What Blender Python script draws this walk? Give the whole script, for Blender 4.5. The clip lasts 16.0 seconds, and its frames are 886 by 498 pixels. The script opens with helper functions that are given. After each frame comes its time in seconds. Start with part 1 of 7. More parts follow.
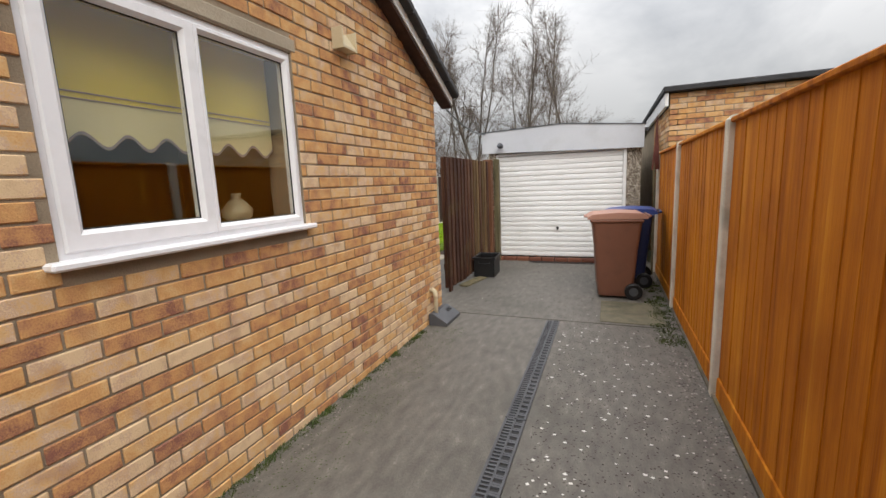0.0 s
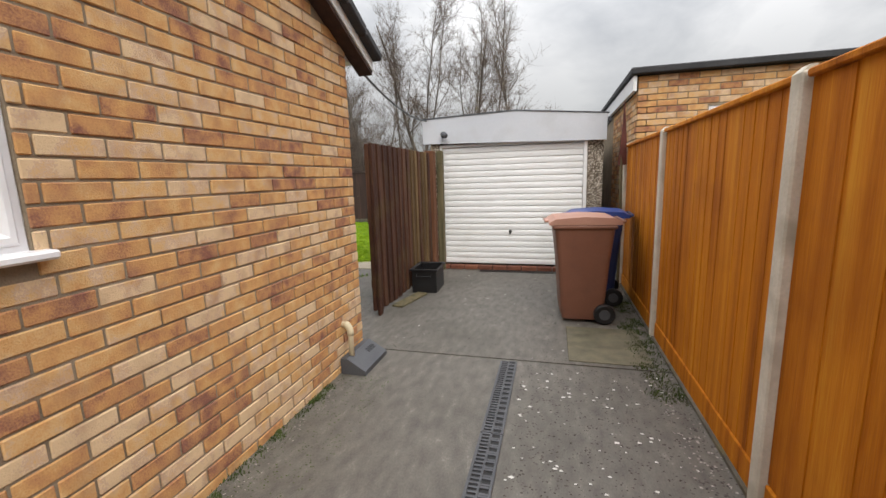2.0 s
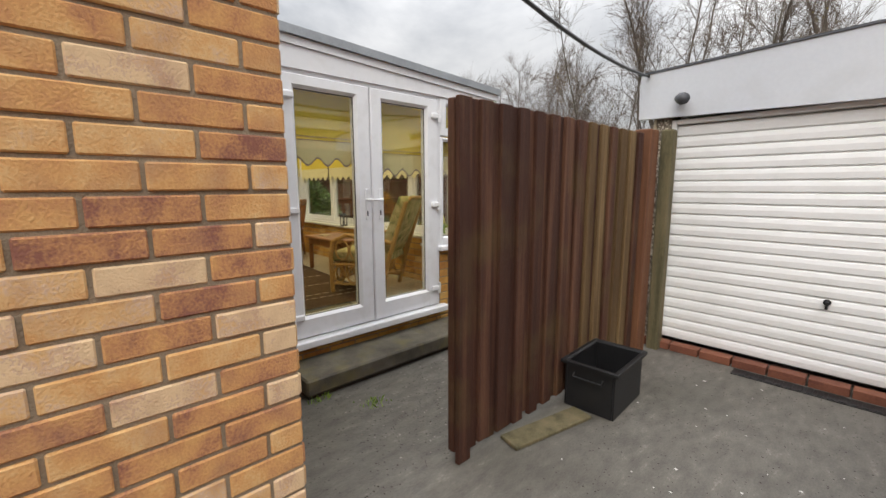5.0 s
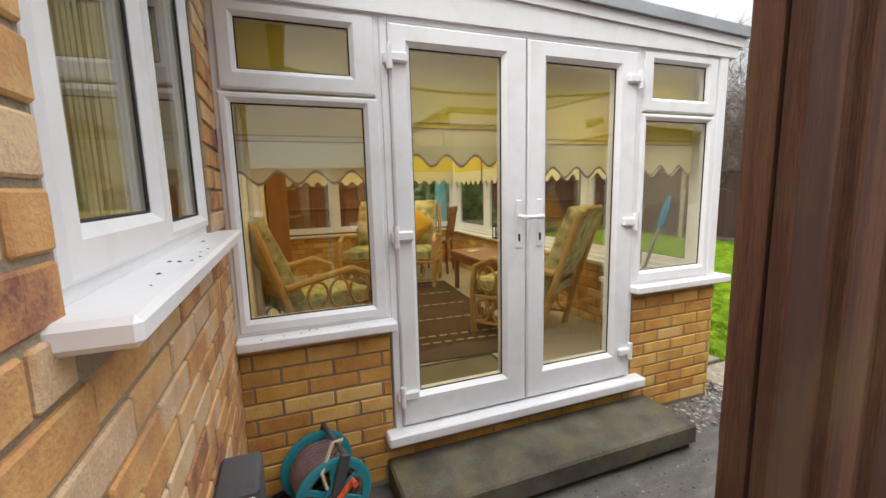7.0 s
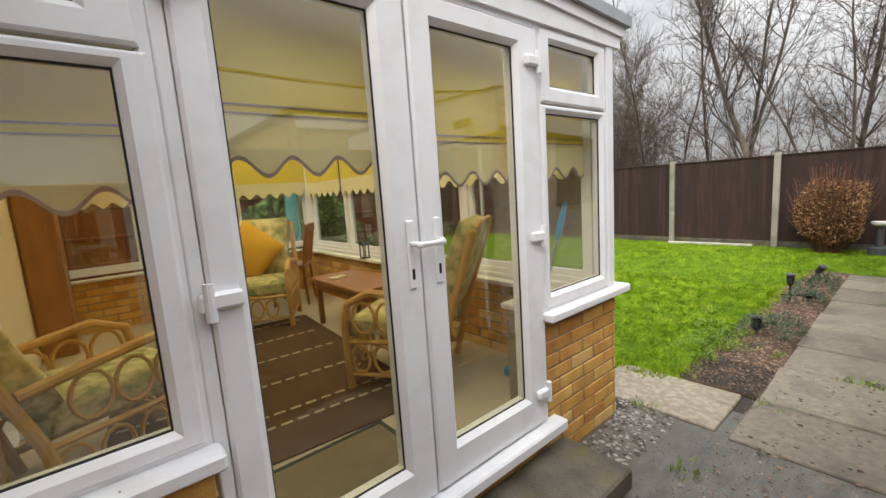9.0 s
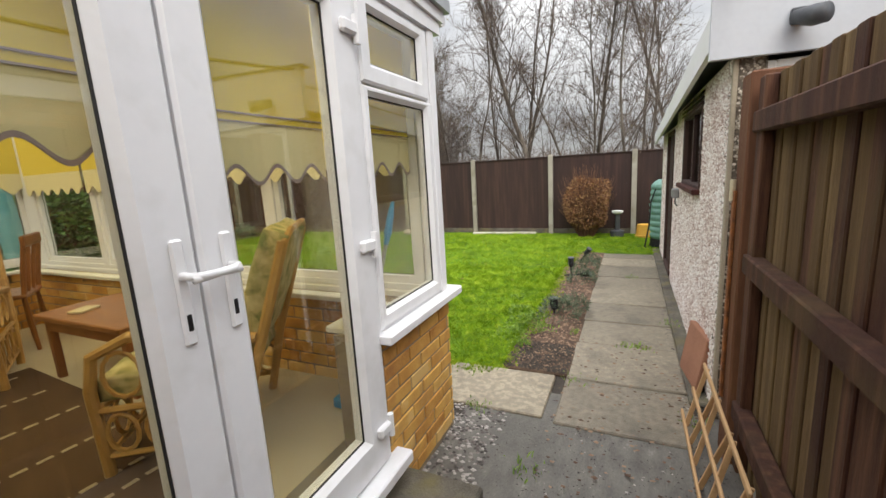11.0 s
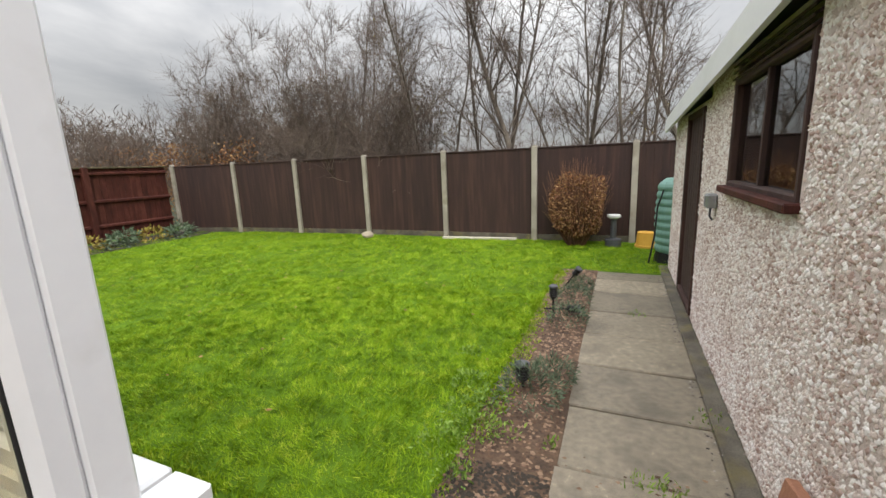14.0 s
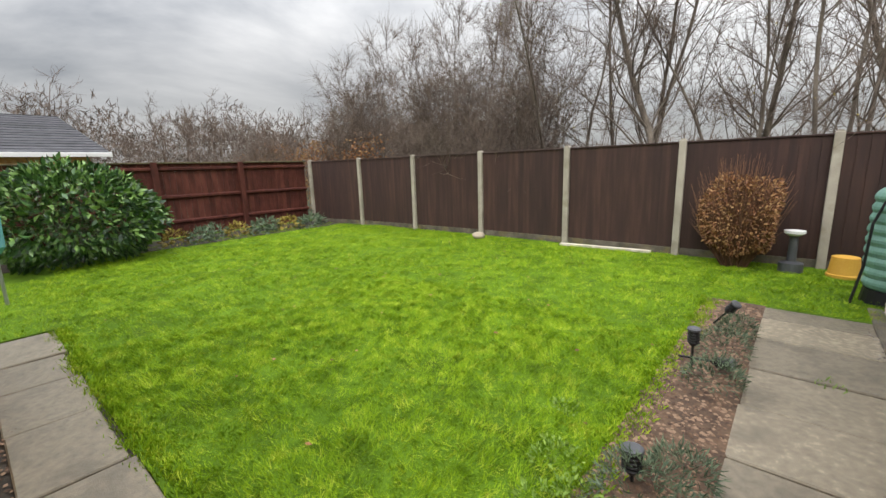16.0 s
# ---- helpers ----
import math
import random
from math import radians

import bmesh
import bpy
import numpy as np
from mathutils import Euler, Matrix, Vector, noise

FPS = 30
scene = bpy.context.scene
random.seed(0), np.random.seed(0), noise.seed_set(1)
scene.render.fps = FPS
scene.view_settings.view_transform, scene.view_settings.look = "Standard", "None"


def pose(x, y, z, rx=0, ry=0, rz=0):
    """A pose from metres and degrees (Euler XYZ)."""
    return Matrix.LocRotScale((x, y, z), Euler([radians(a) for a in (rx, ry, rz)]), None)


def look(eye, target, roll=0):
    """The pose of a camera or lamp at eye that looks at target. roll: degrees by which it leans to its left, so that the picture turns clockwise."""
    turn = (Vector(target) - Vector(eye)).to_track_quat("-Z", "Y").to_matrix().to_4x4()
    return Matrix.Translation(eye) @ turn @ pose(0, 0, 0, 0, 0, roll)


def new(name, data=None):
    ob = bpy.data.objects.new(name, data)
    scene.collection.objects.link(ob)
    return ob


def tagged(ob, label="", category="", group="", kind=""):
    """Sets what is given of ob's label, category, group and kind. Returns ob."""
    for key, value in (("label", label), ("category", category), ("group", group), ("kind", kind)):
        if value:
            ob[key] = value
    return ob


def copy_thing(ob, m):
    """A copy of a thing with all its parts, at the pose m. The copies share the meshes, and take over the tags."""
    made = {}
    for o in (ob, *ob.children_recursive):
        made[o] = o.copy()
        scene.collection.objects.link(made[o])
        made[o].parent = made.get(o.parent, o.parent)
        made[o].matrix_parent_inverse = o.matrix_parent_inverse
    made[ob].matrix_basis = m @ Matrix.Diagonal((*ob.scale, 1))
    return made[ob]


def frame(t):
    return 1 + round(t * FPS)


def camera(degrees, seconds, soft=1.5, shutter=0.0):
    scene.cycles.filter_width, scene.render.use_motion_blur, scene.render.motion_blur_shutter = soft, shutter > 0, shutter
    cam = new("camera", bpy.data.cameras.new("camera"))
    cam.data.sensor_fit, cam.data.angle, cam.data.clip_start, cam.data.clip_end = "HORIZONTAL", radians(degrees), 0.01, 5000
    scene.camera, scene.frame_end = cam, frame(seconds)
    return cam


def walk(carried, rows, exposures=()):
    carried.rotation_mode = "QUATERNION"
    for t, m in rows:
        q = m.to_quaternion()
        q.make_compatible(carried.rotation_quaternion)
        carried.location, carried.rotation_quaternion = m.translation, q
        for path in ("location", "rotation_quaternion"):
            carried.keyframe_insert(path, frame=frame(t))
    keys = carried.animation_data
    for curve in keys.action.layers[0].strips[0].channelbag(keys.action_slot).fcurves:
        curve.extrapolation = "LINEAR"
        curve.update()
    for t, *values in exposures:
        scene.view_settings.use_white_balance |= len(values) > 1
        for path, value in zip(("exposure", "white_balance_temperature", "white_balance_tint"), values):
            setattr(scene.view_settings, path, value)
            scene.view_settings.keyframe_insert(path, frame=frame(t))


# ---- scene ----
cam = camera(93.9, 16.0)
PATH = [
    (0, (1.757, 0.324, 1.478), (1.019, 2.157, 1.165), -2.4),
    (0.5, (1.734, 0.429, 1.461), (1.071, 2.286, 1.13), -2.2),
    (1, (1.72, 0.739, 1.44), (1.141, 2.622, 1.097), -1.9),
    (1.5, (1.652, 1.104, 1.43), (1.131, 3.005, 1.093), -1.7),
    (2, (1.568, 1.509, 1.451), (1.054, 3.412, 1.114), -1.7),
    (2.5, (1.522, 1.977, 1.444), (0.964, 3.87, 1.12), -1.7),
    (3, (1.45, 2.443, 1.448), (0.813, 4.312, 1.131), -1.5),
    (5.5, (0.937, 4.375, 1.415), (-0.696, 5.487, 1.109), -0.1),
    (6, (0.67, 4.566, 1.428), (-1.101, 5.443, 1.117), -0.3),
    (6.5, (0.4, 4.738, 1.442), (-1.439, 5.467, 1.145), -0.9),
    (7, (0.141, 4.816, 1.464), (-1.71, 5.515, 1.176), -1.4),
    (7.5, (-0.074, 4.878, 1.469), (-1.911, 5.615, 1.186), -2.2),
    (8, (-0.257, 4.963, 1.484), (-2.04, 5.827, 1.213), -2.9),
    (8.5, (-0.381, 5.022, 1.489), (-2.055, 6.081, 1.214), -3.6),
    (9, (-0.515, 5.083, 1.497), (-2.033, 6.354, 1.215), -3.9),
    (9.5, (-0.608, 5.13, 1.506), (-1.942, 6.59, 1.208), -4.0),
    (10, (-0.641, 5.151, 1.514), (-1.785, 6.76, 1.196), -3.8),
    (12.5, (-0.978, 6.07, 1.492), (-1.587, 7.934, 1.098), -3.0),
    (13, (-0.972, 6.394, 1.468), (-1.6, 8.251, 1.073), -3.0),
    (13.5, (-0.945, 6.724, 1.458), (-1.617, 8.564, 1.058), -2.7),
    (14, (-0.933, 7.035, 1.47), (-1.712, 8.834, 1.074), -2.4),
    (14.5, (-0.909, 7.286, 1.466), (-1.823, 9.021, 1.073), -2.0),
    (15, (-0.951, 7.495, 1.47), (-1.998, 9.154, 1.078), -1.8),
    (15.5, (-1.016, 7.613, 1.477), (-2.198, 9.179, 1.09), -1.7),
    (16, (-1.022, 7.721, 1.465), (-2.305, 9.204, 1.075), -1.8),
]
walk(cam, [(t, look(eye, target, roll)) for t, eye, target, roll in PATH], [(0.0, 0.04), (3.2, 0.08), (5.5, 0.1), (6.0, 0.3), (6.5, 0.5), (7.2, 0.38), (8.0, 0.28), (9.5, 0.2), (10.0, 0.24), (12.5, 0.15), (14.0, 0.08), (15.0, 0.12), (16.0, 0.22)])

# ---- world and light ----
world = bpy.data.worlds.new("overcast_sky")
scene.world = world
world.use_nodes = True
wn, wl = world.node_tree.nodes, world.node_tree.links
wn.clear()


def wnode(kind, **props):
    n = wn.new(kind)
    for k, v in props.items():
        n.inputs[k].default_value = v
    return n


sky = wn.new("ShaderNodeTexSky")
sky.sky_type, sky.sun_disc = "NISHITA", False
sky.sun_elevation, sky.sun_rotation = radians(38), radians(200)
sky_level = wnode("ShaderNodeVectorMath")
sky_level.operation = "SCALE"
sky_level.inputs["Scale"].default_value = 0.10
tc = wn.new("ShaderNodeTexCoord")
stretch = wnode("ShaderNodeMapping")
stretch.inputs["Scale"].default_value = (1.0, 1.0, 2.6)
clouds = wnode("ShaderNodeTexNoise", Scale=1.7, Detail=7.0, Roughness=0.55, Distortion=0.35)
ramp = wn.new("ShaderNodeValToRGB")
ramp.color_ramp.elements[0].position, ramp.color_ramp.elements[0].color = 0.36, (0.36, 0.375, 0.40, 1)
ramp.color_ramp.elements[1].position, ramp.color_ramp.elements[1].color = 0.66, (0.96, 0.95, 0.94, 1)
mixw = wn.new("ShaderNodeMix")
mixw.data_type = "RGBA"
mixw.inputs["Factor"].default_value = 0.88
back = wnode("ShaderNodeBackground", Strength=1.0)
outw = wn.new("ShaderNodeOutputWorld")
wl.new(sky.outputs["Color"], sky_level.inputs[0])
wl.new(tc.outputs["Generated"], stretch.inputs["Vector"])
wl.new(stretch.outputs["Vector"], clouds.inputs["Vector"])
wl.new(clouds.outputs["Fac"], ramp.inputs["Fac"])
# an overcast sky is about three times as bright overhead as at the horizon
split = wn.new("ShaderNodeSeparateXYZ")
lift = wn.new("ShaderNodeMapRange")
lift.inputs["From Min"].default_value, lift.inputs["From Max"].default_value = 0.0, 1.0
lift.inputs["To Min"].default_value, lift.inputs["To Max"].default_value = 0.60, 6.2
wl.new(tc.outputs["Generated"], split.inputs["Vector"])
square = wn.new("ShaderNodeMath")
square.operation = "MULTIPLY"
wl.new(split.outputs["Z"], square.inputs[0])
wl.new(split.outputs["Z"], square.inputs[1])
wl.new(square.outputs[0], lift.inputs["Value"])
wl.new(lift.outputs["Result"], back.inputs["Strength"])
wl.new(sky_level.outputs["Vector"], mixw.inputs["A"])
wl.new(ramp.outputs["Color"], mixw.inputs["B"])
wl.new(mixw.outputs["Result"], back.inputs["Color"])
wl.new(back.outputs["Background"], outw.inputs["Surface"])

sun_data = bpy.data.lights.new("sun", "SUN")
sun_data.energy, sun_data.angle, sun_data.color = 1.5, radians(40), (1.0, 0.93, 0.83)
sun = new("sun", sun_data)
sun.matrix_world = look((6, -8, 12), (0, 4, 0))


# ---- materials ----
def mat(name, cols, scale=3.0, fine=60.0, rough=0.7, bump=0.2, metal=0.0, contrast=0.5, pieces=0.0, spec=0.5, stretch_=(1, 1, 1), stain=None, coat=0.0):
    """A surface of two to four base colours, mixed at two scales; pieces: how far single pieces differ; stain: (colour, scale, amount)."""
    m = bpy.data.materials.new(name)
    m.use_nodes = True
    n, l = m.node_tree.nodes, m.node_tree.links
    bs = n["Principled BSDF"]
    geo = n.new("ShaderNodeNewGeometry")
    mp = n.new("ShaderNodeMapping")
    mp.inputs["Scale"].default_value = stretch_
    l.new(geo.outputs["Position"], mp.inputs["Vector"])
    big = n.new("ShaderNodeTexNoise")
    big.inputs["Scale"].default_value, big.inputs["Detail"].default_value = scale, 6
    small = n.new("ShaderNodeTexNoise")
    small.inputs["Scale"].default_value, small.inputs["Detail"].default_value = fine, 4
    for t in (big, small):
        l.new(mp.outputs["Vector"], t.inputs["Vector"])
    add = n.new("ShaderNodeMath")
    add.operation = "MULTIPLY_ADD"
    add.inputs[1].default_value = 0.45
    l.new(small.outputs["Fac"], add.inputs[0])
    l.new(big.outputs["Fac"], add.inputs[2])
    fac = add.outputs[0]
    if pieces:
        info = n.new("ShaderNodeObjectInfo")
        s = n.new("ShaderNodeMath")
        s.operation = "ADD"
        l.new(info.outputs["Random"], s.inputs[0])
        l.new(geo.outputs["Random Per Island"], s.inputs[1])
        fr = n.new("ShaderNodeMath")
        fr.operation = "FRACT"
        l.new(s.outputs[0], fr.inputs[0])
        mr = n.new("ShaderNodeMath")
        mr.operation = "MULTIPLY_ADD"
        mr.inputs[1].default_value, mr.inputs[2].default_value = pieces, -pieces / 2
        l.new(fr.outputs[0], mr.inputs[0])
        s2 = n.new("ShaderNodeMath")
        s2.operation = "ADD"
        l.new(fac, s2.inputs[0])
        l.new(mr.outputs[0], s2.inputs[1])
        fac = s2.outputs[0]
    cr = n.new("ShaderNodeValToRGB")
    lo, hi = 0.725 - contrast / 2, 0.725 + contrast / 2
    el = cr.color_ramp.elements
    el[0].position, el[0].color = lo, (*cols[0], 1)
    el[1].position, el[1].color = hi, (*cols[-1], 1)
    for i, c in enumerate(cols[1:-1], 1):
        e = el.new(lo + (hi - lo) * i / (len(cols) - 1))
        e.color = (*c, 1)
    l.new(fac, cr.inputs["Fac"])
    col = cr.outputs["Color"]
    if stain:
        sn = n.new("ShaderNodeTexNoise")
        sn.inputs["Scale"].default_value, sn.inputs["Detail"].default_value = stain[1], 5
        l.new(geo.outputs["Position"], sn.inputs["Vector"])
        sr = n.new("ShaderNodeMapRange")
        sr.inputs["From Min"].default_value, sr.inputs["From Max"].default_value = 0.5, 0.72
        sr.inputs["To Max"].default_value = stain[2]
        l.new(sn.outputs["Fac"], sr.inputs["Value"])
        mx = n.new("ShaderNodeMix")
        mx.data_type = "RGBA"
        mx.inputs["B"].default_value = (*stain[0], 1)
        l.new(sr.outputs["Result"], mx.inputs["Factor"])
        l.new(col, mx.inputs["A"])
        col = mx.outputs["Result"]
    l.new(col, bs.inputs["Base Color"])
    bs.inputs["Roughness"].default_value, bs.inputs["Metallic"].default_value = rough, metal
    bs.inputs["Specular IOR Level"].default_value = spec
    bs.inputs["Coat Weight"].default_value = coat
    if bump:
        b = n.new("ShaderNodeBump")
        b.inputs["Strength"].default_value, b.inputs["Distance"].default_value = bump, 0.006
        l.new(small.outputs["Fac"], b.inputs["Height"])
        l.new(b.outputs["Normal"], bs.inputs["Normal"])
    return m


def glass_mat(name, tint, gloss=1.0):
    m = bpy.data.materials.new(name)
    m.use_nodes = True
    n, l = m.node_tree.nodes, m.node_tree.links
    n.remove(n["Principled BSDF"])
    tr = n.new("ShaderNodeBsdfTransparent")
    tr.inputs["Color"].default_value = (*tint, 1)
    gl = n.new("ShaderNodeBsdfGlossy")
    gl.inputs["Roughness"].default_value = 0.015
    lw = n.new("ShaderNodeLayerWeight")
    pw = n.new("ShaderNodeMath")
    pw.operation = "POWER"
    pw.inputs[1].default_value = 4.0
    l.new(lw.outputs["Facing"], pw.inputs[0])
    k = n.new("ShaderNodeMath")
    k.operation, k.use_clamp = "MULTIPLY_ADD", True
    k.inputs[1].default_value, k.inputs[2].default_value = 0.8 * gloss, 0.13 * gloss
    l.new(pw.outputs[0], k.inputs[0])
    mx = n.new("ShaderNodeMixShader")
    l.new(k.outputs[0], mx.inputs[0])
    l.new(tr.outputs[0], mx.inputs[1])
    l.new(gl.outputs[0], mx.inputs[2])
    l.new(mx.outputs[0], n["Material Output"].inputs["Surface"])
    return m


BRICK = mat("buff_brick", [(0.24, 0.105, 0.075), (0.47, 0.235, 0.105), (0.58, 0.32, 0.125), (0.63, 0.40, 0.185), (0.66, 0.48, 0.29), (0.56, 0.40, 0.29)], 11, 150, 0.9, 0.5, contrast=0.95, pieces=0.75, spec=0.25, stain=((0.26, 0.13, 0.095), 8.0, 0.45))
BRICK_Y = mat("golden_brick", [(0.40, 0.18, 0.05), (0.57, 0.30, 0.075), (0.66, 0.40, 0.11), (0.68, 0.45, 0.17)], 9, 140, 0.9, 0.5, contrast=0.95, pieces=0.65, spec=0.25, stain=((0.30, 0.13, 0.06), 7.0, 0.4))
MORTAR = mat("mortar", [(0.21, 0.165, 0.115), (0.34, 0.275, 0.195)], 4, 160, 0.95, 0.6, contrast=0.5, spec=0.2)
UPVC = mat("white_upvc", [(0.76, 0.76, 0.78), (0.82, 0.82, 0.83)], 2, 30, 0.28, 0.02, contrast=0.6, stain=((0.55, 0.54, 0.50), 9.0, 0.25))
WHITE_P = mat("white_paint", [(0.74, 0.74, 0.74), (0.82, 0.82, 0.81)], 1.5, 40, 0.45, 0.05, contrast=0.6, stain=((0.55, 0.55, 0.52), 3.0, 0.3))
GLASS = glass_mat("window_glass", (0.95, 0.95, 0.90), 0.88)
GLASS_DARK = glass_mat("dusty_garage_glass", (0.55, 0.60, 0.60))
POLY = glass_mat("roof_sheet", (0.86, 0.78, 0.52), 0.4)
BLACK = mat("black_plastic", [(0.008, 0.008, 0.009), (0.016, 0.016, 0.017)], 6, 80, 0.42, 0.1, spec=0.35)
RUBBER = mat("dark_seal", [(0.010, 0.010, 0.010), (0.02, 0.02, 0.02)], 6, 80, 0.7, 0.0)
TARMAC = mat("drive_concrete", [(0.045, 0.040, 0.033), (0.090, 0.082, 0.069), (0.140, 0.128, 0.109), (0.23, 0.212, 0.183)], 16, 130, 0.58, 0.6, contrast=0.95, stain=((0.045, 0.042, 0.030), 1.1, 0.5), stretch_=(1, 0.4, 1))
PAVING = mat("paving_slab", [(0.085, 0.071, 0.051), (0.175, 0.148, 0.106), (0.26, 0.218, 0.155), (0.37, 0.31, 0.215)], 24, 170, 0.5, 0.6, contrast=1.15, pieces=0.42, stain=((0.070, 0.059, 0.042), 3.2, 0.55))
PATCH = mat("buff_concrete", [(0.075, 0.068, 0.047), (0.165, 0.145, 0.090)], 9, 120, 0.8, 0.5, contrast=0.9, stain=((0.055, 0.055, 0.030), 4, 0.8))
STEPM = mat("mossy_concrete", [(0.040, 0.035, 0.026), (0.095, 0.083, 0.062), (0.17, 0.15, 0.115)], 5, 140, 0.75, 0.7, stain=((0.16, 0.13, 0.045), 6.0, 0.7))
SOIL = mat("soil", [(0.035, 0.022, 0.014), (0.085, 0.052, 0.032), (0.16, 0.10, 0.06)], 9, 70, 0.95, 0.9, contrast=0.7)
SOIL_D = mat("dark_soil", [(0.022, 0.018, 0.013), (0.06, 0.048, 0.036)], 9, 70, 0.95, 0.9)
TURF = mat("turf", [(0.035, 0.060, 0.006), (0.08, 0.15, 0.010), (0.12, 0.21, 0.015)], 2.5, 60, 0.95, 0.8, contrast=0.6, spec=0.1)
GRASSM = mat("grass_blades", [(0.070, 0.135, 0.003), (0.170, 0.295, 0.007), (0.265, 0.395, 0.014), (0.44, 0.51, 0.05)], 7.0, 30, 0.7, 0.0, contrast=0.85, pieces=0.42, spec=0.14, stain=((0.085, 0.18, 0.008), 2.2, 0.5))
FIELD = mat("rough_ground", [(0.03, 0.035, 0.015), (0.07, 0.07, 0.03)], 0.5, 10, 0.95, 0.5)
FENCE_O = mat("orange_stained_timber", [(0.20, 0.054, 0.004), (0.39, 0.120, 0.007), (0.54, 0.19, 0.012), (0.62, 0.27, 0.025)], 2.4, 40, 0.72, 0.3, contrast=0.66, pieces=0.20, spec=0.15, stretch_=(6, 6, 0.20), stain=((0.24, 0.062, 0.005), 1.8, 0.5))
FENCE_B = mat("dark_brown_timber", [(0.017, 0.007, 0.006), (0.036, 0.0155, 0.0115), (0.060, 0.027, 0.019)], 3.0, 60, 0.75, 0.35, contrast=0.7, pieces=0.25, stretch_=(5, 5, 0.4))
FENCE_R = mat("red_brown_timber", [(0.036, 0.010, 0.007), (0.080, 0.021, 0.014), (0.135, 0.042, 0.028)], 3.0, 50, 0.7, 0.35, contrast=0.7, pieces=0.3, spec=0.3, stretch_=(3, 3, 1))
GATE_M = mat("weathered_gate_timber", [(0.022, 0.0085, 0.0055), (0.056, 0.0215, 0.0125), (0.13, 0.060, 0.033)], 2.8, 60, 0.8, 0.45, contrast=0.85, pieces=0.24, spec=0.3, stretch_=(9, 9, 0.35), stain=((0.12, 0.085, 0.03), 3.2, 0.35))
GATE_T = mat("bleached_gate_timber", [(0.060, 0.034, 0.016), (0.13, 0.082, 0.038), (0.23, 0.155, 0.075)], 2.8, 60, 0.85, 0.45, contrast=0.85, pieces=0.3, spec=0.2, stretch_=(7, 7, 0.35))
POST_M = mat("red_brown_post", [(0.075, 0.030, 0.015), (0.145, 0.062, 0.030), (0.22, 0.105, 0.052)], 2.8, 60, 0.7, 0.4, contrast=0.8, spec=0.3, stretch_=(7, 7, 0.35))
OLD_POST = mat("mossy_post", [(0.05, 0.045, 0.02), (0.12, 0.10, 0.05), (0.17, 0.13, 0.07)], 3, 60, 0.9, 0.6, stretch_=(4, 4, 0.5))
CONC_POST = mat("concrete_post", [(0.48, 0.44, 0.36), (0.68, 0.63, 0.53)], 3, 80, 0.85, 0.4, stain=((0.22, 0.20, 0.14), 5, 0.6))
GARDEN_POST = mat("weathered_grey_post", [(0.26, 0.235, 0.19), (0.42, 0.385, 0.32)], 3, 80, 0.85, 0.4, stain=((0.17, 0.15, 0.10), 5, 0.6))
LINTEL = mat("concrete_lintel", [(0.30, 0.25, 0.18), (0.42, 0.36, 0.27)], 4, 90, 0.9, 0.5)
PEBBLE_L = mat("light_pebbles", [(0.42, 0.29, 0.24), (0.76, 0.65, 0.59), (0.88, 0.83, 0.79)], 3, 140, 0.75, 0.4, contrast=0.85, pieces=0.95)
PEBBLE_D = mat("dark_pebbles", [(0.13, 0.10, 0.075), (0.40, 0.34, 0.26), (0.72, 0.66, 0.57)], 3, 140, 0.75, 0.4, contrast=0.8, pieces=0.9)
RENDER_M = mat("pebbledash_bed", [(0.50, 0.40, 0.35), (0.68, 0.59, 0.54)], 5, 120, 0.95, 0.6)
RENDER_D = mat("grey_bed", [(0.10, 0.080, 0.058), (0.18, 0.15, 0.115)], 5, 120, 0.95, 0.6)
ROOF_M = mat("dark_roof_tile", [(0.018, 0.018, 0.02), (0.045, 0.045, 0.048)], 3, 50, 0.7, 0.3, pieces=0.3)
ROOF_G = mat("grey_roof_tile", [(0.030, 0.030, 0.035), (0.070, 0.070, 0.080)], 3, 50, 0.8, 0.3, pieces=0.3)
RED_BRICK = mat("red_brick", [(0.11, 0.035, 0.02), (0.20, 0.072, 0.038)], 5, 80, 0.85, 0.5, pieces=0.4)
BIN_BROWN = mat("brown_bin_plastic", [(0.15, 0.062, 0.036), (0.19, 0.082, 0.05)], 2, 90, 0.5, 0.08, stain=((0.10, 0.045, 0.03), 5, 0.4))
BIN_LID = mat("faded_brown_lid", [(0.30, 0.15, 0.105), (0.38, 0.21, 0.155)], 3, 90, 0.5, 0.08)
BIN_BLUE = mat("blue_bin_plastic", [(0.008, 0.018, 0.07), (0.014, 0.03, 0.11)], 2, 90, 0.45, 0.08)
LID_BLUE = mat("blue_lid", [(0.012, 0.035, 0.17), (0.02, 0.05, 0.22)], 2, 90, 0.4, 0.08)
GREYP = mat("grey_plastic", [(0.05, 0.053, 0.06), (0.085, 0.088, 0.097)], 4, 80, 0.55, 0.1)
CREAM = mat("cream_plastic", [(0.50, 0.42, 0.27), (0.62, 0.54, 0.37)], 4, 80, 0.5, 0.05)
TEAL = mat("teal_plastic", [(0.02, 0.20, 0.25), (0.035, 0.29, 0.35)], 4, 60, 0.4, 0.05)
ORANGE = mat("orange_plastic", [(0.62, 0.085, 0.03), (0.75, 0.13, 0.05)], 4, 60, 0.4, 0.05)
HOSE = mat("faded_hose", [(0.13, 0.075, 0.075), (0.24, 0.15, 0.15)], 12, 60, 0.6, 0.1)
CHROME = mat("dull_chrome", [(0.5, 0.5, 0.5), (0.62, 0.62, 0.62)], 6, 60, 0.3, 0.0, metal=1.0)
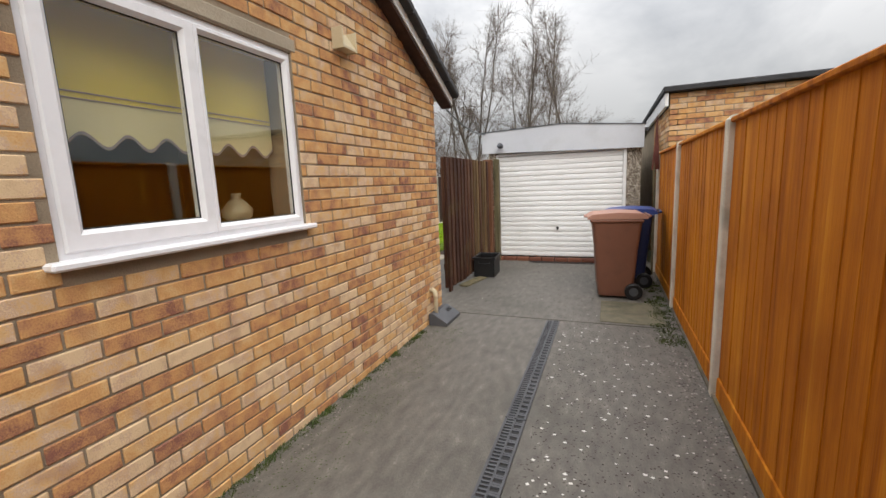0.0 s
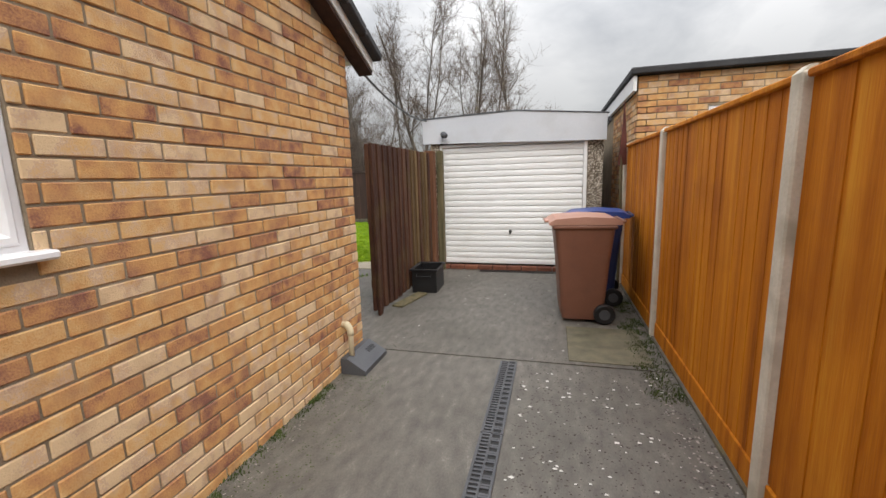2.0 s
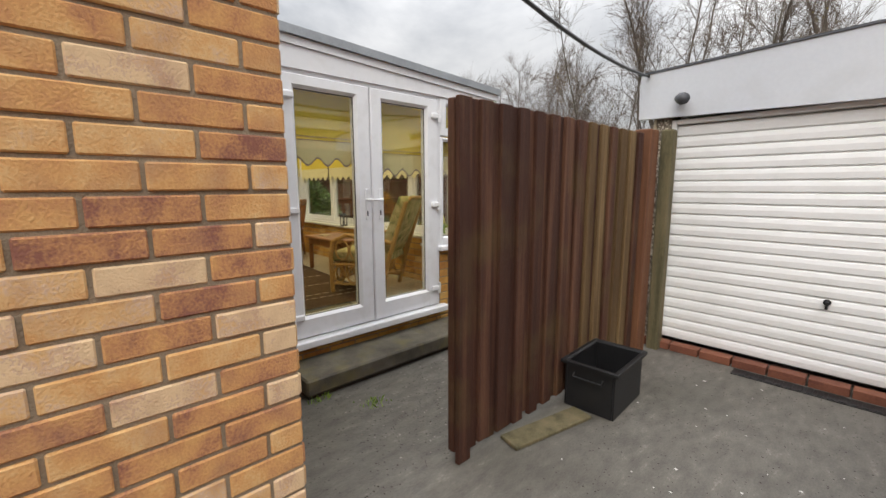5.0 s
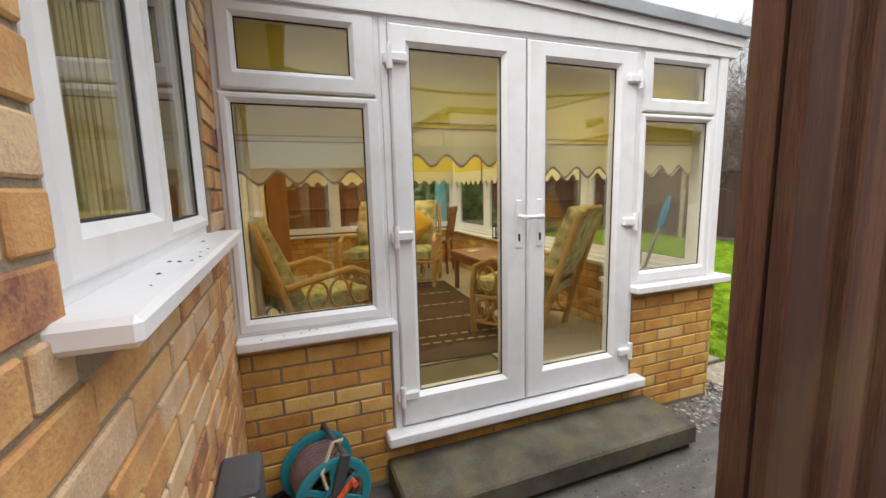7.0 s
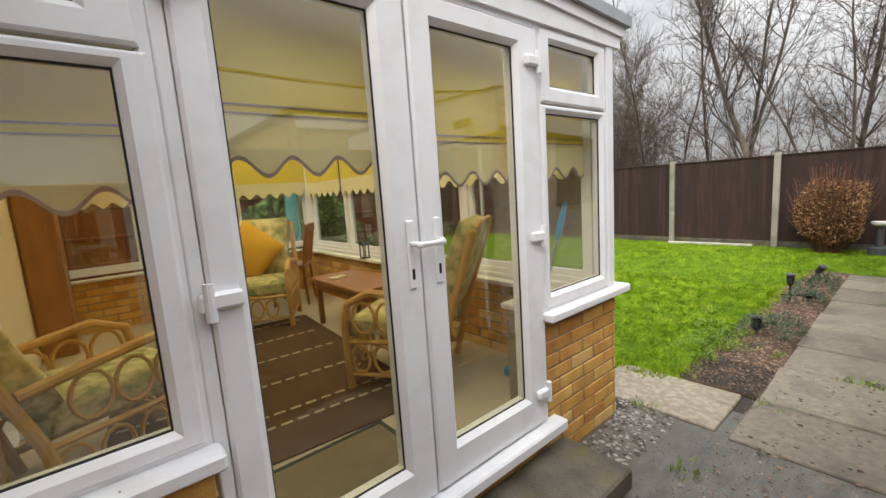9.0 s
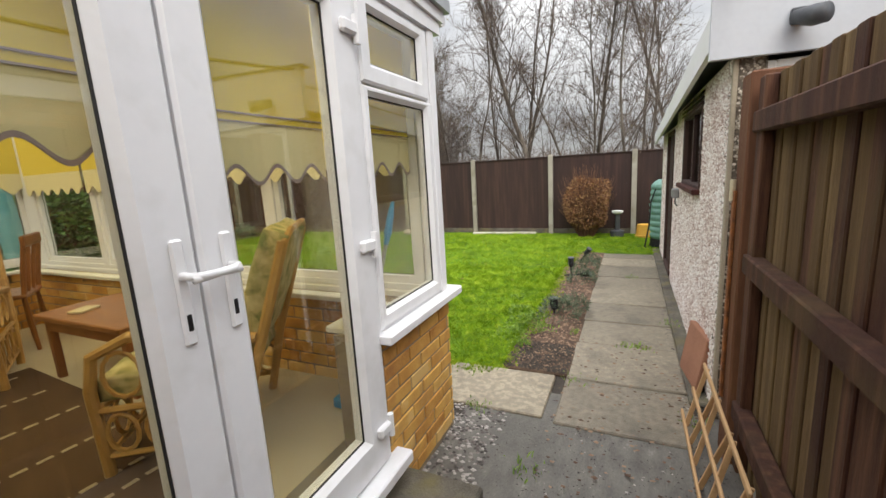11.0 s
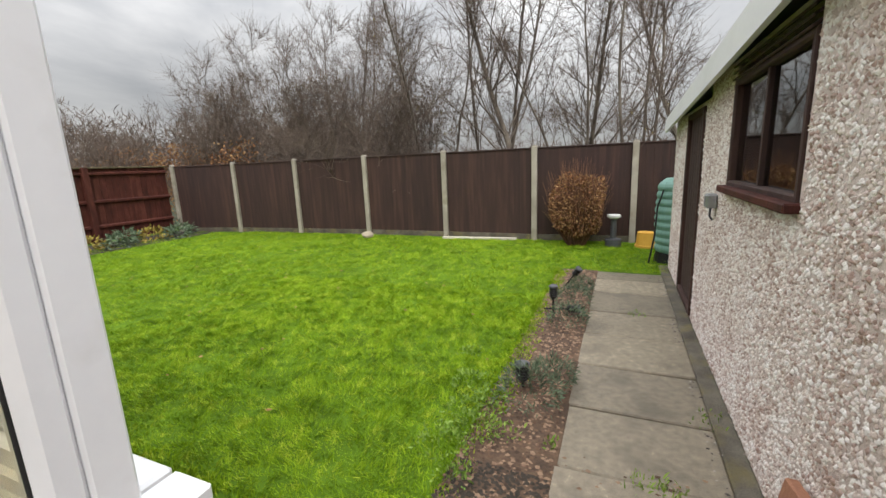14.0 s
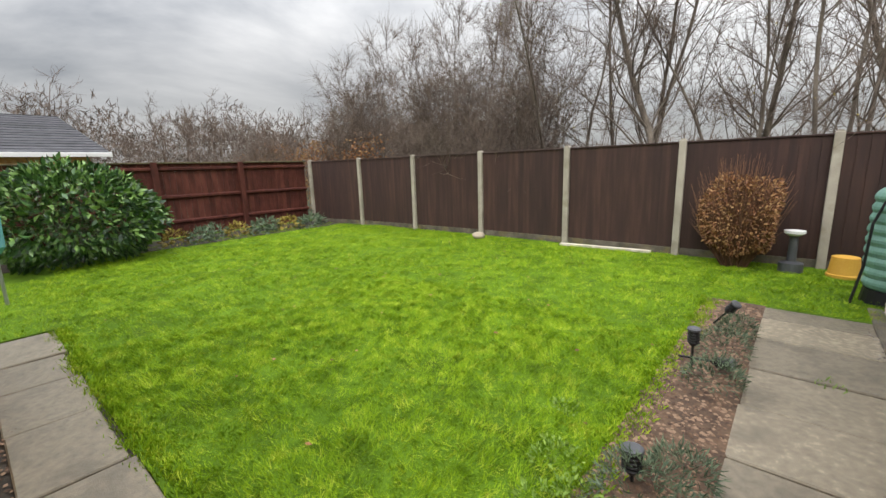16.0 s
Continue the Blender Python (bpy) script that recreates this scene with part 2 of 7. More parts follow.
TERRA = mat("terracotta_paver", [(0.24, 0.105, 0.06), (0.36, 0.17, 0.10)], 4, 80, 0.85, 0.4)
PINE = mat("new_pine", [(0.40, 0.23, 0.10), (0.52, 0.33, 0.16)], 4, 60, 0.65, 0.2, stretch_=(3, 0.5, 3))
RUST = mat("rusted_steel", [(0.10, 0.035, 0.012), (0.34, 0.12, 0.03)], 25, 120, 0.9, 0.6)
CANE = mat("cane", [(0.40, 0.215, 0.065), (0.58, 0.36, 0.13)], 8, 60, 0.4, 0.15)
CUSHION = mat("patterned_green_cushion", [(0.17, 0.21, 0.08), (0.46, 0.41, 0.20), (0.66, 0.57, 0.34)], 13, 50, 0.9, 0.2, contrast=0.4)
MUSTARD = mat("mustard_cushion", [(0.52, 0.27, 0.018), (0.66, 0.38, 0.04)], 4, 80, 0.9, 0.25)
CHAIRWOOD = mat("pine_chair_wood", [(0.20, 0.075, 0.022), (0.33, 0.14, 0.045)], 5, 60, 0.35, 0.1, stretch_=(2, 2, 0.6))
RUGM = mat("brown_rug", [(0.060, 0.031, 0.017), (0.098, 0.053, 0.030)], 5, 200, 0.95, 0.5)
RUG_W = mat("cream_wool", [(0.33, 0.27, 0.21), (0.45, 0.38, 0.30)], 9, 150, 0.95, 0.3)
FLOORT = mat("cream_floor_tile", [(0.40, 0.34, 0.25), (0.52, 0.46, 0.36)], 2, 60, 0.4, 0.05)
MATM = mat("coir_mat", [(0.13, 0.105, 0.06), (0.20, 0.16, 0.095)], 5, 150, 0.95, 0.5)
BLIND = mat("yellow_blind", [(0.80, 0.63, 0.08), (0.86, 0.70, 0.13)], 1.5, 120, 0.9, 0.1)
BLIND_C = mat("cream_blind", [(0.82, 0.74, 0.44), (0.86, 0.79, 0.52)], 1.5, 120, 0.9, 0.1)


def let_light_through(m, colour, share):
    """Thin cloth: part of the light that falls on one side comes out of the other."""
    n, l = m.node_tree.nodes, m.node_tree.links
    tr = n.new("ShaderNodeBsdfTranslucent")
    tr.inputs["Color"].default_value = (*colour, 1)
    mx = n.new("ShaderNodeMixShader")
    mx.inputs[0].default_value = share
    l.new(n["Principled BSDF"].outputs[0], mx.inputs[1])
    l.new(tr.outputs[0], mx.inputs[2])
    l.new(mx.outputs[0], n["Material Output"].inputs["Surface"])


let_light_through(BLIND, (0.85, 0.66, 0.08), 0.15)
let_light_through(BLIND_C, (0.86, 0.74, 0.34), 0.12)
BRAID = mat("mauve_braid", [(0.30, 0.24, 0.25), (0.40, 0.33, 0.34)], 9, 60, 0.9, 0.1)
PLASTER = mat("ochre_room_wall", [(0.40, 0.30, 0.09), (0.50, 0.39, 0.13)], 1.5, 60, 0.9, 0.1)
PLASTER_W = mat("pale_plaster", [(0.60, 0.58, 0.50), (0.68, 0.66, 0.58)], 1.5, 60, 0.9, 0.1)
BARK = mat("bark", [(0.060, 0.048, 0.038), (0.13, 0.106, 0.083), (0.25, 0.215, 0.175)], 3, 40, 0.9, 0.4, stretch_=(2, 2, 0.6))
TWIG = mat("twigs", [(0.085, 0.062, 0.047), (0.19, 0.143, 0.112)], 2, 30, 0.9, 0.0, pieces=0.5)
TWIG_R = mat("reddish_twigs", [(0.10, 0.05, 0.03), (0.20, 0.10, 0.055)], 2, 30, 0.9, 0.0, pieces=0.5)
LEAF_G = mat("laurel_leaf", [(0.016, 0.048, 0.012), (0.050, 0.125, 0.026), (0.17, 0.29, 0.07)], 3, 30, 0.38, 0.0, contrast=0.6, pieces=0.8)
LEAF_B = mat("dry_leaf", [(0.13, 0.052, 0.022), (0.27, 0.12, 0.045), (0.34, 0.20, 0.08)], 3, 30, 0.8, 0.0, contrast=0.6, pieces=0.8)
LEAF_Y = mat("yellowing_leaf", [(0.20, 0.15, 0.02), (0.34, 0.27, 0.05)], 3, 30, 0.8, 0.0, pieces=0.6)
LEAF_L = mat("lavender_leaf", [(0.06, 0.095, 0.055), (0.14, 0.19, 0.11)], 3, 30, 0.8, 0.0, pieces=0.6)
LEAF_W = mat("weed_leaf", [(0.11, 0.20, 0.02), (0.25, 0.37, 0.06)], 3, 30, 0.7, 0.0, pieces=0.6)
LEAF_E = mat("evergreen_leaf", [(0.012, 0.035, 0.018), (0.03, 0.07, 0.035)], 3, 30, 0.5, 0.0, pieces=0.6)
CHIP = mat("stone_chips", [(0.05, 0.043, 0.038), (0.15, 0.125, 0.11), (0.36, 0.33, 0.30)], 9, 60, 0.8, 0.2, pieces=0.9)
FASCIA_W = mat("weathered_white_sheet", [(0.50, 0.52, 0.56), (0.58, 0.60, 0.63)], 1.5, 40, 0.5, 0.05, contrast=0.6, stain=((0.40, 0.41, 0.42), 3.0, 0.4))
PALE_YELLOW = mat("yellow_liquid_bottle", [(0.62, 0.52, 0.04), (0.70, 0.60, 0.08)], 3, 60, 0.3, 0.0)
CREAM_WALL = mat("cream_inner_wall", [(0.66, 0.58, 0.36), (0.74, 0.66, 0.44)], 1.5, 60, 0.9, 0.1)
WHITE_CHIP = mat("pale_specks", [(0.55, 0.54, 0.50), (0.70, 0.69, 0.65)], 9, 60, 0.8, 0.1)
BUTT = mat("green_butt_plastic", [(0.11, 0.24, 0.19), (0.19, 0.35, 0.29)], 3, 60, 0.5, 0.1)
YELLOWP = mat("orange_pot_plastic", [(0.62, 0.32, 0.04), (0.72, 0.42, 0.07)], 3, 60, 0.55, 0.1)
BLUEH = mat("blue_plastic", [(0.02, 0.22, 0.48), (0.04, 0.32, 0.60)], 3, 60, 0.4, 0.0)
ALU = mat("grey_metal", [(0.30, 0.31, 0.32), (0.42, 0.43, 0.44)], 5, 60, 0.4, 0.05, metal=0.7)
TEALCLOTH = mat("teal_cloth", [(0.08, 0.28, 0.32), (0.15, 0.38, 0.42)], 3, 60, 0.9, 0.1)
MULCH = mat("bark_mulch", [(0.055, 0.032, 0.02), (0.13, 0.075, 0.045), (0.26, 0.17, 0.11)], 9, 60, 0.9, 0.2, contrast=0.8, pieces=0.9)
MOSS = mat("moss", [(0.03, 0.05, 0.010), (0.08, 0.11, 0.02)], 10, 90, 0.95, 0.8)


# ---- building helpers ----
def box(bm, x0, x1, y0, y1, z0, z1, c=0.0):
    """A box with chamfered edges of width c."""
    lo, hi = Vector((min(x0, x1), min(y0, y1), min(z0, z1))), Vector((max(x0, x1), max(y0, y1), max(z0, z1)))
    if c <= 0:
        v = [bm.verts.new((hi.x if i & 1 else lo.x, hi.y if i & 2 else lo.y, hi.z if i & 4 else lo.z)) for i in range(8)]
        for f in ((0, 2, 3, 1), (4, 5, 7, 6), (0, 1, 5, 4), (2, 6, 7, 3), (0, 4, 6, 2), (1, 3, 7, 5)):
            bm.faces.new([v[i] for i in f])
        return
    c = min(c, (hi.x - lo.x) * 0.45, (hi.y - lo.y) * 0.45, (hi.z - lo.z) * 0.45)
    v = {}
    for i in range(8):
        s = [1 if i & 1 else -1, 1 if i & 2 else -1, 1 if i & 4 else -1]
        p = Vector([hi[k] if s[k] > 0 else lo[k] for k in range(3)])
        for a in range(3):
            q = p.copy()
            for k in range(3):
                if k != a:
                    q[k] -= s[k] * c
            v[i, a] = bm.verts.new(q)
    quads = {0: ((0, 2, 6, 4), (1, 5, 7, 3)), 1: ((0, 4, 5, 1), (2, 3, 7, 6)), 2: ((0, 1, 3, 2), (4, 6, 7, 5))}
    for a, (n_, p_) in quads.items():
        bm.faces.new([v[i, a] for i in n_][::-1])
        bm.faces.new([v[i, a] for i in p_][::-1])
    for i in range(8):
        for k in range(3):
            j = i | (1 << k)
            if j != i:
                a, b = [q for q in range(3) if q != k]
                bm.faces.new((v[i, a], v[j, a], v[j, b], v[i, b]))
        bm.faces.new((v[i, 0], v[i, 1], v[i, 2]))


def obox(bm, p0, p1, w, h, c=0.0, up=(0, 0, 1)):
    """A bar from p0 to p1, w wide and h high."""
    p0, p1 = Vector(p0), Vector(p1)
    d = (p1 - p0)
    ln = d.length
    d.normalize()
    u = Vector(up)
    s = d.cross(u)
    if s.length < 1e-4:
        s = d.cross(Vector((0, 1, 0)))
    s.normalize()
    u = s.cross(d)
    b2 = bmesh.new()
    box(b2, 0, ln, -w / 2, w / 2, -h / 2, h / 2, c)
    m = Matrix(((d.x, -s.x, u.x, p0.x), (d.y, -s.y, u.y, p0.y), (d.z, -s.z, u.z, p0.z), (0, 0, 0, 1)))
    merge(bm, b2, m)


def merge(bm, other, m=None):
    me = bpy.data.meshes.new("tmp")
    if m is not None:
        other.transform(m)
    other.to_mesh(me)
    other.free()
    bm.from_mesh(me)
    bpy.data.meshes.remove(me)


def tube(bm, pts, r, n=6, closed=False, caps=True):
    """A pipe along pts; r one radius or one for each point."""
    pts = [Vector(p) for p in pts]
    rr = r if isinstance(r, (list, tuple)) else [r] * len(pts)
    rings = []
    prev = None
    k = len(pts)
    for i, p in enumerate(pts):
        a = pts[(i + 1) % k] if (closed or i < k - 1) else p
        b = pts[i - 1] if (closed or i > 0) else p
        d = (a - b).normalized()
        if prev is None:
            prev = d.cross(Vector((0.13, 0.27, 0.95)))
            if prev.length < 0.05:
                prev = d.cross(Vector((1, 0, 0)))
        s = (prev - d * prev.dot(d)).normalized()
        prev = s
        t = d.cross(s)
        rings.append([bm.verts.new(p + (s * math.cos(q) + t * math.sin(q)) * rr[i]) for q in [2 * math.pi * j / n for j in range(n)]])
    m = k if closed else k - 1
    for i in range(m):
        A, B = rings[i], rings[(i + 1) % k]
        for j in range(n):
            bm.faces.new((A[j], A[(j + 1) % n], B[(j + 1) % n], B[j]))
    if caps and not closed:
        bm.faces.new(rings[0][::-1])
        bm.faces.new(rings[-1])


def lathe(bm, prof, n=24, centre=(0, 0), cap=True):
    """Turn (radius, height) pairs round the upright axis."""
    rings = [[bm.verts.new((centre[0] + r * math.cos(2 * math.pi * j / n), centre[1] + r * math.sin(2 * math.pi * j / n), z)) for j in range(n)] for r, z in prof]
    for A, B in zip(rings, rings[1:]):
        for j in range(n):
            bm.faces.new((A[j], A[(j + 1) % n], B[(j + 1) % n], B[j]))
    if cap:
        bm.faces.new(rings[0][::-1])
        bm.faces.new(rings[-1])


def prism(bm, poly, axis, a, b):
    """Extrude a polygon given in the two other axes from a to b along axis (0 x, 1 y, 2 z)."""
    def at(p, t):
        q = list(p)
        q.insert(axis, t)
        return q
    A = [bm.verts.new(at(p, a)) for p in poly]
    B = [bm.verts.new(at(p, b)) for p in poly]
    bm.faces.new(A)
    bm.faces.new(B[::-1])
    for i in range(len(poly)):
        j = (i + 1) % len(poly)
        bm.faces.new((A[i], B[i], B[j], A[j]))


def ring(bm, W, o, i, d0, d1, c=0.006):
    """A mitred frame in the wall W: outer and inner rectangle (u0, u1, v0, v1), from depth d0 to d1, with a sloped inner lip."""
    def rect(r, d):
        return [bm.verts.new(W @ Vector((u, v, d))) for u, v in ((r[0], r[2]), (r[1], r[2]), (r[1], r[3]), (r[0], r[3]))]
    oc = (o[0] + c, o[1] - c, o[2] + c, o[3] - c)
    s = 2.2 * c
    isl = (i[0] - s, i[1] + s, i[2] - s, i[3] + s)
    rs = [rect(o, d0), rect(o, d1 - c), rect(oc, d1), rect(isl, d1), rect(i, d1 - s), rect(i, d0)]
    for A, B in zip(rs, rs[1:] + rs[:1]):
        for k in range(4):
            j = (k + 1) % 4
            bm.faces.new((A[k], A[j], B[j], B[k]))


def wbox(bm, W, u0, u1, v0, v1, d0, d1, c=0.0):
    b2 = bmesh.new()
    box(b2, u0, u1, v0, v1, d0, d1, c)
    merge(bm, b2, W)


def link(name, bm, material, smooth=False):
    bmesh.ops.recalc_face_normals(bm, faces=bm.faces[:])
    me = bpy.data.meshes.new(name)
    bm.to_mesh(me)
    bm.free()
    me.materials.append(material)
    if smooth:
        me.polygons.foreach_set("use_smooth", [True] * len(me.polygons))
    return new(name, me)


def part(name, bm, material, parent, label="", smooth=False):
    ob = link(name, bm, material, smooth)
    ob.parent = parent
    if label:
        tagged(ob, label)
    return ob


def thing(name, label, category, at=(0, 0, 0), turn=0.0, group=""):
    ob = new(name)
    ob.empty_display_size = 0.1
    ob.matrix_basis = pose(*at, 0, 0, turn)
    return tagged(ob, label, category, group)


def setting(name, bm, material, label, category, smooth=False):
    return tagged(link(name, bm, material, smooth), label, category, "", "structure")


def raw(name, verts, faces, material, parent=None):
    """A mesh from arrays made by formula."""
    me = bpy.data.meshes.new(name)
    verts = np.asarray(verts, dtype=np.float32)
    faces = np.asarray(faces, dtype=np.int32)
    k = faces.shape[1]
    me.vertices.add(len(verts))
    me.vertices.foreach_set("co", verts.ravel())
    me.loops.add(faces.size)
    me.loops.foreach_set("vertex_index", faces.ravel())
    me.polygons.add(len(faces))
    me.polygons.foreach_set("loop_start", np.arange(0, faces.size, k, dtype=np.int32))
    me.update(calc_edges=True)
    me.materials.append(material)
    ob = new(name, me)
    if parent:
        ob.parent = parent
    return ob


def wall_frame(origin, u, n):
    """Wall axes: u along, z up, n outward."""
    u, n = Vector(u), Vector(n)
    return Matrix(((u.x, 0, n.x, origin[0]), (u.y, 0, n.y, origin[1]), (u.z, 1, n.z, origin[2]), (0, 0, 0, 1)))


BRICK_MESH = {}


def brick_mesh(ln, h, material):
    key = (round(ln, 3), round(h, 3), material.name)
    if key not in BRICK_MESH:
        bm = bmesh.new()
        box(bm, 0, ln, 0, h, -0.02, 0.0, 0.004)
        bmesh.ops.recalc_face_normals(bm, faces=bm.faces[:])
        me = bpy.data.meshes.new("brick")
        bm.to_mesh(me)
        bm.free()
        me.materials.append(material)
        BRICK_MESH[key] = me
    return BRICK_MESH[key]


def brick_face(wall, W, u0, u1, v0, v1, holes, near, material, top=None, pitch=0.225, course=0.075, phase=0.0):
    """Running bond over a wall's face, left out in the holes; bricks inside the rectangle near become pieces, the rest one joined part."""
    rng = random.Random(int(1000 * (u0 + v1 + u1)))
    rest = bmesh.new()
    row, singles = 0, 0
    v = v0
    while v < v1 - 0.02:
        h = min(0.065, v1 - v)
        u = u0 - (phase + (0.1125 if row % 2 else 0.0))
        while u < u1:
            a, b = max(u, u0), min(u + pitch - 0.010, u1)
            u += pitch
            if top and v + h > top(0.5 * (a + b)):
                continue
            runs = [(a, b)]
            for q in holes:
                if v + h > q[2] + 0.01 and v < q[3] - 0.01:
                    nxt = []
                    for s, e in runs:
                        if e <= q[0] or s >= q[1]:
                            nxt.append((s, e))
                        else:
                            nxt += [(s, q[0] - 0.004)] if s < q[0] - 0.03 else []
                            nxt += [(q[1] + 0.004, e)] if e > q[1] + 0.03 else []
                    runs = nxt
            for s, e in runs:
                if e - s < 0.03:
                    continue
                d = 0.006 + rng.uniform(-0.002, 0.003)
                if near and near[0] < s < near[1] and near[2] < v < near[3] and singles < 300:
                    ob = new("brick", brick_mesh(e - s, h, material))
                    ob.parent = wall
                    ob.matrix_basis = W @ Matrix.Translation((s, v, d)) @ Matrix.Rotation(rng.uniform(-0.004, 0.004), 4, "Z")
                    singles += 1
                else:
                    wbox(rest, W, s, e, v, v + h, -0.02, d, 0.004)
        row += 1
        v += course
    if len(rest.verts):
        tagged(part("brickwork", rest, material, wall), kind="stuff")
    else:
        rest.free()


def wall_sheet(bm, W, u0, u1, v0, v1, holes, d0, d1):
    """A wall of thickness d0 to d1 with rectangular openings through it."""
    us = sorted({u0, u1, *[x for q in holes for x in q[:2]]})
    vs = sorted({v0, v1, *[x for q in holes for x in q[2:]]})
    for a, b in zip(us, us[1:]):
        for c, d in zip(vs, vs[1:]):
            m = ((a + b) / 2, (c + d) / 2)
            if not any(q[0] < m[0] < q[1] and q[2] < m[1] < q[3] for q in holes):
                wbox(bm, W, a, b, c, d, d0, d1)


def glass_pane(W, r, d, parent, material=GLASS):
    bm = bmesh.new()
    wbox(bm, W, r[0], r[1], r[2], r[3], d - 0.003, d + 0.003)
    ob = part("pane", bm, material, parent)
    ob.visible_shadow = False
    return ob


def seal(W, r, d, parent):
    bm = bmesh.new()
    ring(bm, W, (r[0] - 0.004, r[1] + 0.004, r[2] - 0.004, r[3] + 0.004), (r[0] + 0.005, r[1] - 0.005, r[2] + 0.005, r[3] - 0.005), d, d + 0.006, 0.001)
    return part("seal", bm, RUBBER, parent)


# wall axes: east faces look to +x (u = y), north faces to +y (u = -x)
EAST = wall_frame((0, 0, 0), (0, 1, 0), (1, 0, 0))
CONS_E = wall_frame((-1.74, 0, 0), (0, 1, 0), (1, 0, 0))
REAR = wall_frame((0, 4.58, 0), (-1, 0, 0), (0, 1, 0))
CONS_N = wall_frame((0, 7.44, 0), (-1, 0, 0), (0, 1, 0))
CONS_W = wall_frame((-6.2, 0, 0), (0, -1, 0), (-1, 0, 0))
GAR_W = wall_frame((-0.31, 0, 0), (0, -1, 0), (-1, 0, 0))
GAR_S = wall_frame((0, 8.04, 0), (1, 0, 0), (0, -1, 0))
NB_S = wall_frame((0, 7.35, 0), (1, 0, 0), (0, -1, 0))
NB_W = wall_frame((2.56, 0, 0), (0, -1, 0), (-1, 0, 0))

# ---- ground ----
bm = bmesh.new()
box(bm, -400, 400, -400, 400, -0.4, -0.03)
setting("ground", bm, FIELD, "rough dark ground reaching to the horizon", "ground")
bm = bmesh.new()
box(bm, -0.02, 2.42, -6.0, 4.650, -0.1, 0.0)
setting("road", bm, TARMAC, "worn grey concrete driveway, damp with moss and specks", "driveway")
bm = bmesh.new()
box(bm, -1.74, 2.42, 4.675, 7.98, -0.1, -0.002)
box(bm, -0.33, 2.42, 7.98, 8.2, -0.1, -0.002)
pavement = setting("pavement", bm, TARMAC, "grey concrete hardstanding behind the house", "paving")
bm = bmesh.new()
box(bm, 2.42, 2.60, -6.0, 8.0, -0.1, 0.02)
setting("trim", bm, STEPM, "mossy concrete edging under the fence", "edging")
bm = bmesh.new()
box(bm, 1.70, 2.32, 4.72, 5.50, 0.0, 0.006, 0.003)
setting("pavement_2", bm, PATCH, "buff patch of bare concrete beside the bins", "paving")
bm = bmesh.new()
box(bm, -14, -1.62, 8.12, 15.2, -0.1, 0.0)
box(bm, -1.62, 2.6, 12.74, 15.2, -0.1, 0.0)
box(bm, -14, -6.5, 2, 8.12, -0.1, 0.0)
lawn = setting("ground_2", bm, TURF, "mown green back lawn", "lawn")
bm = bmesh.new()
box(bm, -1.66, -1.16, 8.24, 12.76, -0.1, 0.012, 0.01)
setting("ground_3", bm, SOIL, "narrow flower bed of brown bark mulch and soil", "flower bed")
bm = bmesh.new()
box(bm, -6.5, -0.30, 7.3, 8.3, -0.1, -0.012)
box(bm, -1.24, -0.30, 8.3, 12.8, -0.1, -0.012)
box(bm, -12.0, -10.6, 3.0, 14.8, -0.1, 0.012, 0.02)
setting("ground_4", bm, SOIL_D, "dark soil between the paving and along the fence", "soil")

# ---- house ----
WIN = (1.14, 2.41, 1.262, 2.272)


def gable_top(u):
    return 2.42 + (4.62 - u) * 0.475


bm = bmesh.new()
wall_sheet(bm, EAST, -3.4, 4.58, -0.2, 2.42, [WIN], -0.25, 0)
prism(bm, [(-3.4, 2.42), (4.58, 2.42), (0.6, gable_top(0.6))], 0, -0.25, 0.0)
wall_east = setting("wall_east", bm, MORTAR, "gable wall of mixed buff and brown bricks", "wall")
RWIN = (0.42, 1.42, 1.335, 2.28)
bm = bmesh.new()
wall_sheet(bm, REAR, 0.25, 11.0, -0.2, 2.5, [RWIN], -0.25, 0)
wall_north = setting("wall_north", bm, MORTAR, "rear house wall of buff brick", "wall")
bm = bmesh.new()
box(bm, -11, -0.25, -3.4, -3.15, -0.2, 2.5)
setting("wall_south", bm, MORTAR, "far wall of the house", "wall")
bm = bmesh.new()
box(bm, -11, -10.75, -3.15, 4.33, -0.2, 2.5)
setting("wall_west", bm, MORTAR, "far side wall of the house", "wall")

# the room behind the gable window
bm = bmesh.new()
box(bm, -3.3, -3.2, -1.0, 4.0, 0.2, 2.42)
box(bm, -3.2, -0.25, -1.1, -1.0, 0.2, 2.42)
box(bm, -3.2, -0.25, 4.0, 4.1, 0.2, 2.42)
setting("wall_room", bm, PLASTER, "ochre painted room walls", "wall")
bm = bmesh.new()
box(bm, -3.3, -0.25, -1.1, 4.1, 0.1, 0.2)
setting("floor_2", bm, MATM, "dark room floor", "floor")
bm = bmesh.new()
box(bm, -11, -0.25, -3.15, 4.33, 2.42, 2.5)
setting("ceiling", bm, PLASTER_W, "plain pale ceiling", "ceiling")

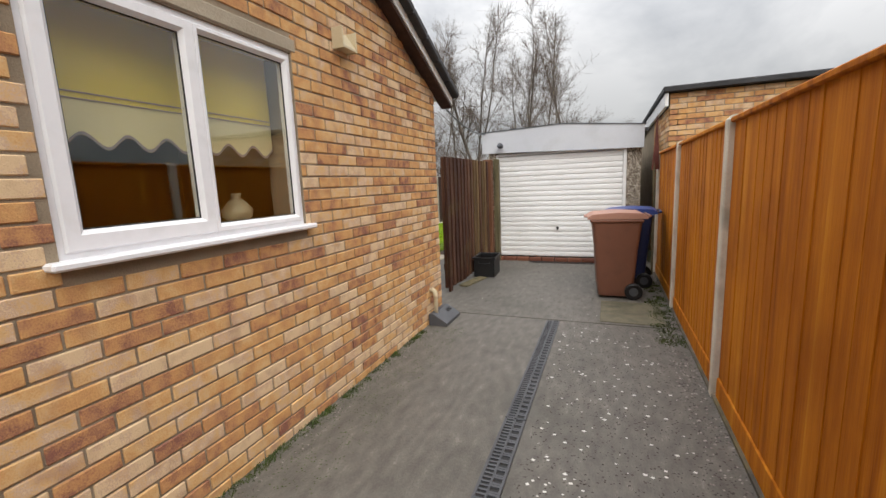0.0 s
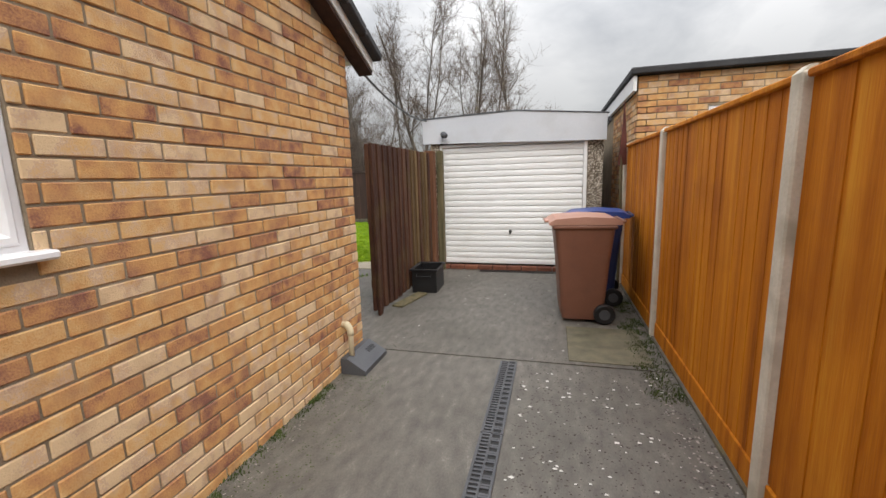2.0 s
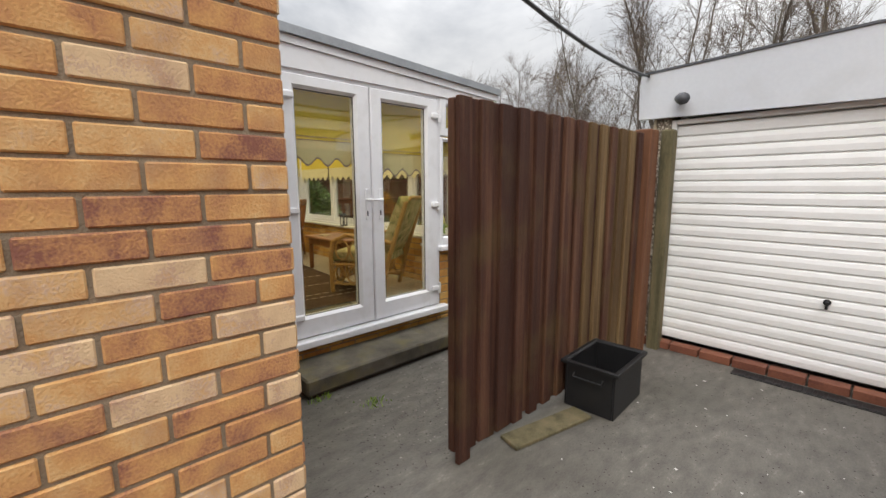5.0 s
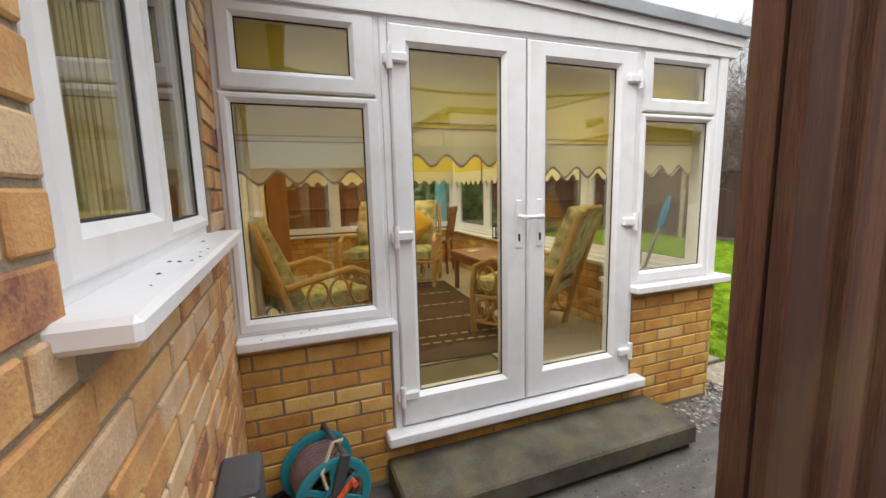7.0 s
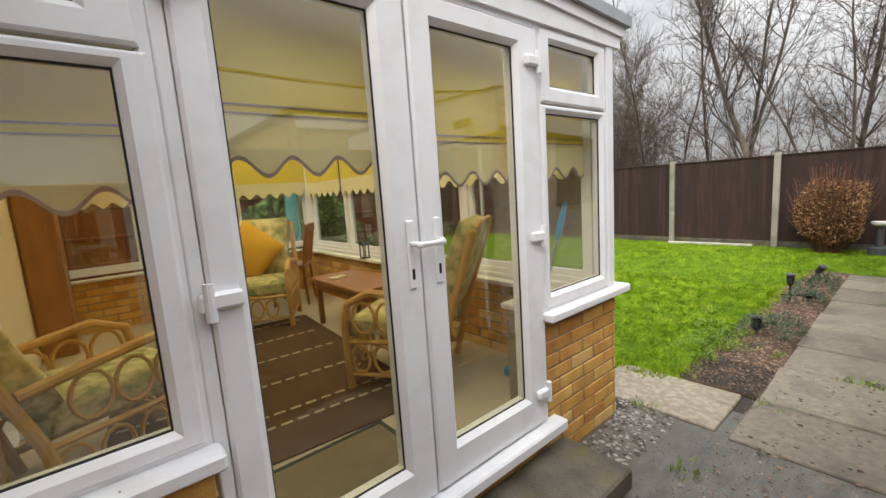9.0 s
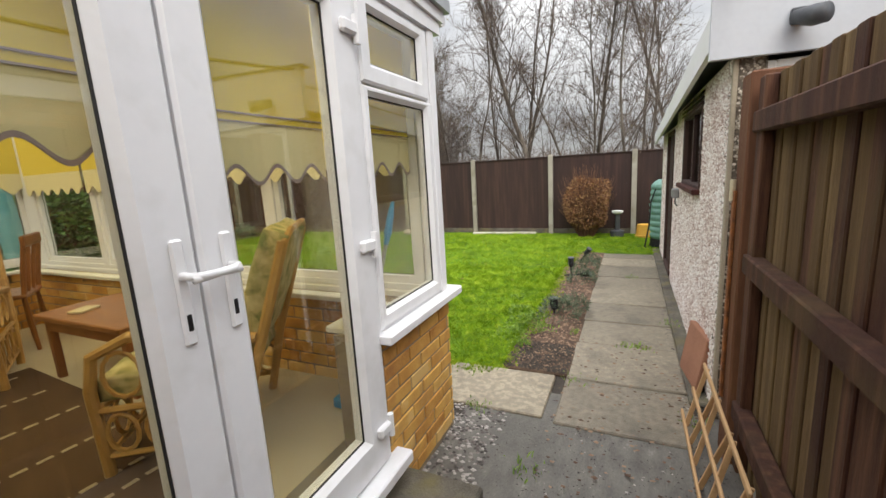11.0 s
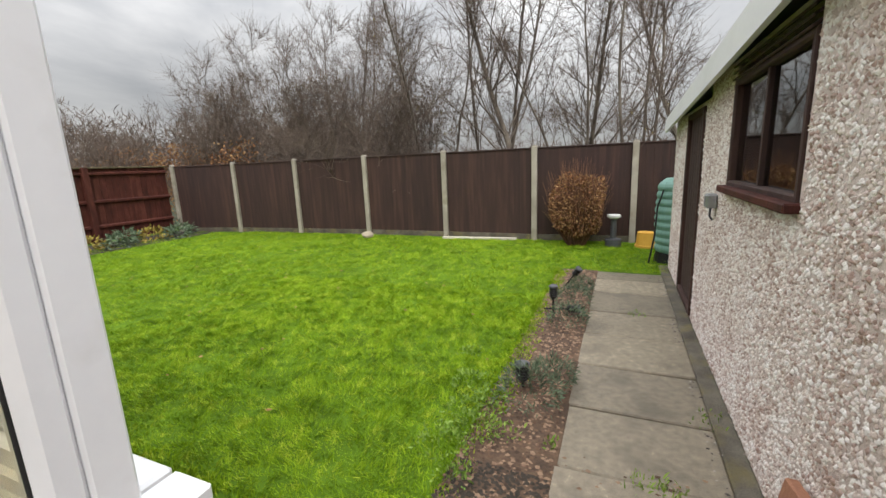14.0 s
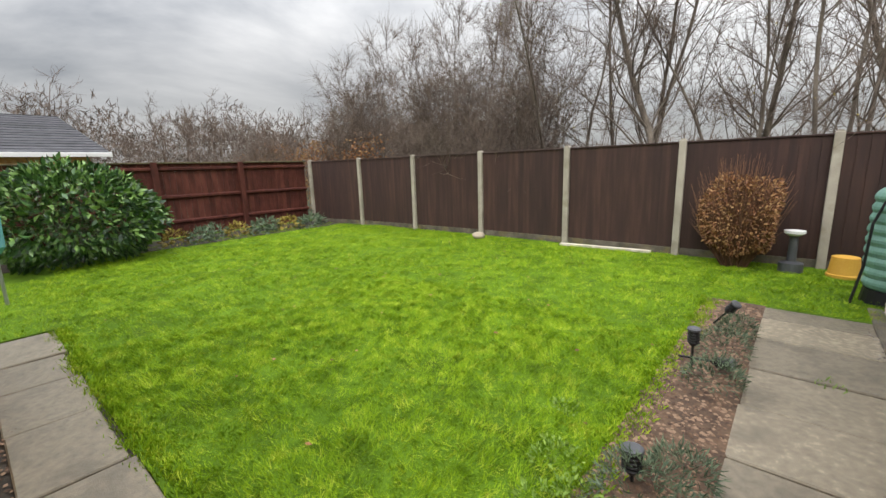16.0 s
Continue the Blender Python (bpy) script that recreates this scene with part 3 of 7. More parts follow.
# roof: tiled slopes with a boxed verge
roof = thing("roof", "dark tiled pitched roof with brown and white verge boards", "roof", (0, 0.6, 2.42))
bm = bmesh.new()
sl = 0.475
for k in range(17):
    y0 = 4.84 - 0.6 - k * 0.27
    y1 = y0 - 0.30
    z0, z1 = (3.98 - y0) * sl + 0.13, (3.98 - y1) * sl + 0.105
    for sgn in (1, -1):
        prism(bm, [(sgn * y0, z0), (sgn * y0, z0 + 0.035), (sgn * y1, z1 + 0.035), (sgn * y1, z1)], 0, -11.2, 0.17)
part("tiles", bm, ROOF_M, roof)
bm = bmesh.new()
for k in range(17):
    y0 = 4.86 - 0.6 - k * 0.27
    z0 = (3.98 - y0) * sl + 0.14
    b2 = bmesh.new()
    box(b2, 0.11, 0.20, -0.15, 0.15, -0.04, 0.035, 0.015)
    merge(bm, b2, pose(0, y0 - 0.14, z0 + 0.066, -math.degrees(math.atan(sl)), 0, 0))
part("verge_tile", bm, ROOF_M, roof, "dark dry-verge capping pieces")
bm = bmesh.new()
for sgn in (1, -1):
    prism(bm, [(sgn * 4.22, (3.98 - 4.22) * sl + 0.13), (sgn * 4.22, (3.98 - 4.22) * sl + 0.02), (0, 3.98 * sl + 0.0), (0, 3.98 * sl + 0.13)], 0, 0.10, 0.13)
part("bargeboard", bm, WHITE_P, roof, "white painted bargeboard")
bm = bmesh.new()
for sgn in (1, -1):
    prism(bm, [(sgn * 4.22, (3.98 - 4.22) * sl + 0.03), (sgn * 4.22, (3.98 - 4.22) * sl - 0.01), (0, 3.98 * sl - 0.03), (0, 3.98 * sl + 0.02)], 0, 0.0, 0.12)
part("soffit", bm, FENCE_B, roof, "dark brown soffit strip")
bm = bmesh.new()
box(bm, -11, -0.02, 3.985, 4.19, -0.04, 0.0)
part("eaves_box", bm, WHITE_P, roof, "white eaves soffit")
bm = bmesh.new()
tube(bm, [(-11, 4.25, 0.03), (0.0, 4.25, 0.03)], 0.045, 10)
part("gutter", bm, BLACK, roof, "black plastic gutter")


def upvc_window(name, W, hole, sashes, label, proud=0.0, sill=None):
    """A framed window in an opening: sashes are (rectangle of the sash, rectangle of the glass)."""
    w = thing(name, label, "window", W @ Vector(((hole[0] + hole[1]) / 2, hole[2], 0)))
    w["kind"] = "structure"
    inv = Matrix.Translation(-w.location) @ W
    us = [s[0] for s in sashes]
    bm = bmesh.new()
    d1 = proud
    m = 0.035
    ring(bm, inv, hole, (hole[0] + m, hole[1] - m, hole[2] + m, hole[3] - m), -0.07 + d1, d1 - 0.012, 0.004)
    part("window_frame", bm, UPVC, w)
    for s, g in sashes:
        bm = bmesh.new()
        ring(bm, inv, s, g, -0.055 + d1, d1, 0.008)
        so = part("sash", bm, UPVC, w)
        glass_pane(inv, g, d1 - 0.03, so)
        seal(inv, g, d1 - 0.026, so)
    if sill:
        bm = bmesh.new()
        wbox(bm, inv, sill[0], sill[1], sill[2], sill[3], -0.06 + d1, sill[4], 0.008)
        part("window_sill", bm, UPVC, w)
    return w


upvc_window("window_1", EAST, WIN, [((1.165, 1.785, 1.287, 2.245), (1.235, 1.715, 1.365, 2.185)), ((1.775, 2.385, 1.287, 2.245), (1.815, 2.345, 1.330, 2.205))],
            "white plastic window reflecting sky, scalloped blind behind", 0.0, (1.09, 2.45, 1.235, 1.266, 0.06))
bm = bmesh.new()
box(bm, -0.1, 0.008, 0.98, 2.45, 2.278, 2.355, 0.006)
setting("trim_lintel", bm, LINTEL, "rough concrete lintel over the window", "lintel")
upvc_window("window_2", REAR, RWIN, [((0.445, 0.925, 1.36, 2.25), (0.51, 0.86, 1.43, 2.19)), ((0.915, 1.395, 1.36, 2.25), (0.955, 1.355, 1.40, 2.21))],
            "white plastic rear window with net curtain behind", 0.0, (0.37, 1.50, 1.302, 1.338, 0.085))
# room behind the rear window
bm = bmesh.new()
for k in range(60):
    u = 0.44 + k * 0.0165
    d = -0.16 + 0.012 * math.sin(k * 1.9)
    wbox(bm, REAR, u, u + 0.0175, 1.35, 2.3, d - 0.004, d)
cur = link("net_curtain", bm, BLIND_C)
tagged(cur, "pale gathered net curtain behind the rear window", "curtain")


def blind(W, u0, u1, v_top, v_bot, d, label, pitch=0.17):
    """A roller blind with a scalloped, braided hem."""
    b = thing("roller_blind", label, "blind", W @ Vector(((u0 + u1) / 2, v_bot, d)), group="scalloped roller blinds")
    inv = Matrix.Translation(-b.location) @ W
    n = max(8, int((u1 - u0) / 0.012))
    hem = [(u0 + (u1 - u0) * i / n, v_bot + 0.028 * math.cos(2 * math.pi * (u0 + (u1 - u0) * i / n) / pitch)) for i in range(n + 1)]

    def strip(bm, top, bot, w):
        A = [bm.verts.new(inv @ Vector((u, t, d + w))) for u, t in top]
        B = [bm.verts.new(inv @ Vector((u, t, d + w))) for u, t in bot]
        C = [bm.verts.new(inv @ Vector((u, t, d + w - 0.004))) for u, t in top]
        D = [bm.verts.new(inv @ Vector((u, t, d + w - 0.004))) for u, t in bot]
        for i in range(len(A) - 1):
            bm.faces.new((A[i], A[i + 1], B[i + 1], B[i]))
            bm.faces.new((C[i + 1], C[i], D[i], D[i + 1]))
            bm.faces.new((B[i], B[i + 1], D[i + 1], D[i]))
    mid = v_bot + 0.16
    bm = bmesh.new()
    strip(bm, [(u, v_top) for u, _ in hem], [(u, mid) for u, _ in hem], 0)
    part("upper_cloth", bm, BLIND, b)
    bm = bmesh.new()
    strip(bm, [(u, mid) for u, _ in hem], hem, 0)
    part("hem", bm, BLIND_C, b, "cream scalloped hem")
    bm = bmesh.new()
    strip(bm, [(u, v + 0.010) for u, v in hem], [(u, v - 0.003) for u, v in hem], 0.004)
    for vv in (mid, mid + 0.025):
        wbox(bm, inv, u0, u1, vv - 0.002, vv + 0.003, d, d + 0.004)
    part("braid", bm, BRAID, b, "thin mauve braid lines")
    bm = bmesh.new()
    tube(bm, [inv @ Vector((u0, v_top, d)), inv @ Vector((u1, v_top, d))], 0.022, 10)
    part("roller", bm, UPVC, b)
    return b


blind(EAST, 1.19, 2.36, 2.26, 1.70, -0.16, "cream roller blind with a scalloped hem behind glass")
vase = thing("vase", "pale yellow squat vase on the window ledge", "vase", (-0.35, 2.22, 1.30))
bm = bmesh.new()
lathe(bm, [(0.05, 0), (0.085, 0.03), (0.09, 0.07), (0.05, 0.12), (0.025, 0.14), (0.03, 0.17)], 20)
part("body", bm, CREAM, vase, smooth=True)
bm = bmesh.new()
box(bm, -0.45, -0.25, 1.0, 2.55, 1.26, 1.30, 0.004)
setting("trim_ledge", bm, PLASTER_W, "painted window ledge", "ledge")

# vent cowl, waste pipe and gully cover
vent = thing("wall_vent", "cream plastic vent cowl on the brick wall", "vent", (0.006, 2.91, 2.41))
bm = bmesh.new()
prism(bm, [(0.0, 0.12), (0.015, 0.12), (0.085, 0.015), (0.085, 0.0), (0.0, 0.0)], 1, -0.075, 0.075)
part("cowl", bm, CREAM, vent)
for y0 in (-0.085, 0.074):
    bm = bmesh.new()
    box(bm, 0, 0.09, y0, y0 + 0.011, -0.008, 0.13, 0.003)
    part("cheek", bm, CREAM, vent)
pipe = thing("waste_pipe", "cream plastic waste pipe bending into the wall", "pipe", (0.07, 4.25, 0.06))
bm = bmesh.new()
tube(bm, [(0, 0, 0), (0, 0, 0.25), (-0.008, 0, 0.28), (-0.03, 0, 0.30), (-0.075, 0, 0.305)], 0.021, 12)
part("pipe", bm, CREAM, pipe, smooth=True)
bm = bmesh.new()
tube(bm, [(0, 0, 0.22), (0, 0, 0.25), (-0.008, 0, 0.282), (-0.03, 0, 0.302), (-0.045, 0, 0.305)], 0.026, 12)
part("elbow", bm, CREAM, pipe, smooth=True)
cover = thing("gully_cover", "dark grey sloping plastic gully cover by the wall", "drain cover", (0.02, 4.37, 0))
bm = bmesh.new()
prism(bm, [(0.0, 0.0), (0.0, 0.12), (0.05, 0.125), (0.20, 0.035), (0.20, 0.0)], 1, -0.21, 0.20)
part("hood", bm, GREYP, cover)
bm = bmesh.new()
for j in range(9):
    obox(bm, (0.085, 0.04 + j * 0.014, 0.1045), (0.125, 0.04 + j * 0.014, 0.0805), 0.005, 0.003)
tagged(part("slots", bm, BLACK, cover), kind="stuff")

# ---- conservatory ----
FL = 0.30
bm = bmesh.new()
wall_sheet(bm, CONS_E, 4.58, 5.24, -0.2, 0.82, [], -0.25, 0)
wall_sheet(bm, CONS_E, 5.24, 6.74, -0.2, 0.225, [], -0.25, 0)
wall_sheet(bm, CONS_E, 6.74, 7.44, -0.2, 0.82, [], -0.25, 0)
dwarf_e = setting("wall_conservatory_east", bm, MORTAR, "dwarf wall of golden brick under the glazing", "wall")
bm = bmesh.new()
wall_sheet(bm, CONS_N, 1.99, 5.95, -0.2, 0.82, [], -0.22, 0)
dwarf_n = setting("wall_conservatory_north", bm, MORTAR, "dwarf wall of golden brick beside the lawn", "wall")
bm = bmesh.new()
wall_sheet(bm, CONS_W, -7.47, -4.58, -0.2, 0.82, [], -0.25, 0)
dwarf_w = setting("wall_conservatory_west", bm, MORTAR, "dwarf wall of golden brick at the far end", "wall")
bm = bmesh.new()
box(bm, -5.95, -1.99, 4.58, 7.22, 0.1, FL)
setting("floor", bm, FLOORT, "cream conservatory floor", "floor")
bm = bmesh.new()
box(bm, -5.95, -2.02, 7.16, 7.24, 0.82, 0.85, 0.005)
box(bm, -5.97, -5.90, 4.58, 7.16, 0.82, 0.85, 0.005)
box(bm, -2.05, -1.82, 6.76, 7.16, 0.82, 0.85, 0.005)
setting("trim_ledges", bm, PLASTER_W, "pale window ledges on the dwarf walls", "ledge")

unit = upvc_window("window_3", CONS_E, (4.585, 5.25, 0.86, 2.215),
                   [((4.60, 5.235, 0.875, 1.86), (4.645, 5.168, 0.932, 1.822)), ((4.61, 5.225, 1.872, 2.20), (4.68, 5.12, 1.95, 2.145))],
                   "white plastic side window with an opening fanlight", 0.02, (4.585, 5.265, 0.815, 0.862, 0.085))
unit = upvc_window("window_4", CONS_E, (6.73, 7.37, 0.86, 2.215),
                   [((6.745, 7.345, 0.875, 1.86), (6.792, 7.285, 0.945, 1.825)), ((6.75, 7.33, 1.872, 2.20), (6.83, 7.25, 1.95, 2.145))],
                   "white plastic corner window with an opening fanlight", 0.02, (6.715, 7.515, 0.815, 0.862, 0.07))
bm = bmesh.new()
wbox(bm, CONS_E, 7.345, 7.415, 0.86, 2.26, -0.08, 0.022, 0.006)
setting("trim_corner_post", bm, UPVC, "white plastic corner post", "post")

# plastered house wall inside, with a white door
bm = bmesh.new()
box(bm, -5.95, -1.99, 4.582, 4.60, FL, 2.42)
setting("wall_conservatory_house", bm, CREAM_WALL, "cream painted house wall inside the conservatory", "wall")
indoor = thing("door_house", "white panelled door in the cream inner wall, shut", "door", (-3.25, 4.60, FL))
indoor["kind"] = "structure"
bm = bmesh.new()
for a, b in ((-0.46, -0.40), (0.40, 0.46)):
    box(bm, a, b, 0.0, 0.035, 0, 2.02, 0.006)
box(bm, -0.40, 0.40, 0.0, 0.035, 1.96, 2.02, 0.006)
part("door_frame", bm, UPVC, indoor)
bm = bmesh.new()
ring(bm, wall_frame((0, 0, 0), (1, 0, 0), (0, 1, 0)), (-0.395, 0.395, 0.01, 1.955), (-0.28, 0.28, 0.95, 1.83), 0.002, 0.022, 0.006)
box(bm, -0.28, 0.28, 0.002, 0.010, 0.95, 1.83)
part("leaf", bm, UPVC, indoor)
bm = bmesh.new()
tube(bm, [(0.33, 0.02, 0.98), (0.33, 0.06, 0.98), (0.22, 0.065, 0.98)], 0.009, 8)
part("door_handle", bm, CHROME, indoor)

# french doors
door_frame = bmesh.new()
wbox(door_frame, CONS_E, 5.25, 5.285, 0.29, 2.215, -0.06, 0.012, 0.004)
wbox(door_frame, CONS_E, 6.705, 6.73, 0.29, 2.215, -0.06, 0.012, 0.004)
wbox(door_frame, CONS_E, 5.285, 6.705, 2.185, 2.215, -0.06, 0.012, 0.004)
setting("trim_door_frame", door_frame, UPVC, "white plastic door frame", "door frame")
sill_d = bmesh.new()
wbox(sill_d, CONS_E, 5.20, 6.80, 0.235, 0.292, -0.06, 0.085, 0.008)
setting("trim_door_sill", sill_d, UPVC, "projecting white plastic door sill", "sill")


def french_door(name, o, g, hinge_u, handle_u, sgn, label):
    d = thing(name, label, "door", CONS_E @ Vector(((o[0] + o[1]) / 2, o[2], 0)))
    d["kind"] = "structure"
    inv = Matrix.Translation(-d.location) @ CONS_E
    bm = bmesh.new()
    ring(bm, inv, o, g, -0.045, 0.025, 0.010)
    leaf = part("leaf_frame", bm, UPVC, d)
    glass_pane(inv, g, -0.01, d)
    seal(inv, g, -0.006, d)
    for v in (2.035, 1.25, 0.465):
        bm = bmesh.new()
        tube(bm, [inv @ Vector((hinge_u, v - 0.05, 0.04)), inv @ Vector((hinge_u, v + 0.05, 0.04))], 0.014, 10)
        wbox(bm, inv, hinge_u, hinge_u + sgn * 0.085, v - 0.022, v + 0.024, 0.022, 0.05, 0.008)
        wbox(bm, inv, hinge_u - sgn * 0.025, hinge_u, v - 0.028, v + 0.02, 0.012, 0.04, 0.006)
        part("hinge", bm, UPVC, d)
    bm = bmesh.new()
    wbox(bm, inv, handle_u - 0.016, handle_u + 0.016, 1.15, 1.40, 0.024, 0.036, 0.006)
    plate = part("handle_plate", bm, UPVC, d)
    bm = bmesh.new()
    tube(bm, [inv @ Vector((handle_u, 1.315, 0.03)), inv @ Vector((handle_u, 1.315, 0.065)), inv @ Vector((handle_u + sgn * 0.02, 1.313, 0.075)), inv @ Vector((handle_u + sgn * 0.125, 1.308 , 0.072))], 0.010, 8)
    part("lever", bm, UPVC, d, smooth=True)
    bm = bmesh.new()
    wbox(bm, inv, handle_u - 0.006, handle_u + 0.006, 1.185, 1.225, 0.034, 0.0385, 0.003)
    part("keyhole", bm, BLACK, d)
    return d


french_door("door_1", (5.287, 5.985, 0.300, 2.183), (5.385, 5.852, 0.463, 2.09), 5.285, 5.935, 1, "closed white plastic french door leaf, hinged at the house")
french_door("door_2", (5.993, 6.703, 0.300, 2.183), (6.112, 6.567, 0.463, 2.09), 6.705, 6.06, -1, "closed white plastic french door leaf beside the brick pier")
# levers point away from the meeting stiles

# north and west glazing
k = 0
for a, b in ((1.825, 2.92), (2.92, 3.92), (3.92, 4.92), (4.92, 5.92)):
    k += 1
    upvc_window("window_north_%d" % k, CONS_N, (a, b, 0.86, 2.215), [((a + 0.02, b - 0.02, 0.88, 2.195), (a + 0.075, b - 0.075, 0.94, 2.135))],
                "white plastic window facing the lawn", -0.02)
bm = bmesh.new()
wbox(bm, CONS_N, 1.80, 6.3, 0.813, 0.858, -0.1, 0.08, 0.008)
setting("trim_north_sill", bm, UPVC, "white plastic sill along the north side", "sill")
for a, b in ((-7.40, -6.45), (-6.45, -5.50), (-5.50, -4.60)):
    k += 1
    upvc_window("window_west_%d" % k, CONS_W, (a, b, 0.86, 2.215), [((a + 0.02, b - 0.02, 0.88, 2.195), (a + 0.075, b - 0.075, 0.94, 2.135))],
                "white plastic window at the far end", -0.02)
bm = bmesh.new()
box(bm, -6.20, -5.92, 7.36, 7.425, 0.86, 2.215)
setting("trim_corner_fill", bm, UPVC, "white corner post infill", "post")

# roof: shallow lean-to
cr = thing("conservatory_roof", "shallow lean-to roof with white fascia and grey edge trim", "roof", (-1.74, 4.58, 2.2))


def rz(y):
    return 2.455 - (y - 5.0) * 0.042


bm = bmesh.new()
prism(bm, [(0.0, 0.012), (2.90, 0.012), (2.90, rz(7.48) - 2.28), (0, rz(4.58) - 2.28)], 0, -0.07, 0.03)
box(bm, -4.5, 0.0, 2.80, 2.90, 0.012, 0.10, 0.004)
part("fascia", bm, UPVC, cr, "white plastic fascia")
bm = bmesh.new()
prism(bm, [(0.0, rz(4.58) - 2.278), (2.92, rz(7.5) - 2.278), (2.92, rz(7.5) - 2.225), (0, rz(4.58) - 2.225)], 0, -0.06, 0.045)
part("fascia_cap", bm, UPVC, cr, "white stepped trim")
bm = bmesh.new()
prism(bm, [(0.0, rz(4.58) - 2.223), (2.96, rz(7.54) - 2.223), (2.96, rz(7.54) - 2.165), (0, rz(4.58) - 2.165)], 0, -0.08, 0.07)
part("edge_trim", bm, ALU, cr, "grey metal roof edge")
bm = bmesh.new()
prism(bm, [(0.0, rz(4.58) - 2.20), (2.9, rz(7.48) - 2.20), (2.9, rz(7.48) - 2.185), (0, rz(4.58) - 2.185)], 0, -4.5, -0.09)
sheet = part("roof_sheet", bm, POLY, cr)
sheet.visible_shadow = False
for i in range(6):
    bm = bmesh.new()
    obox(bm, (-0.8 - i * 0.75, 0, rz(4.58) - 2.24), (-0.8 - i * 0.75, 2.88, rz(7.46) - 2.24), 0.05, 0.06, 0.004)
    part("rafter", bm, UPVC, cr)
bm = bmesh.new()
tube(bm, [(0.03, 2.94, 0.11), (-4.5, 2.94, 0.11)], 0.045, 10)
part("gutter", bm, UPVC, cr)

step = thing("door_step", "low mossy concrete step below the french doors", "step", (-1.55, 6.02, 0))
bm = bmesh.new()
box(bm, -0.185, 0.20, -0.82, 0.84, 0.03, 0.145, 0.012)
part("tread", bm, STEPM, step)
bm = bmesh.new()
box(bm, -0.185, 0.17, -0.80, 0.82, -0.02, 0.03)
part("plinth", bm, SOIL_D, step)

for a, b, low in ((4.63, 5.19, 1.525), (5.34, 5.94, 1.60), (6.04, 6.64, 1.535), (6.77, 7.31, 1.54)):
    blind(CONS_E, a, b, 2.19, low, -0.11, "yellow roller blind with a scalloped cream hem, half drawn", 0.16)
for a, b in ((1.86, 2.90), (2.95, 3.90), (3.95, 4.90), (4.95, 5.88)):
    blind(CONS_N, a, b, 2.19, 1.54, -0.13, "yellow roller blind with a scalloped hem, half drawn", 0.16)
for a, b in ((-7.36, -6.48), (-6.42, -5.53), (-5.46, -4.63)):
    blind(CONS_W, a, b, 2.19, 1.57, -0.13, "yellow roller blind with a scalloped hem, half drawn", 0.16)

# ---- garage ----
bm = bmesh.new()
SW = (-10.17, -9.00, 1.27, 2.0)
SD = (-12.05, -11.15, 0.06, 1.85)
wall_sheet(bm, GAR_W, -10.95, -8.20, -0.1, 2.02, [SW], -0.10, 0)
wall_sheet(bm, GAR_W, -13.15, -10.95, -0.1, 1.90, [SD], -0.10, 0)
garage_w = setting("wall_garage_west", bm, RENDER_M, "pebbledashed concrete garage side wall", "wall")
bm = bmesh.new()
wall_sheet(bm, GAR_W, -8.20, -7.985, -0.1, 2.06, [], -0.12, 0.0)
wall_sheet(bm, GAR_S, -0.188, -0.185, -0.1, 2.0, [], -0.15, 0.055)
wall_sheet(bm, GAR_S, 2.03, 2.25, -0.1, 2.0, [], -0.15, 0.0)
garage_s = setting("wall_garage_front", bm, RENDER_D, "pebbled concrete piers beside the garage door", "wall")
bm = bmesh.new()
box(bm, 2.15, 2.25, 8.20, 13.15, -0.1, 1.89)
box(bm, -0.21, 2.15, 13.05, 13.15, -0.1, 1.89)
setting("wall_garage_back", bm, RENDER_M, "far garage walls", "wall")
bm = bmesh.new()
box(bm, -0.21, 2.15, 8.2, 13.05, -0.1, 0.03)
setting("floor_garage", bm, TARMAC, "concrete garage floor", "floor")
bm = bmesh.new()
prism(bm, [(7.98, 2.18), (13.3, 1.895), (13.3, 1.94), (7.98, 2.24)], 0, -0.40, 2.34)
setting("ceiling_garage", bm, GREYP, "low garage roof sheet", "roof")
bm = bmesh.new()
prism(bm, [(7.94, 2.045), (13.3, 1.765), (13.3, 1.925), (7.94, 2.215)], 0, -0.435, -0.405)
setting("trim_garage_eave", bm, WHITE_P, "white fascia board along the garage eave", "fascia")
bm = bmesh.new()
prism(bm, [(-0.44, 1.985), (2.28, 1.925), (2.28, 2.285), (0.98, 2.40), (-0.44, 2.35)], 1, 7.93, 7.97)
setting("trim_garage_fascia", bm, FASCIA_W, "wide white fascia over the garage door", "fascia")
bm = bmesh.new()
prism(bm, [(-0.46, 2.352), (0.98, 2.402), (2.30, 2.287), (2.30, 2.30), (0.98, 2.418), (-0.46, 2.367)], 1, 7.92, 8.02)
setting("trim_garage_cap", bm, GREYP, "grey edge strip on the fascia", "trim")

gd = thing("garage_door", "closed white ribbed up-and-over garage door, weathered", "garage door", (0.915, 8.02, 0))
rib = (1.915 - 0.07) / 20
for i in range(20):
    bm = bmesh.new()
    z0 = 0.07 + i * rib
    prism(bm, [(0.02, z0), (0.0, z0 + 0.010), (-0.004, z0 + rib * 0.55), (0.0, z0 + rib - 0.012), (0.02, z0 + rib), (0.03, z0 + rib), (0.03, z0)], 0, -1.06, 1.06)
    part("panel", bm, WHITE_P, gd)
bm = bmesh.new()
box(bm, -1.115, -1.063, -0.03, 0.05, 0.06, 1.96, 0.006)
box(bm, 1.063, 1.115, -0.03, 0.05, 0.06, 1.96, 0.006)
box(bm, -1.063, 1.063, -0.03, 0.05, 1.92, 1.96, 0.006)
part("door_frame", bm, WHITE_P, gd)
bm = bmesh.new()
lathe(bm, [(0.022, 0.0), (0.022, 0.01), (0.012, 0.014)], 14)
bm.transform(pose(0, -0.008, 0.60, 90, 0, 0))
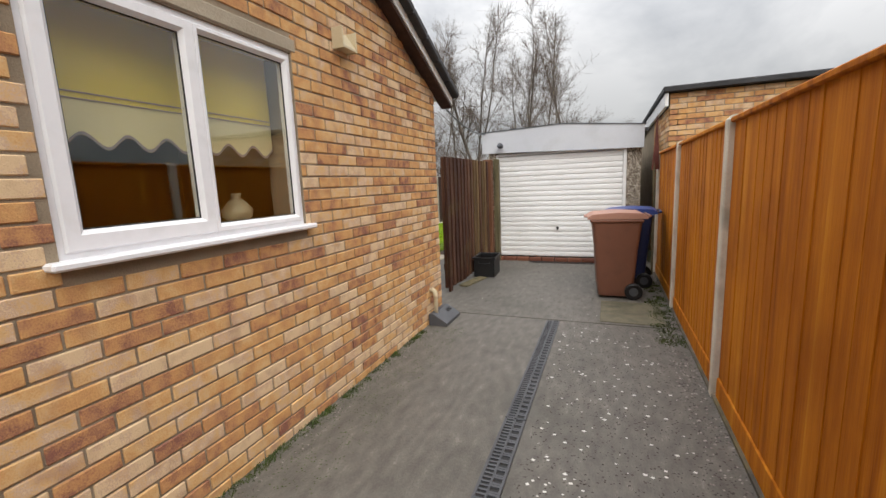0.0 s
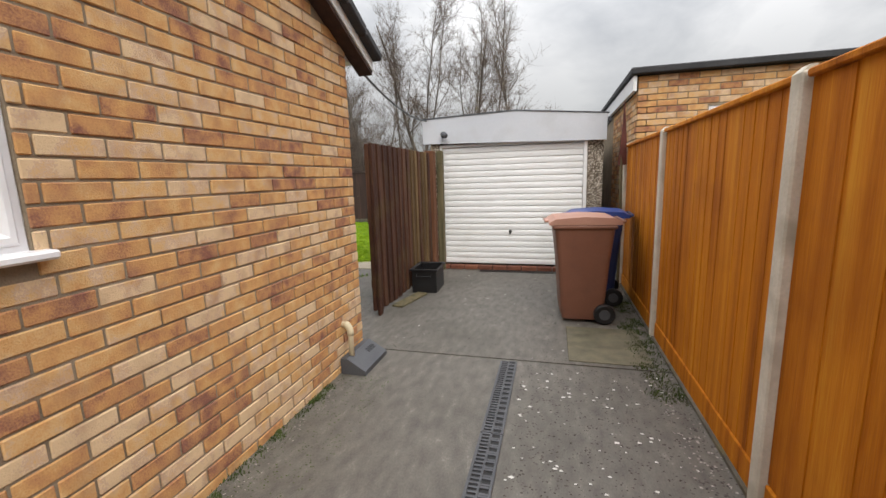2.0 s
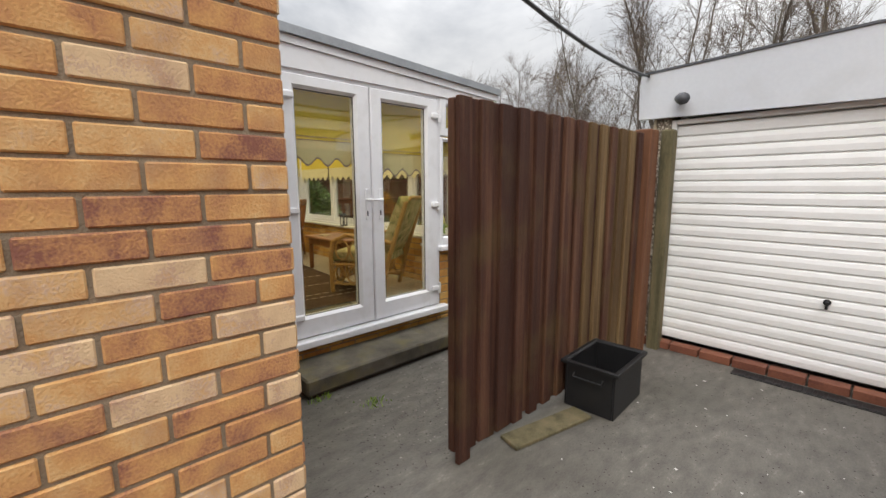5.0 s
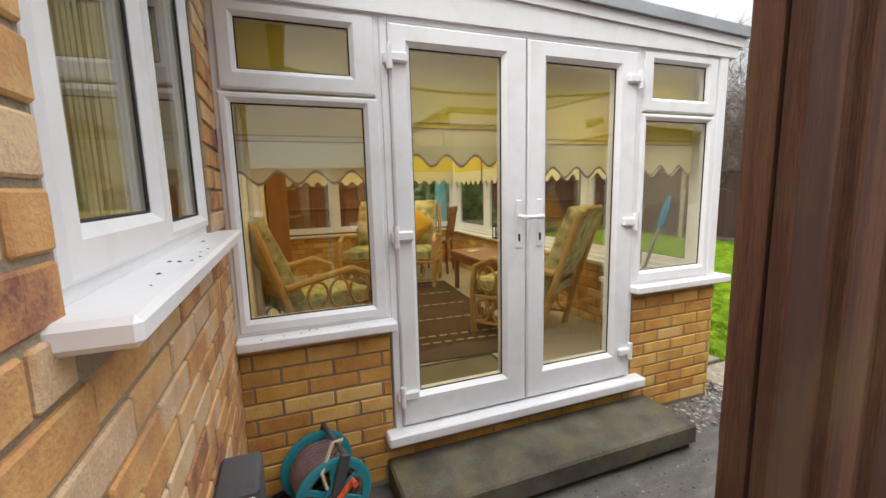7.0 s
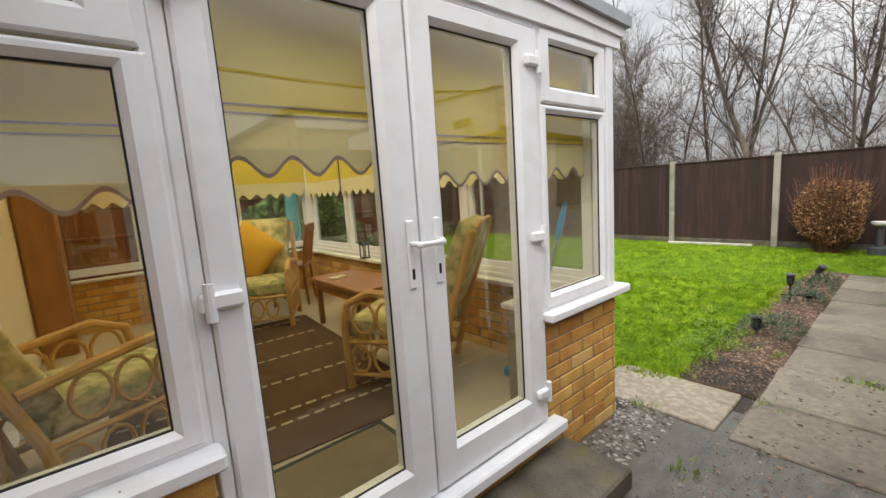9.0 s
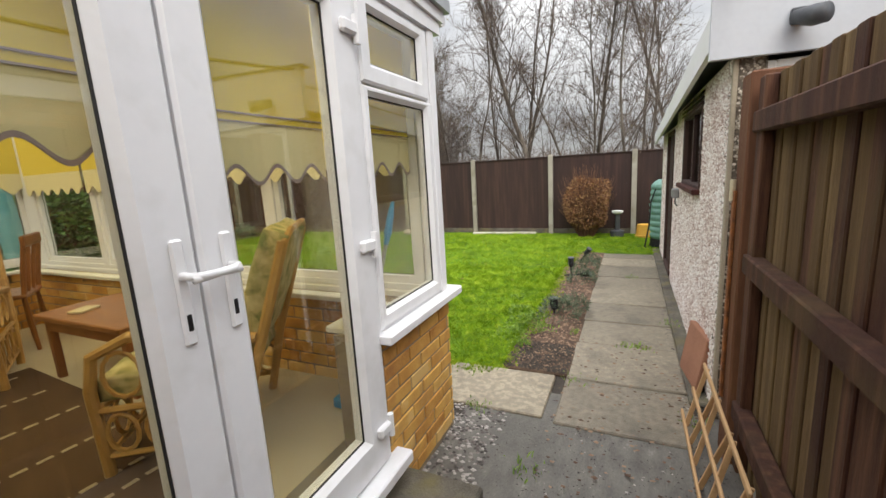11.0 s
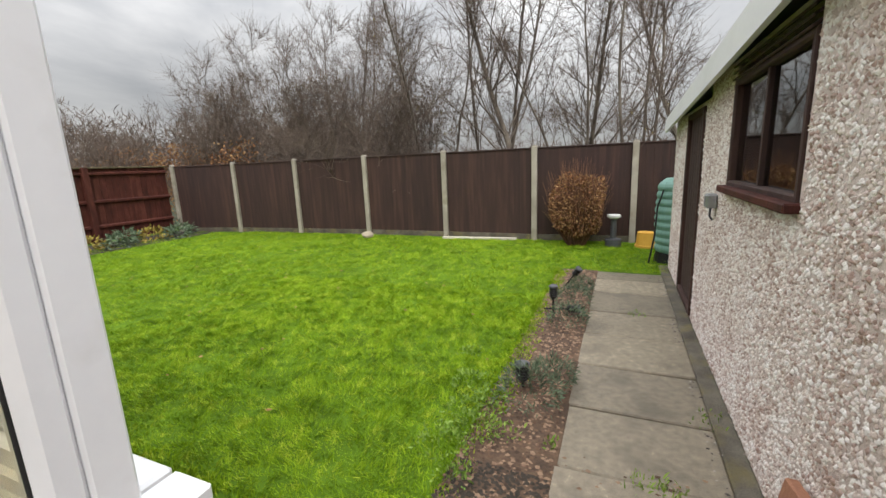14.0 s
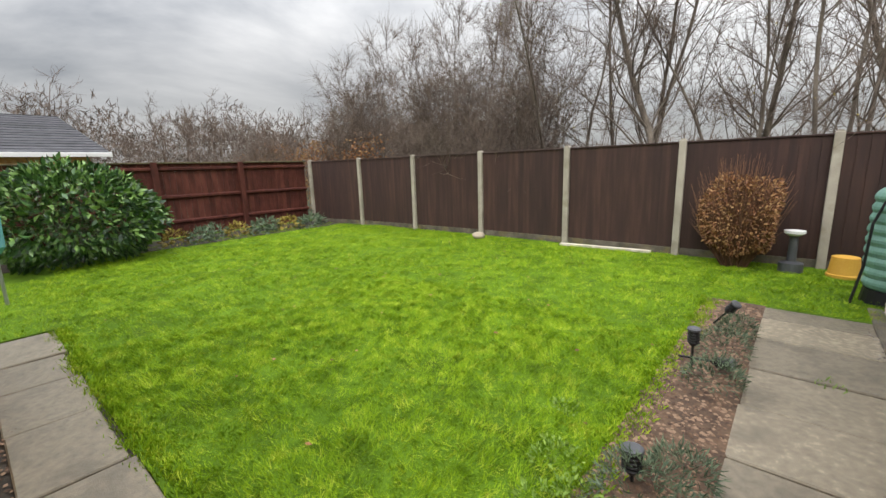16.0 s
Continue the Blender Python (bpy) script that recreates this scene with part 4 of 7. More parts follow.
box(bm, -0.008, 0.008, -0.05, -0.02, 0.555, 0.61, 0.004)
part("handle", bm, BLACK, gd, "black t-handle")
for i in range(11):
    bm = bmesh.new()
    box(bm, 0, 0.215, 0, 0.10, 0, 0.062, 0.004)
    ob = part("brick", bm, RED_BRICK, garage_s)
    ob.location = (-0.26 + i * 0.228, 7.885, -0.002)
lampg = thing("security_light", "small grey bulkhead light on the garage fascia", "lamp", (-0.10, 7.93, 2.06))
bm = bmesh.new()
box(bm, -0.03, 0.03, -0.03, 0.0, 0.03, 0.10, 0.006)
tube(bm, [(0, -0.02, 0.06), (0, -0.06, 0.05)], 0.02, 10)
part("bracket", bm, GREYP, lampg)
bm = bmesh.new()
tube(bm, [(-0.02, -0.04, 0.055), (0.03, -0.11, 0.035), (0.06, -0.15, 0.03)], [0.03, 0.045, 0.042], 14)
part("head", bm, GREYP, lampg, smooth=True)

# side window, louvre and door
gw = thing("window_garage", "dark brown timber garage window with dusty panes", "window", (-0.31, 9.585, 1.27))
gw["kind"] = "structure"
inv = Matrix.Translation(-gw.location) @ GAR_W
bm = bmesh.new()
ring(bm, inv, (-10.17, -9.00, 1.27, 1.90), (-10.135, -9.035, 1.305, 1.865), -0.06, 0.012, 0.004)
wbox(bm, inv, -9.60, -9.57, 1.305, 1.865, -0.05, -0.005, 0.003)
part("window_frame", bm, FENCE_B, gw)
bm = bmesh.new()
wbox(bm, inv, -10.19, -8.97, 1.235, 1.275, -0.02, 0.06, 0.006)
part("window_sill", bm, FENCE_R, gw)
for j in range(3):
    bm = bmesh.new()
    obox(bm, inv @ Vector((-10.17, 1.912 + j * 0.036, 0.005)), inv @ Vector((-9.00, 1.912 + j * 0.036, 0.005)), 0.05, 0.012, 0.002, (-0.6, 0, 0.8))
    part("slat", bm, FENCE_B, gw)
glass_pane(inv, (-10.135, -9.60, 1.305, 1.865), -0.03, gw, GLASS_DARK)
glass_pane(inv, (-9.57, -9.035, 1.305, 1.865), -0.03, gw, GLASS_DARK)
gdoor = thing("door_garage", "dark brown boarded side door, shut", "door", (-0.31, 11.60, 0.06))
gdoor["kind"] = "structure"
inv = Matrix.Translation(-gdoor.location) @ GAR_W
bm = bmesh.new()
ring(bm, inv, (-12.06, -11.14, 0.05, 1.86), (-12.01, -11.19, 0.10, 1.81), -0.08, 0.02, 0.004)
part("door_frame", bm, FENCE_B, gdoor)
for j in range(6):
    bm = bmesh.new()
    wbox(bm, inv, -12.01 + j * 0.1367, -12.01 + j * 0.1367 + 0.133, 0.10, 1.81, -0.05, -0.015, 0.004)
    part("board", bm, FENCE_B, gdoor)
bm = bmesh.new()
wbox(bm, inv, -11.25, -11.21, 1.28, 1.44, -0.015, 0.0, 0.003)
part("handle", bm, ALU, gdoor, "grey metal pull")
meter = thing("outdoor_socket", "grey weatherproof outdoor socket on the pebbledash", "socket", (-0.315, 10.44, 1.10))
bm = bmesh.new()
box(bm, -0.07, 0.0, -0.05, 0.05, 0.0, 0.10, 0.012)
part("cover", bm, ALU, meter)
bm = bmesh.new()
tube(bm, [(-0.03, 0.02, 0.0), (-0.03, 0.03, -0.06), (-0.01, 0.04, -0.09)], 0.008, 6)
part("cable", bm, GREYP, meter)
bm = bmesh.new()
box(bm, -0.328, -0.305, 7.972, 8.006, 0.0, 2.06, 0.004)
setting("trim_garage_joint", bm, LINTEL, "pale mortar joint at the garage corner", "joint")
bm = bmesh.new()
box(bm, -0.42, -0.31, 8.1, 13.2, -0.1, 0.02, 0.01)
setting("trim_garage_plinth", bm, STEPM, "mossy concrete strip at the foot of the garage", "plinth")


def pebbles(W, u0, u1, v0, v1, count, material, parent, size, holes=(), seed=1):
    """Small stones thrown on a wall: squat octahedra."""
    rng = np.random.default_rng(seed)
    u, v = rng.uniform(u0, u1, count), rng.uniform(v0, v1, count)
    keep = np.ones(count, bool)
    for q in holes:
        keep &= ~((u > q[0] - 0.02) & (u < q[1] + 0.02) & (v > q[2] - 0.02) & (v < q[3] + 0.02))
    u, v = u[keep], v[keep]
    c = len(u)
    s = rng.uniform(0.55, 1.25, c) * size
    ang = rng.uniform(0, math.pi, c)
    asp = rng.uniform(0.5, 1.0, c)
    U, N = np.array(W.to_3x3().col[0]), np.array(W.to_3x3().col[2])
    Z = np.array((0, 0, 1.0))
    ctr = np.array(W.translation) + u[:, None] * U + v[:, None] * Z
    a = (np.cos(ang)[:, None] * U + np.sin(ang)[:, None] * Z) * s[:, None]
    b = (-np.sin(ang)[:, None] * U + np.cos(ang)[:, None] * Z) * (s * asp)[:, None]
    n = N[None, :] * (s * rng.uniform(0.45, 0.9, c))[:, None]
    off = N[None, :] * 0.001
    P = np.stack([ctr + off + a, ctr + off + b, ctr + off - a, ctr + off - b, ctr + n + 0.25 * a * rng.uniform(-1, 1, (c, 1))], 1)
    base = (np.arange(c) * 5)[:, None, None]
    F = (np.array([[0, 1, 4], [1, 2, 4], [2, 3, 4], [3, 0, 4]])[None] + base).reshape(-1, 3)
    ob = raw("pebbles", P.reshape(-1, 3), F, material, parent)
    return tagged(ob, kind="stuff")


pebbles(GAR_W, -10.9, -8.09, 0.02, 2.0, 26000, PEBBLE_L, garage_w, 0.0125, [(-10.17, -9.00, 1.24, 2.1)], 3)
pebbles(GAR_W, -13.1, -10.9, 0.02, 1.88, 13000, PEBBLE_L, garage_w, 0.0135, [SD], 4)
pebbles(GAR_W, -8.09, -8.01, 0.0, 2.0, 700, PEBBLE_L, garage_w, 0.0125, (), 8)
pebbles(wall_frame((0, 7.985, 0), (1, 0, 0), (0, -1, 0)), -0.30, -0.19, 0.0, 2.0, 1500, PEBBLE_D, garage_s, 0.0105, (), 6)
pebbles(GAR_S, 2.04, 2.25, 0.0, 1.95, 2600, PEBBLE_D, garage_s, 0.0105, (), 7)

# ---- neighbour's brick garage ----
bm = bmesh.new()
wall_sheet(bm, NB_S, 2.56, 6.6, -0.1, 2.62, [(3.35, 4.3, 1.25, 2.22)], -0.2, 0)
nb_s = setting("wall_neighbour_south", bm, MORTAR, "neighbour's orange-brown brick outbuilding wall", "wall")
bm = bmesh.new()
wall_sheet(bm, NB_W, -13.0, -7.35, -0.1, 2.45, [], -0.2, 0)
nb_w = setting("wall_neighbour_west", bm, MORTAR, "side of the neighbour's brick outbuilding", "wall")
bm = bmesh.new()
box(bm, 2.46, 6.8, 7.25, 13.2, 2.63, 2.71, 0.01)
setting("roof_neighbour", bm, ROOF_M, "flat dark felt roof edge", "roof")
bm = bmesh.new()
box(bm, 2.49, 2.535, 7.30, 13.0, 2.44, 2.62, 0.004)
setting("trim_neighbour", bm, WHITE_P, "white eaves board on the outbuilding", "fascia")
upvc_window("window_neighbour", NB_S, (3.35, 4.3, 1.25, 2.22), [((3.37, 4.28, 1.27, 2.2), (3.43, 4.22, 1.33, 2.14))], "white framed outbuilding window, half hidden by the fence")

# ---- fences ----
POST_Y = [-2.63, -0.62, 1.385, 3.385, 5.385, 7.28]


def concrete_post(x, y, h, w=0.095, material=CONC_POST):
    p = thing("upright_post", "pale weathered concrete fence post", "fence post", (x, y, 0), group="concrete fence posts")
    bm = bmesh.new()
    box(bm, -w / 2, w / 2, -w / 2, w / 2, -0.05, h - 0.02, 0.008)
    prism(bm, [(-w / 2 + 0.008, h - 0.02), (w / 2 - 0.008, h - 0.02), (w / 2 - 0.03, h), (-w / 2 + 0.03, h)], 1, -w / 2 + 0.008, w / 2 - 0.008)
    part("shaft", bm, material, p)
    return p


for y in POST_Y:
    concrete_post(2.455, y, 1.815, 0.078)
rngf = random.Random(5)
for y0, y1 in zip(POST_Y, POST_Y[1:]):
    f = thing("fence", "orange-stained featheredge timber fence panel", "fence", (2.46, (y0 + y1) / 2, 0.02), group="orange fence panels")
    a, b = y0 + 0.05 - f.location.y, y1 - 0.05 - f.location.y
    nb = 17
    w = (b - a) / nb
    for i in range(nb):
        bm = bmesh.new()
        yy = a + i * w
        t = rngf.uniform(-0.002, 0.002)
        prism(bm, [(-0.011 + t, yy), (-0.008 + t, yy + w + 0.012), (0.004, yy + w + 0.012), (0.004, yy)], 2, 0.13, 1.745 + rngf.uniform(-0.003, 0.003))
        part("board", bm, FENCE_O, f)
    bm = bmesh.new()
    box(bm, -0.035, 0.03, a, b, 1.745, 1.775, 0.006)
    part("capping", bm, FENCE_O, f)
    bm = bmesh.new()
    box(bm, -0.02, 0.02, a, b, -0.02, 0.13, 0.005)
    part("gravel_board", bm, FENCE_O, f)
    for z in (0.4, 0.95, 1.5):
        bm = bmesh.new()
        box(bm, 0.004, 0.045, a, b, z, z + 0.06)
        part("rail", bm, FENCE_O, f)

PX = [(1.2, 15.0), (-0.72, 14.95), (-2.42, 14.90), (-4.26, 14.95), (-6.16, 14.95), (-8.05, 14.86), (-9.93, 14.75), (-11.78, 14.45)]
for x, y in PX:
    concrete_post(x, y, 1.765, 0.10, GARDEN_POST)
for (x0, y0), (x1, y1) in zip(PX, PX[1:]):
    f = thing("fence", "dark brown featheredge fence panel between concrete posts", "fence panel", ((x0 + x1) / 2, (y0 + y1) / 2 + 0.02, 0.0), math.degrees(math.atan2(y0 - y1, x0 - x1)), group="dark brown fence panels")
    b = math.hypot(x1 - x0, y1 - y0) / 2 - 0.045
    a = -b
    nb = 15
    w = (b - a) / nb
    for i in range(nb):
        bm = bmesh.new()
        xx = a + i * w
        prism(bm, [(xx, -0.014), (xx + w + 0.01, -0.004), (xx + w + 0.01, 0.006), (xx, 0.006)], 2, 0.10, 1.70)
        part("board", bm, FENCE_B, f)
    bm = bmesh.new()
    box(bm, a, b, -0.03, 0.03, 1.70, 1.725, 0.005)
    part("capping", bm, FENCE_B, f)
    bm = bmesh.new()
    box(bm, a, b, -0.015, 0.015, -0.02, 0.11, 0.004)
    part("gravel_board", bm, STEPM, f)

# west fence, seen from its railed side
LY = [14.40 - 1.88 * i for i in range(7)]
for i, (y1, y0) in enumerate(zip(LY, LY[1:])):
    f = thing("fence", "red-brown timber fence panel showing its rails", "fence", (-11.95, (y0 + y1) / 2, 0.0), group="red-brown fence panels")
    nb = 14
    w = 1.80 / nb
    for j in range(nb):
        bm = bmesh.new()
        yy = -0.90 + j * w
        box(bm, -0.02, -0.006, yy, yy + w - 0.004, 0.05, 1.72, 0.003)
        part("board", bm, FENCE_R, f)
    for z in (0.35, 0.92, 1.55):
        bm = bmesh.new()
        prism(bm, [(-0.006, z), (-0.006, z + 0.10), (0.05, z + 0.07), (0.05, z + 0.03)], 1, -0.90, 0.90)
        part("rail", bm, FENCE_R, f)
    bm = bmesh.new()
    box(bm, -0.03, 0.05, -0.94, 0.94, 1.72, 1.75, 0.005)
    part("capping", bm, OLD_POST, f)
    if i:
        p = thing("upright_post", "square red-brown timber fence post", "fence post", (-11.91, y1, 0), group="timber fence posts")
        bm = bmesh.new()
        box(bm, -0.05, 0.07, -0.06, 0.06, -0.03, 1.745, 0.006)
        part("shaft", bm, FENCE_R, p)

# ---- gate, standing open ----
gate = thing("gate", "weathered dark brown boarded gate standing open", "gate", (-0.252, 6.53, 0.0))
g0, g1 = -1.04, 1.0
nb = 27
w = (g1 - g0) / nb
rngg = random.Random(8)
for i in range(nb):
    yy = g0 + i * w
    proud = 0.020 if i % 2 == 0 else 0.0
    bm = bmesh.new()
    box(bm, -0.012 + proud * 0.4, 0.006 + proud, yy - (0.008 if i % 2 == 0 else -0.002), yy + w + (0.008 if i % 2 == 0 else -0.002) - 0.004, 0.0 if i == 0 else rngg.uniform(0.03, 0.06), 1.825, 0.004)
    part("board", bm, GATE_T if i in (16, 18, 19, 21, 22, 23, 24, 25) else GATE_M, gate)
for z in (0.30, 1.0, 1.6):
    bm = bmesh.new()
    box(bm, -0.078, -0.014, g0 + 0.02, g1 - 0.02, z, z + 0.085, 0.006)
    part("rail", bm, GATE_M, gate)
bm = bmesh.new()
box(bm, -0.058, -0.012, g0 - 0.008, g0 + 0.075, 0.05, 1.82, 0.006)
part("stile", bm, GATE_M, gate)
bm = bmesh.new()
box(bm, -0.058, -0.012, g1 - 0.09, g1, 0.05, 1.82, 0.006)
part("stile", bm, GATE_M, gate)
gp = thing("timber_post", "brown timber gate post with rusted hinge strap", "gate post", (-0.26, 7.66, 0))
bm = bmesh.new()
box(bm, -0.07, 0.07, -0.08, 0.08, -0.02, 1.86, 0.008)
part("shaft", bm, POST_M, gp)
bm = bmesh.new()
box(bm, -0.085, -0.071, 0.02, 0.06, 0.3, 1.35, 0.003)
part("strap", bm, RUST, gp, "rusted steel strap")
bm = bmesh.new()
tube(bm, [(-0.085, 0.05, 1.30), (-0.085, 0.05, 1.40)], 0.013, 8)
part("pin", bm, CREAM, gp)
op = thing("timber_post", "mossy old timber post against the garage", "gate post", (-0.20, 7.88, 0))
bm = bmesh.new()
box(bm, -0.005, 0.09, -0.07, 0.04, -0.02, 1.87, 0.012)
part("shaft", bm, OLD_POST, op)

# ---- driveway details ----
drain = thing("channel_drain", "black plastic slotted channel drain set in the drive", "drain", (1.245, 0.0, 0.0))
bm = bmesh.new()
box(bm, -0.065, 0.065, -5.0, 4.62, -0.02, 0.003)
part("channel", bm, RUBBER, drain)
for s in range(10):
    y0 = 4.61 - (s + 1) * 0.96
    bm = bmesh.new()
    for x0, x1 in ((-0.065, -0.050), (-0.006, 0.006), (0.050, 0.065)):
        box(bm, x0, x1, y0, y0 + 0.95, 0.0, 0.012, 0.002)
    for j in range(32):
        yy = y0 + 0.005 + j * 0.0303
        sh = 0.012 if j % 2 else -0.012
        box(bm, -0.050, -0.006, yy, yy + 0.013, 0.0, 0.010)
        box(bm, 0.006, 0.050, yy + sh * 0.6, yy + sh * 0.6 + 0.013, 0.0, 0.010)
    part("grate", bm, GREYP, drain)
drain2 = thing("threshold_drain", "short black slotted drain before the garage", "drain", (1.4, 7.80, 0.0))
bm = bmesh.new()
for j in range(24):
    box(bm, -0.9 + j * 0.055, -0.865 + j * 0.055, -0.05, 0.05, 0.0, 0.008, 0.002)
box(bm, -0.95, 0.45, -0.06, 0.06, -0.01, 0.003)
part("grate", bm, BLACK, drain2)


def scatter_chips(name, x0, x1, y0, y1, n, s0, s1, material, label, seed, z=0.0, parent=None, flat=0.5):
    """Loose stones or specks: small tilted tetra-like chips on the ground."""
    rng = np.random.default_rng(seed)
    c = np.stack([rng.uniform(x0, x1, n), rng.uniform(y0, y1, n), np.full(n, z)], 1)
    s = rng.uniform(s0, s1, n)
    a = rng.uniform(0, 6.28, n)
    P = []
    for k in range(4):
        r = s * rng.uniform(0.6, 1.1, n)
        P.append(c + np.stack([np.cos(a + k * 1.57) * r, np.sin(a + k * 1.57) * r * 0.75, np.full(n, 0.0)], 1))
    P.append(c + np.stack([0 * s, 0 * s, s * flat], 1))
    F = (np.array([[0, 1, 4], [1, 2, 4], [2, 3, 4], [3, 0, 4]])[None] + (np.arange(n) * 5)[:, None, None]).reshape(-1, 3)
    return tagged(raw(name, np.stack(P, 1).reshape(-1, 3), F, material), label, name, "", "stuff")


scatter_chips("pale_specks", 1.35, 2.30, 0.6, 4.6, 240, 0.005, 0.018, WHITE_CHIP, "pale lichen specks on the drive", 11, 0.001, flat=0.12)
scatter_chips("pale_specks", 0.1, 2.3, 4.7, 7.7, 60, 0.006, 0.013, WHITE_CHIP, "scattered pale specks on the hardstanding", 12, 0.0, flat=0.12)
scatter_chips("drive_grit", 1.35, 2.42, -0.5, 4.6, 5200, 0.002, 0.009, SOIL_D, "dark gritty moss crumbs on the drive", 25, 0.0, flat=0.35)
scatter_chips("drive_grit", 0.02, 0.45, -0.5, 4.2, 2200, 0.002, 0.008, MOSS, "dark mossy crumbs beside the wall", 26, 0.0, flat=0.35)
scatter_chips("drive_grit", 0.1, 2.3, 4.7, 7.8, 2500, 0.002, 0.007, SOIL_D, "fine dark grit on the hardstanding", 27, 0.0, flat=0.35)
scatter_chips("drive_grit", -1.7, -0.3, 4.7, 7.9, 1800, 0.002, 0.008, SOIL_D, "fine dark grit by the doors", 28, 0.0, flat=0.35)
scatter_chips("gravel", 0.0, 0.16, 0.3, 4.1, 700, 0.003, 0.008, CHIP, "fine grit along the foot of the wall", 13, 0.0)
scatter_chips("gravel", 2.24, 2.42, 0.6, 7.2, 1300, 0.004, 0.012, CHIP, "grit and moss along the fence foot", 14, 0.0)
scatter_chips("gravel", -2.2, -1.45, 7.0, 7.72, 900, 0.008, 0.022, CHIP, "loose slate chippings at the foot of the pier", 15, 0.0)
scatter_chips("gravel", -0.48, -0.32, 7.9, 12.6, 700, 0.004, 0.014, CHIP, "grit beside the garage wall", 16, 0.01)
scatter_chips("gravel", -1.3, -0.4, 5.2, 7.6, 500, 0.003, 0.010, CHIP, "scattered grit on the hardstanding", 17, 0.0)
scatter_chips("bark_mulch", -1.66, -1.18, 8.3, 12.7, 3600, 0.008, 0.022, MULCH, "brown bark chips and fallen leaves in the bed", 18, 0.012, flat=0.6)
scatter_chips("bark_mulch", -1.66, -1.18, 8.25, 8.75, 700, 0.008, 0.02, SOIL_D, "dark clods of bare soil", 19, 0.014, flat=0.7)
scatter_chips("fallen_leaves", -8.0, -1.7, 8.4, 14.2, 60, 0.015, 0.03, LEAF_B, "a few fallen leaves on the lawn", 20, 0.035, flat=0.3)


def tufts(name, pts, label, material, h0, h1, width, seed, spread, n):
    """Clumps of thin blades."""
    rng = np.random.default_rng(seed)
    pts = np.asarray(pts, float)
    c = np.repeat(pts, n, 0)
    m = len(c)
    c[:, 0] += rng.normal(0, spread, m)
    c[:, 1] += rng.normal(0, spread, m)
    a = rng.uniform(0, 6.283, m)
    h = rng.uniform(h0, h1, m)
    d = np.stack([np.cos(a), np.sin(a), 0 * a], 1)
    sdir = np.stack([-np.sin(a), np.cos(a), 0 * a], 1)
    lean = rng.uniform(0.2, 0.9, m)[:, None]
    P = np.stack([c - sdir * width, c + sdir * width, c + d * (h[:, None] * lean * 0.4) + np.array((0, 0, 1.0)) * (h * 0.7)[:, None] + sdir * width * 0.8,
                  c + d * (h[:, None] * lean) + np.array((0, 0, 1.0)) * h[:, None]], 1)
    F = (np.array([[0, 1, 2], [0, 2, 3]])[None] + (np.arange(m) * 4)[:, None, None]).reshape(-1, 3)
    return tagged(raw(name, P.reshape(-1, 3), F, material), label, name, "", "stuff")


rng = np.random.default_rng(30)
tufts("moss", np.stack([rng.uniform(2.2, 2.42, 90), rng.uniform(4.2, 6.6, 90), 0 * rng.uniform(0, 1, 90)], 1), "moss and small weeds by the bins", MOSS, 0.006, 0.022, 0.003, 31, 0.03, 40)
tufts("moss", np.stack([rng.uniform(0.0, 0.05, 120), rng.uniform(0.3, 4.0, 120), 0 * rng.uniform(0, 1, 120)], 1), "thin line of moss under the wall", MOSS, 0.006, 0.020, 0.003, 32, 0.02, 30)
tufts("weeds", [(-0.72, 8.86, 0.0), (-0.66, 8.84, 0.0), (-0.8, 8.87, 0), (-1.12, 8.2, 0), (-0.42, 9.5, 0), (-1.24, 7.2, 0), (-0.75, 11.2, 0), (-1.66, 7.66, 0), (-1.35, 5.28, 0), (-1.05, 5.5, 0), (-0.42, 7.9, 0)],
      "small green weeds in the paving joints", LEAF_W, 0.01, 0.045, 0.004, 33, 0.045, 40)

scatter_chips("leaf_litter", -1.2, -0.4, 7.0, 9.0, 260, 0.006, 0.020, MULCH, "twigs and leaf litter on the path", 21, 0.014, flat=0.3)
scatter_chips("leaf_litter", -6.2, -2.2, 7.5, 7.75, 700, 0.008, 0.024, MULCH, "leaf litter along the foot of the conservatory", 22, 0.0, flat=0.4)
scatter_chips("leaf_litter", -1.72, -1.66, 4.65, 5.2, 7, 0.004, 0.010, SOIL_D, "dark specks of dirt on the window sill", 23, 0.862, flat=0.3)
scatter_chips("leaf_litter", -1.2, -0.45, 4.60, 4.65, 9, 0.004, 0.010, SOIL_D, "dark specks of dirt on the rear sill", 24, 1.338, flat=0.3)

# ---- bins ----


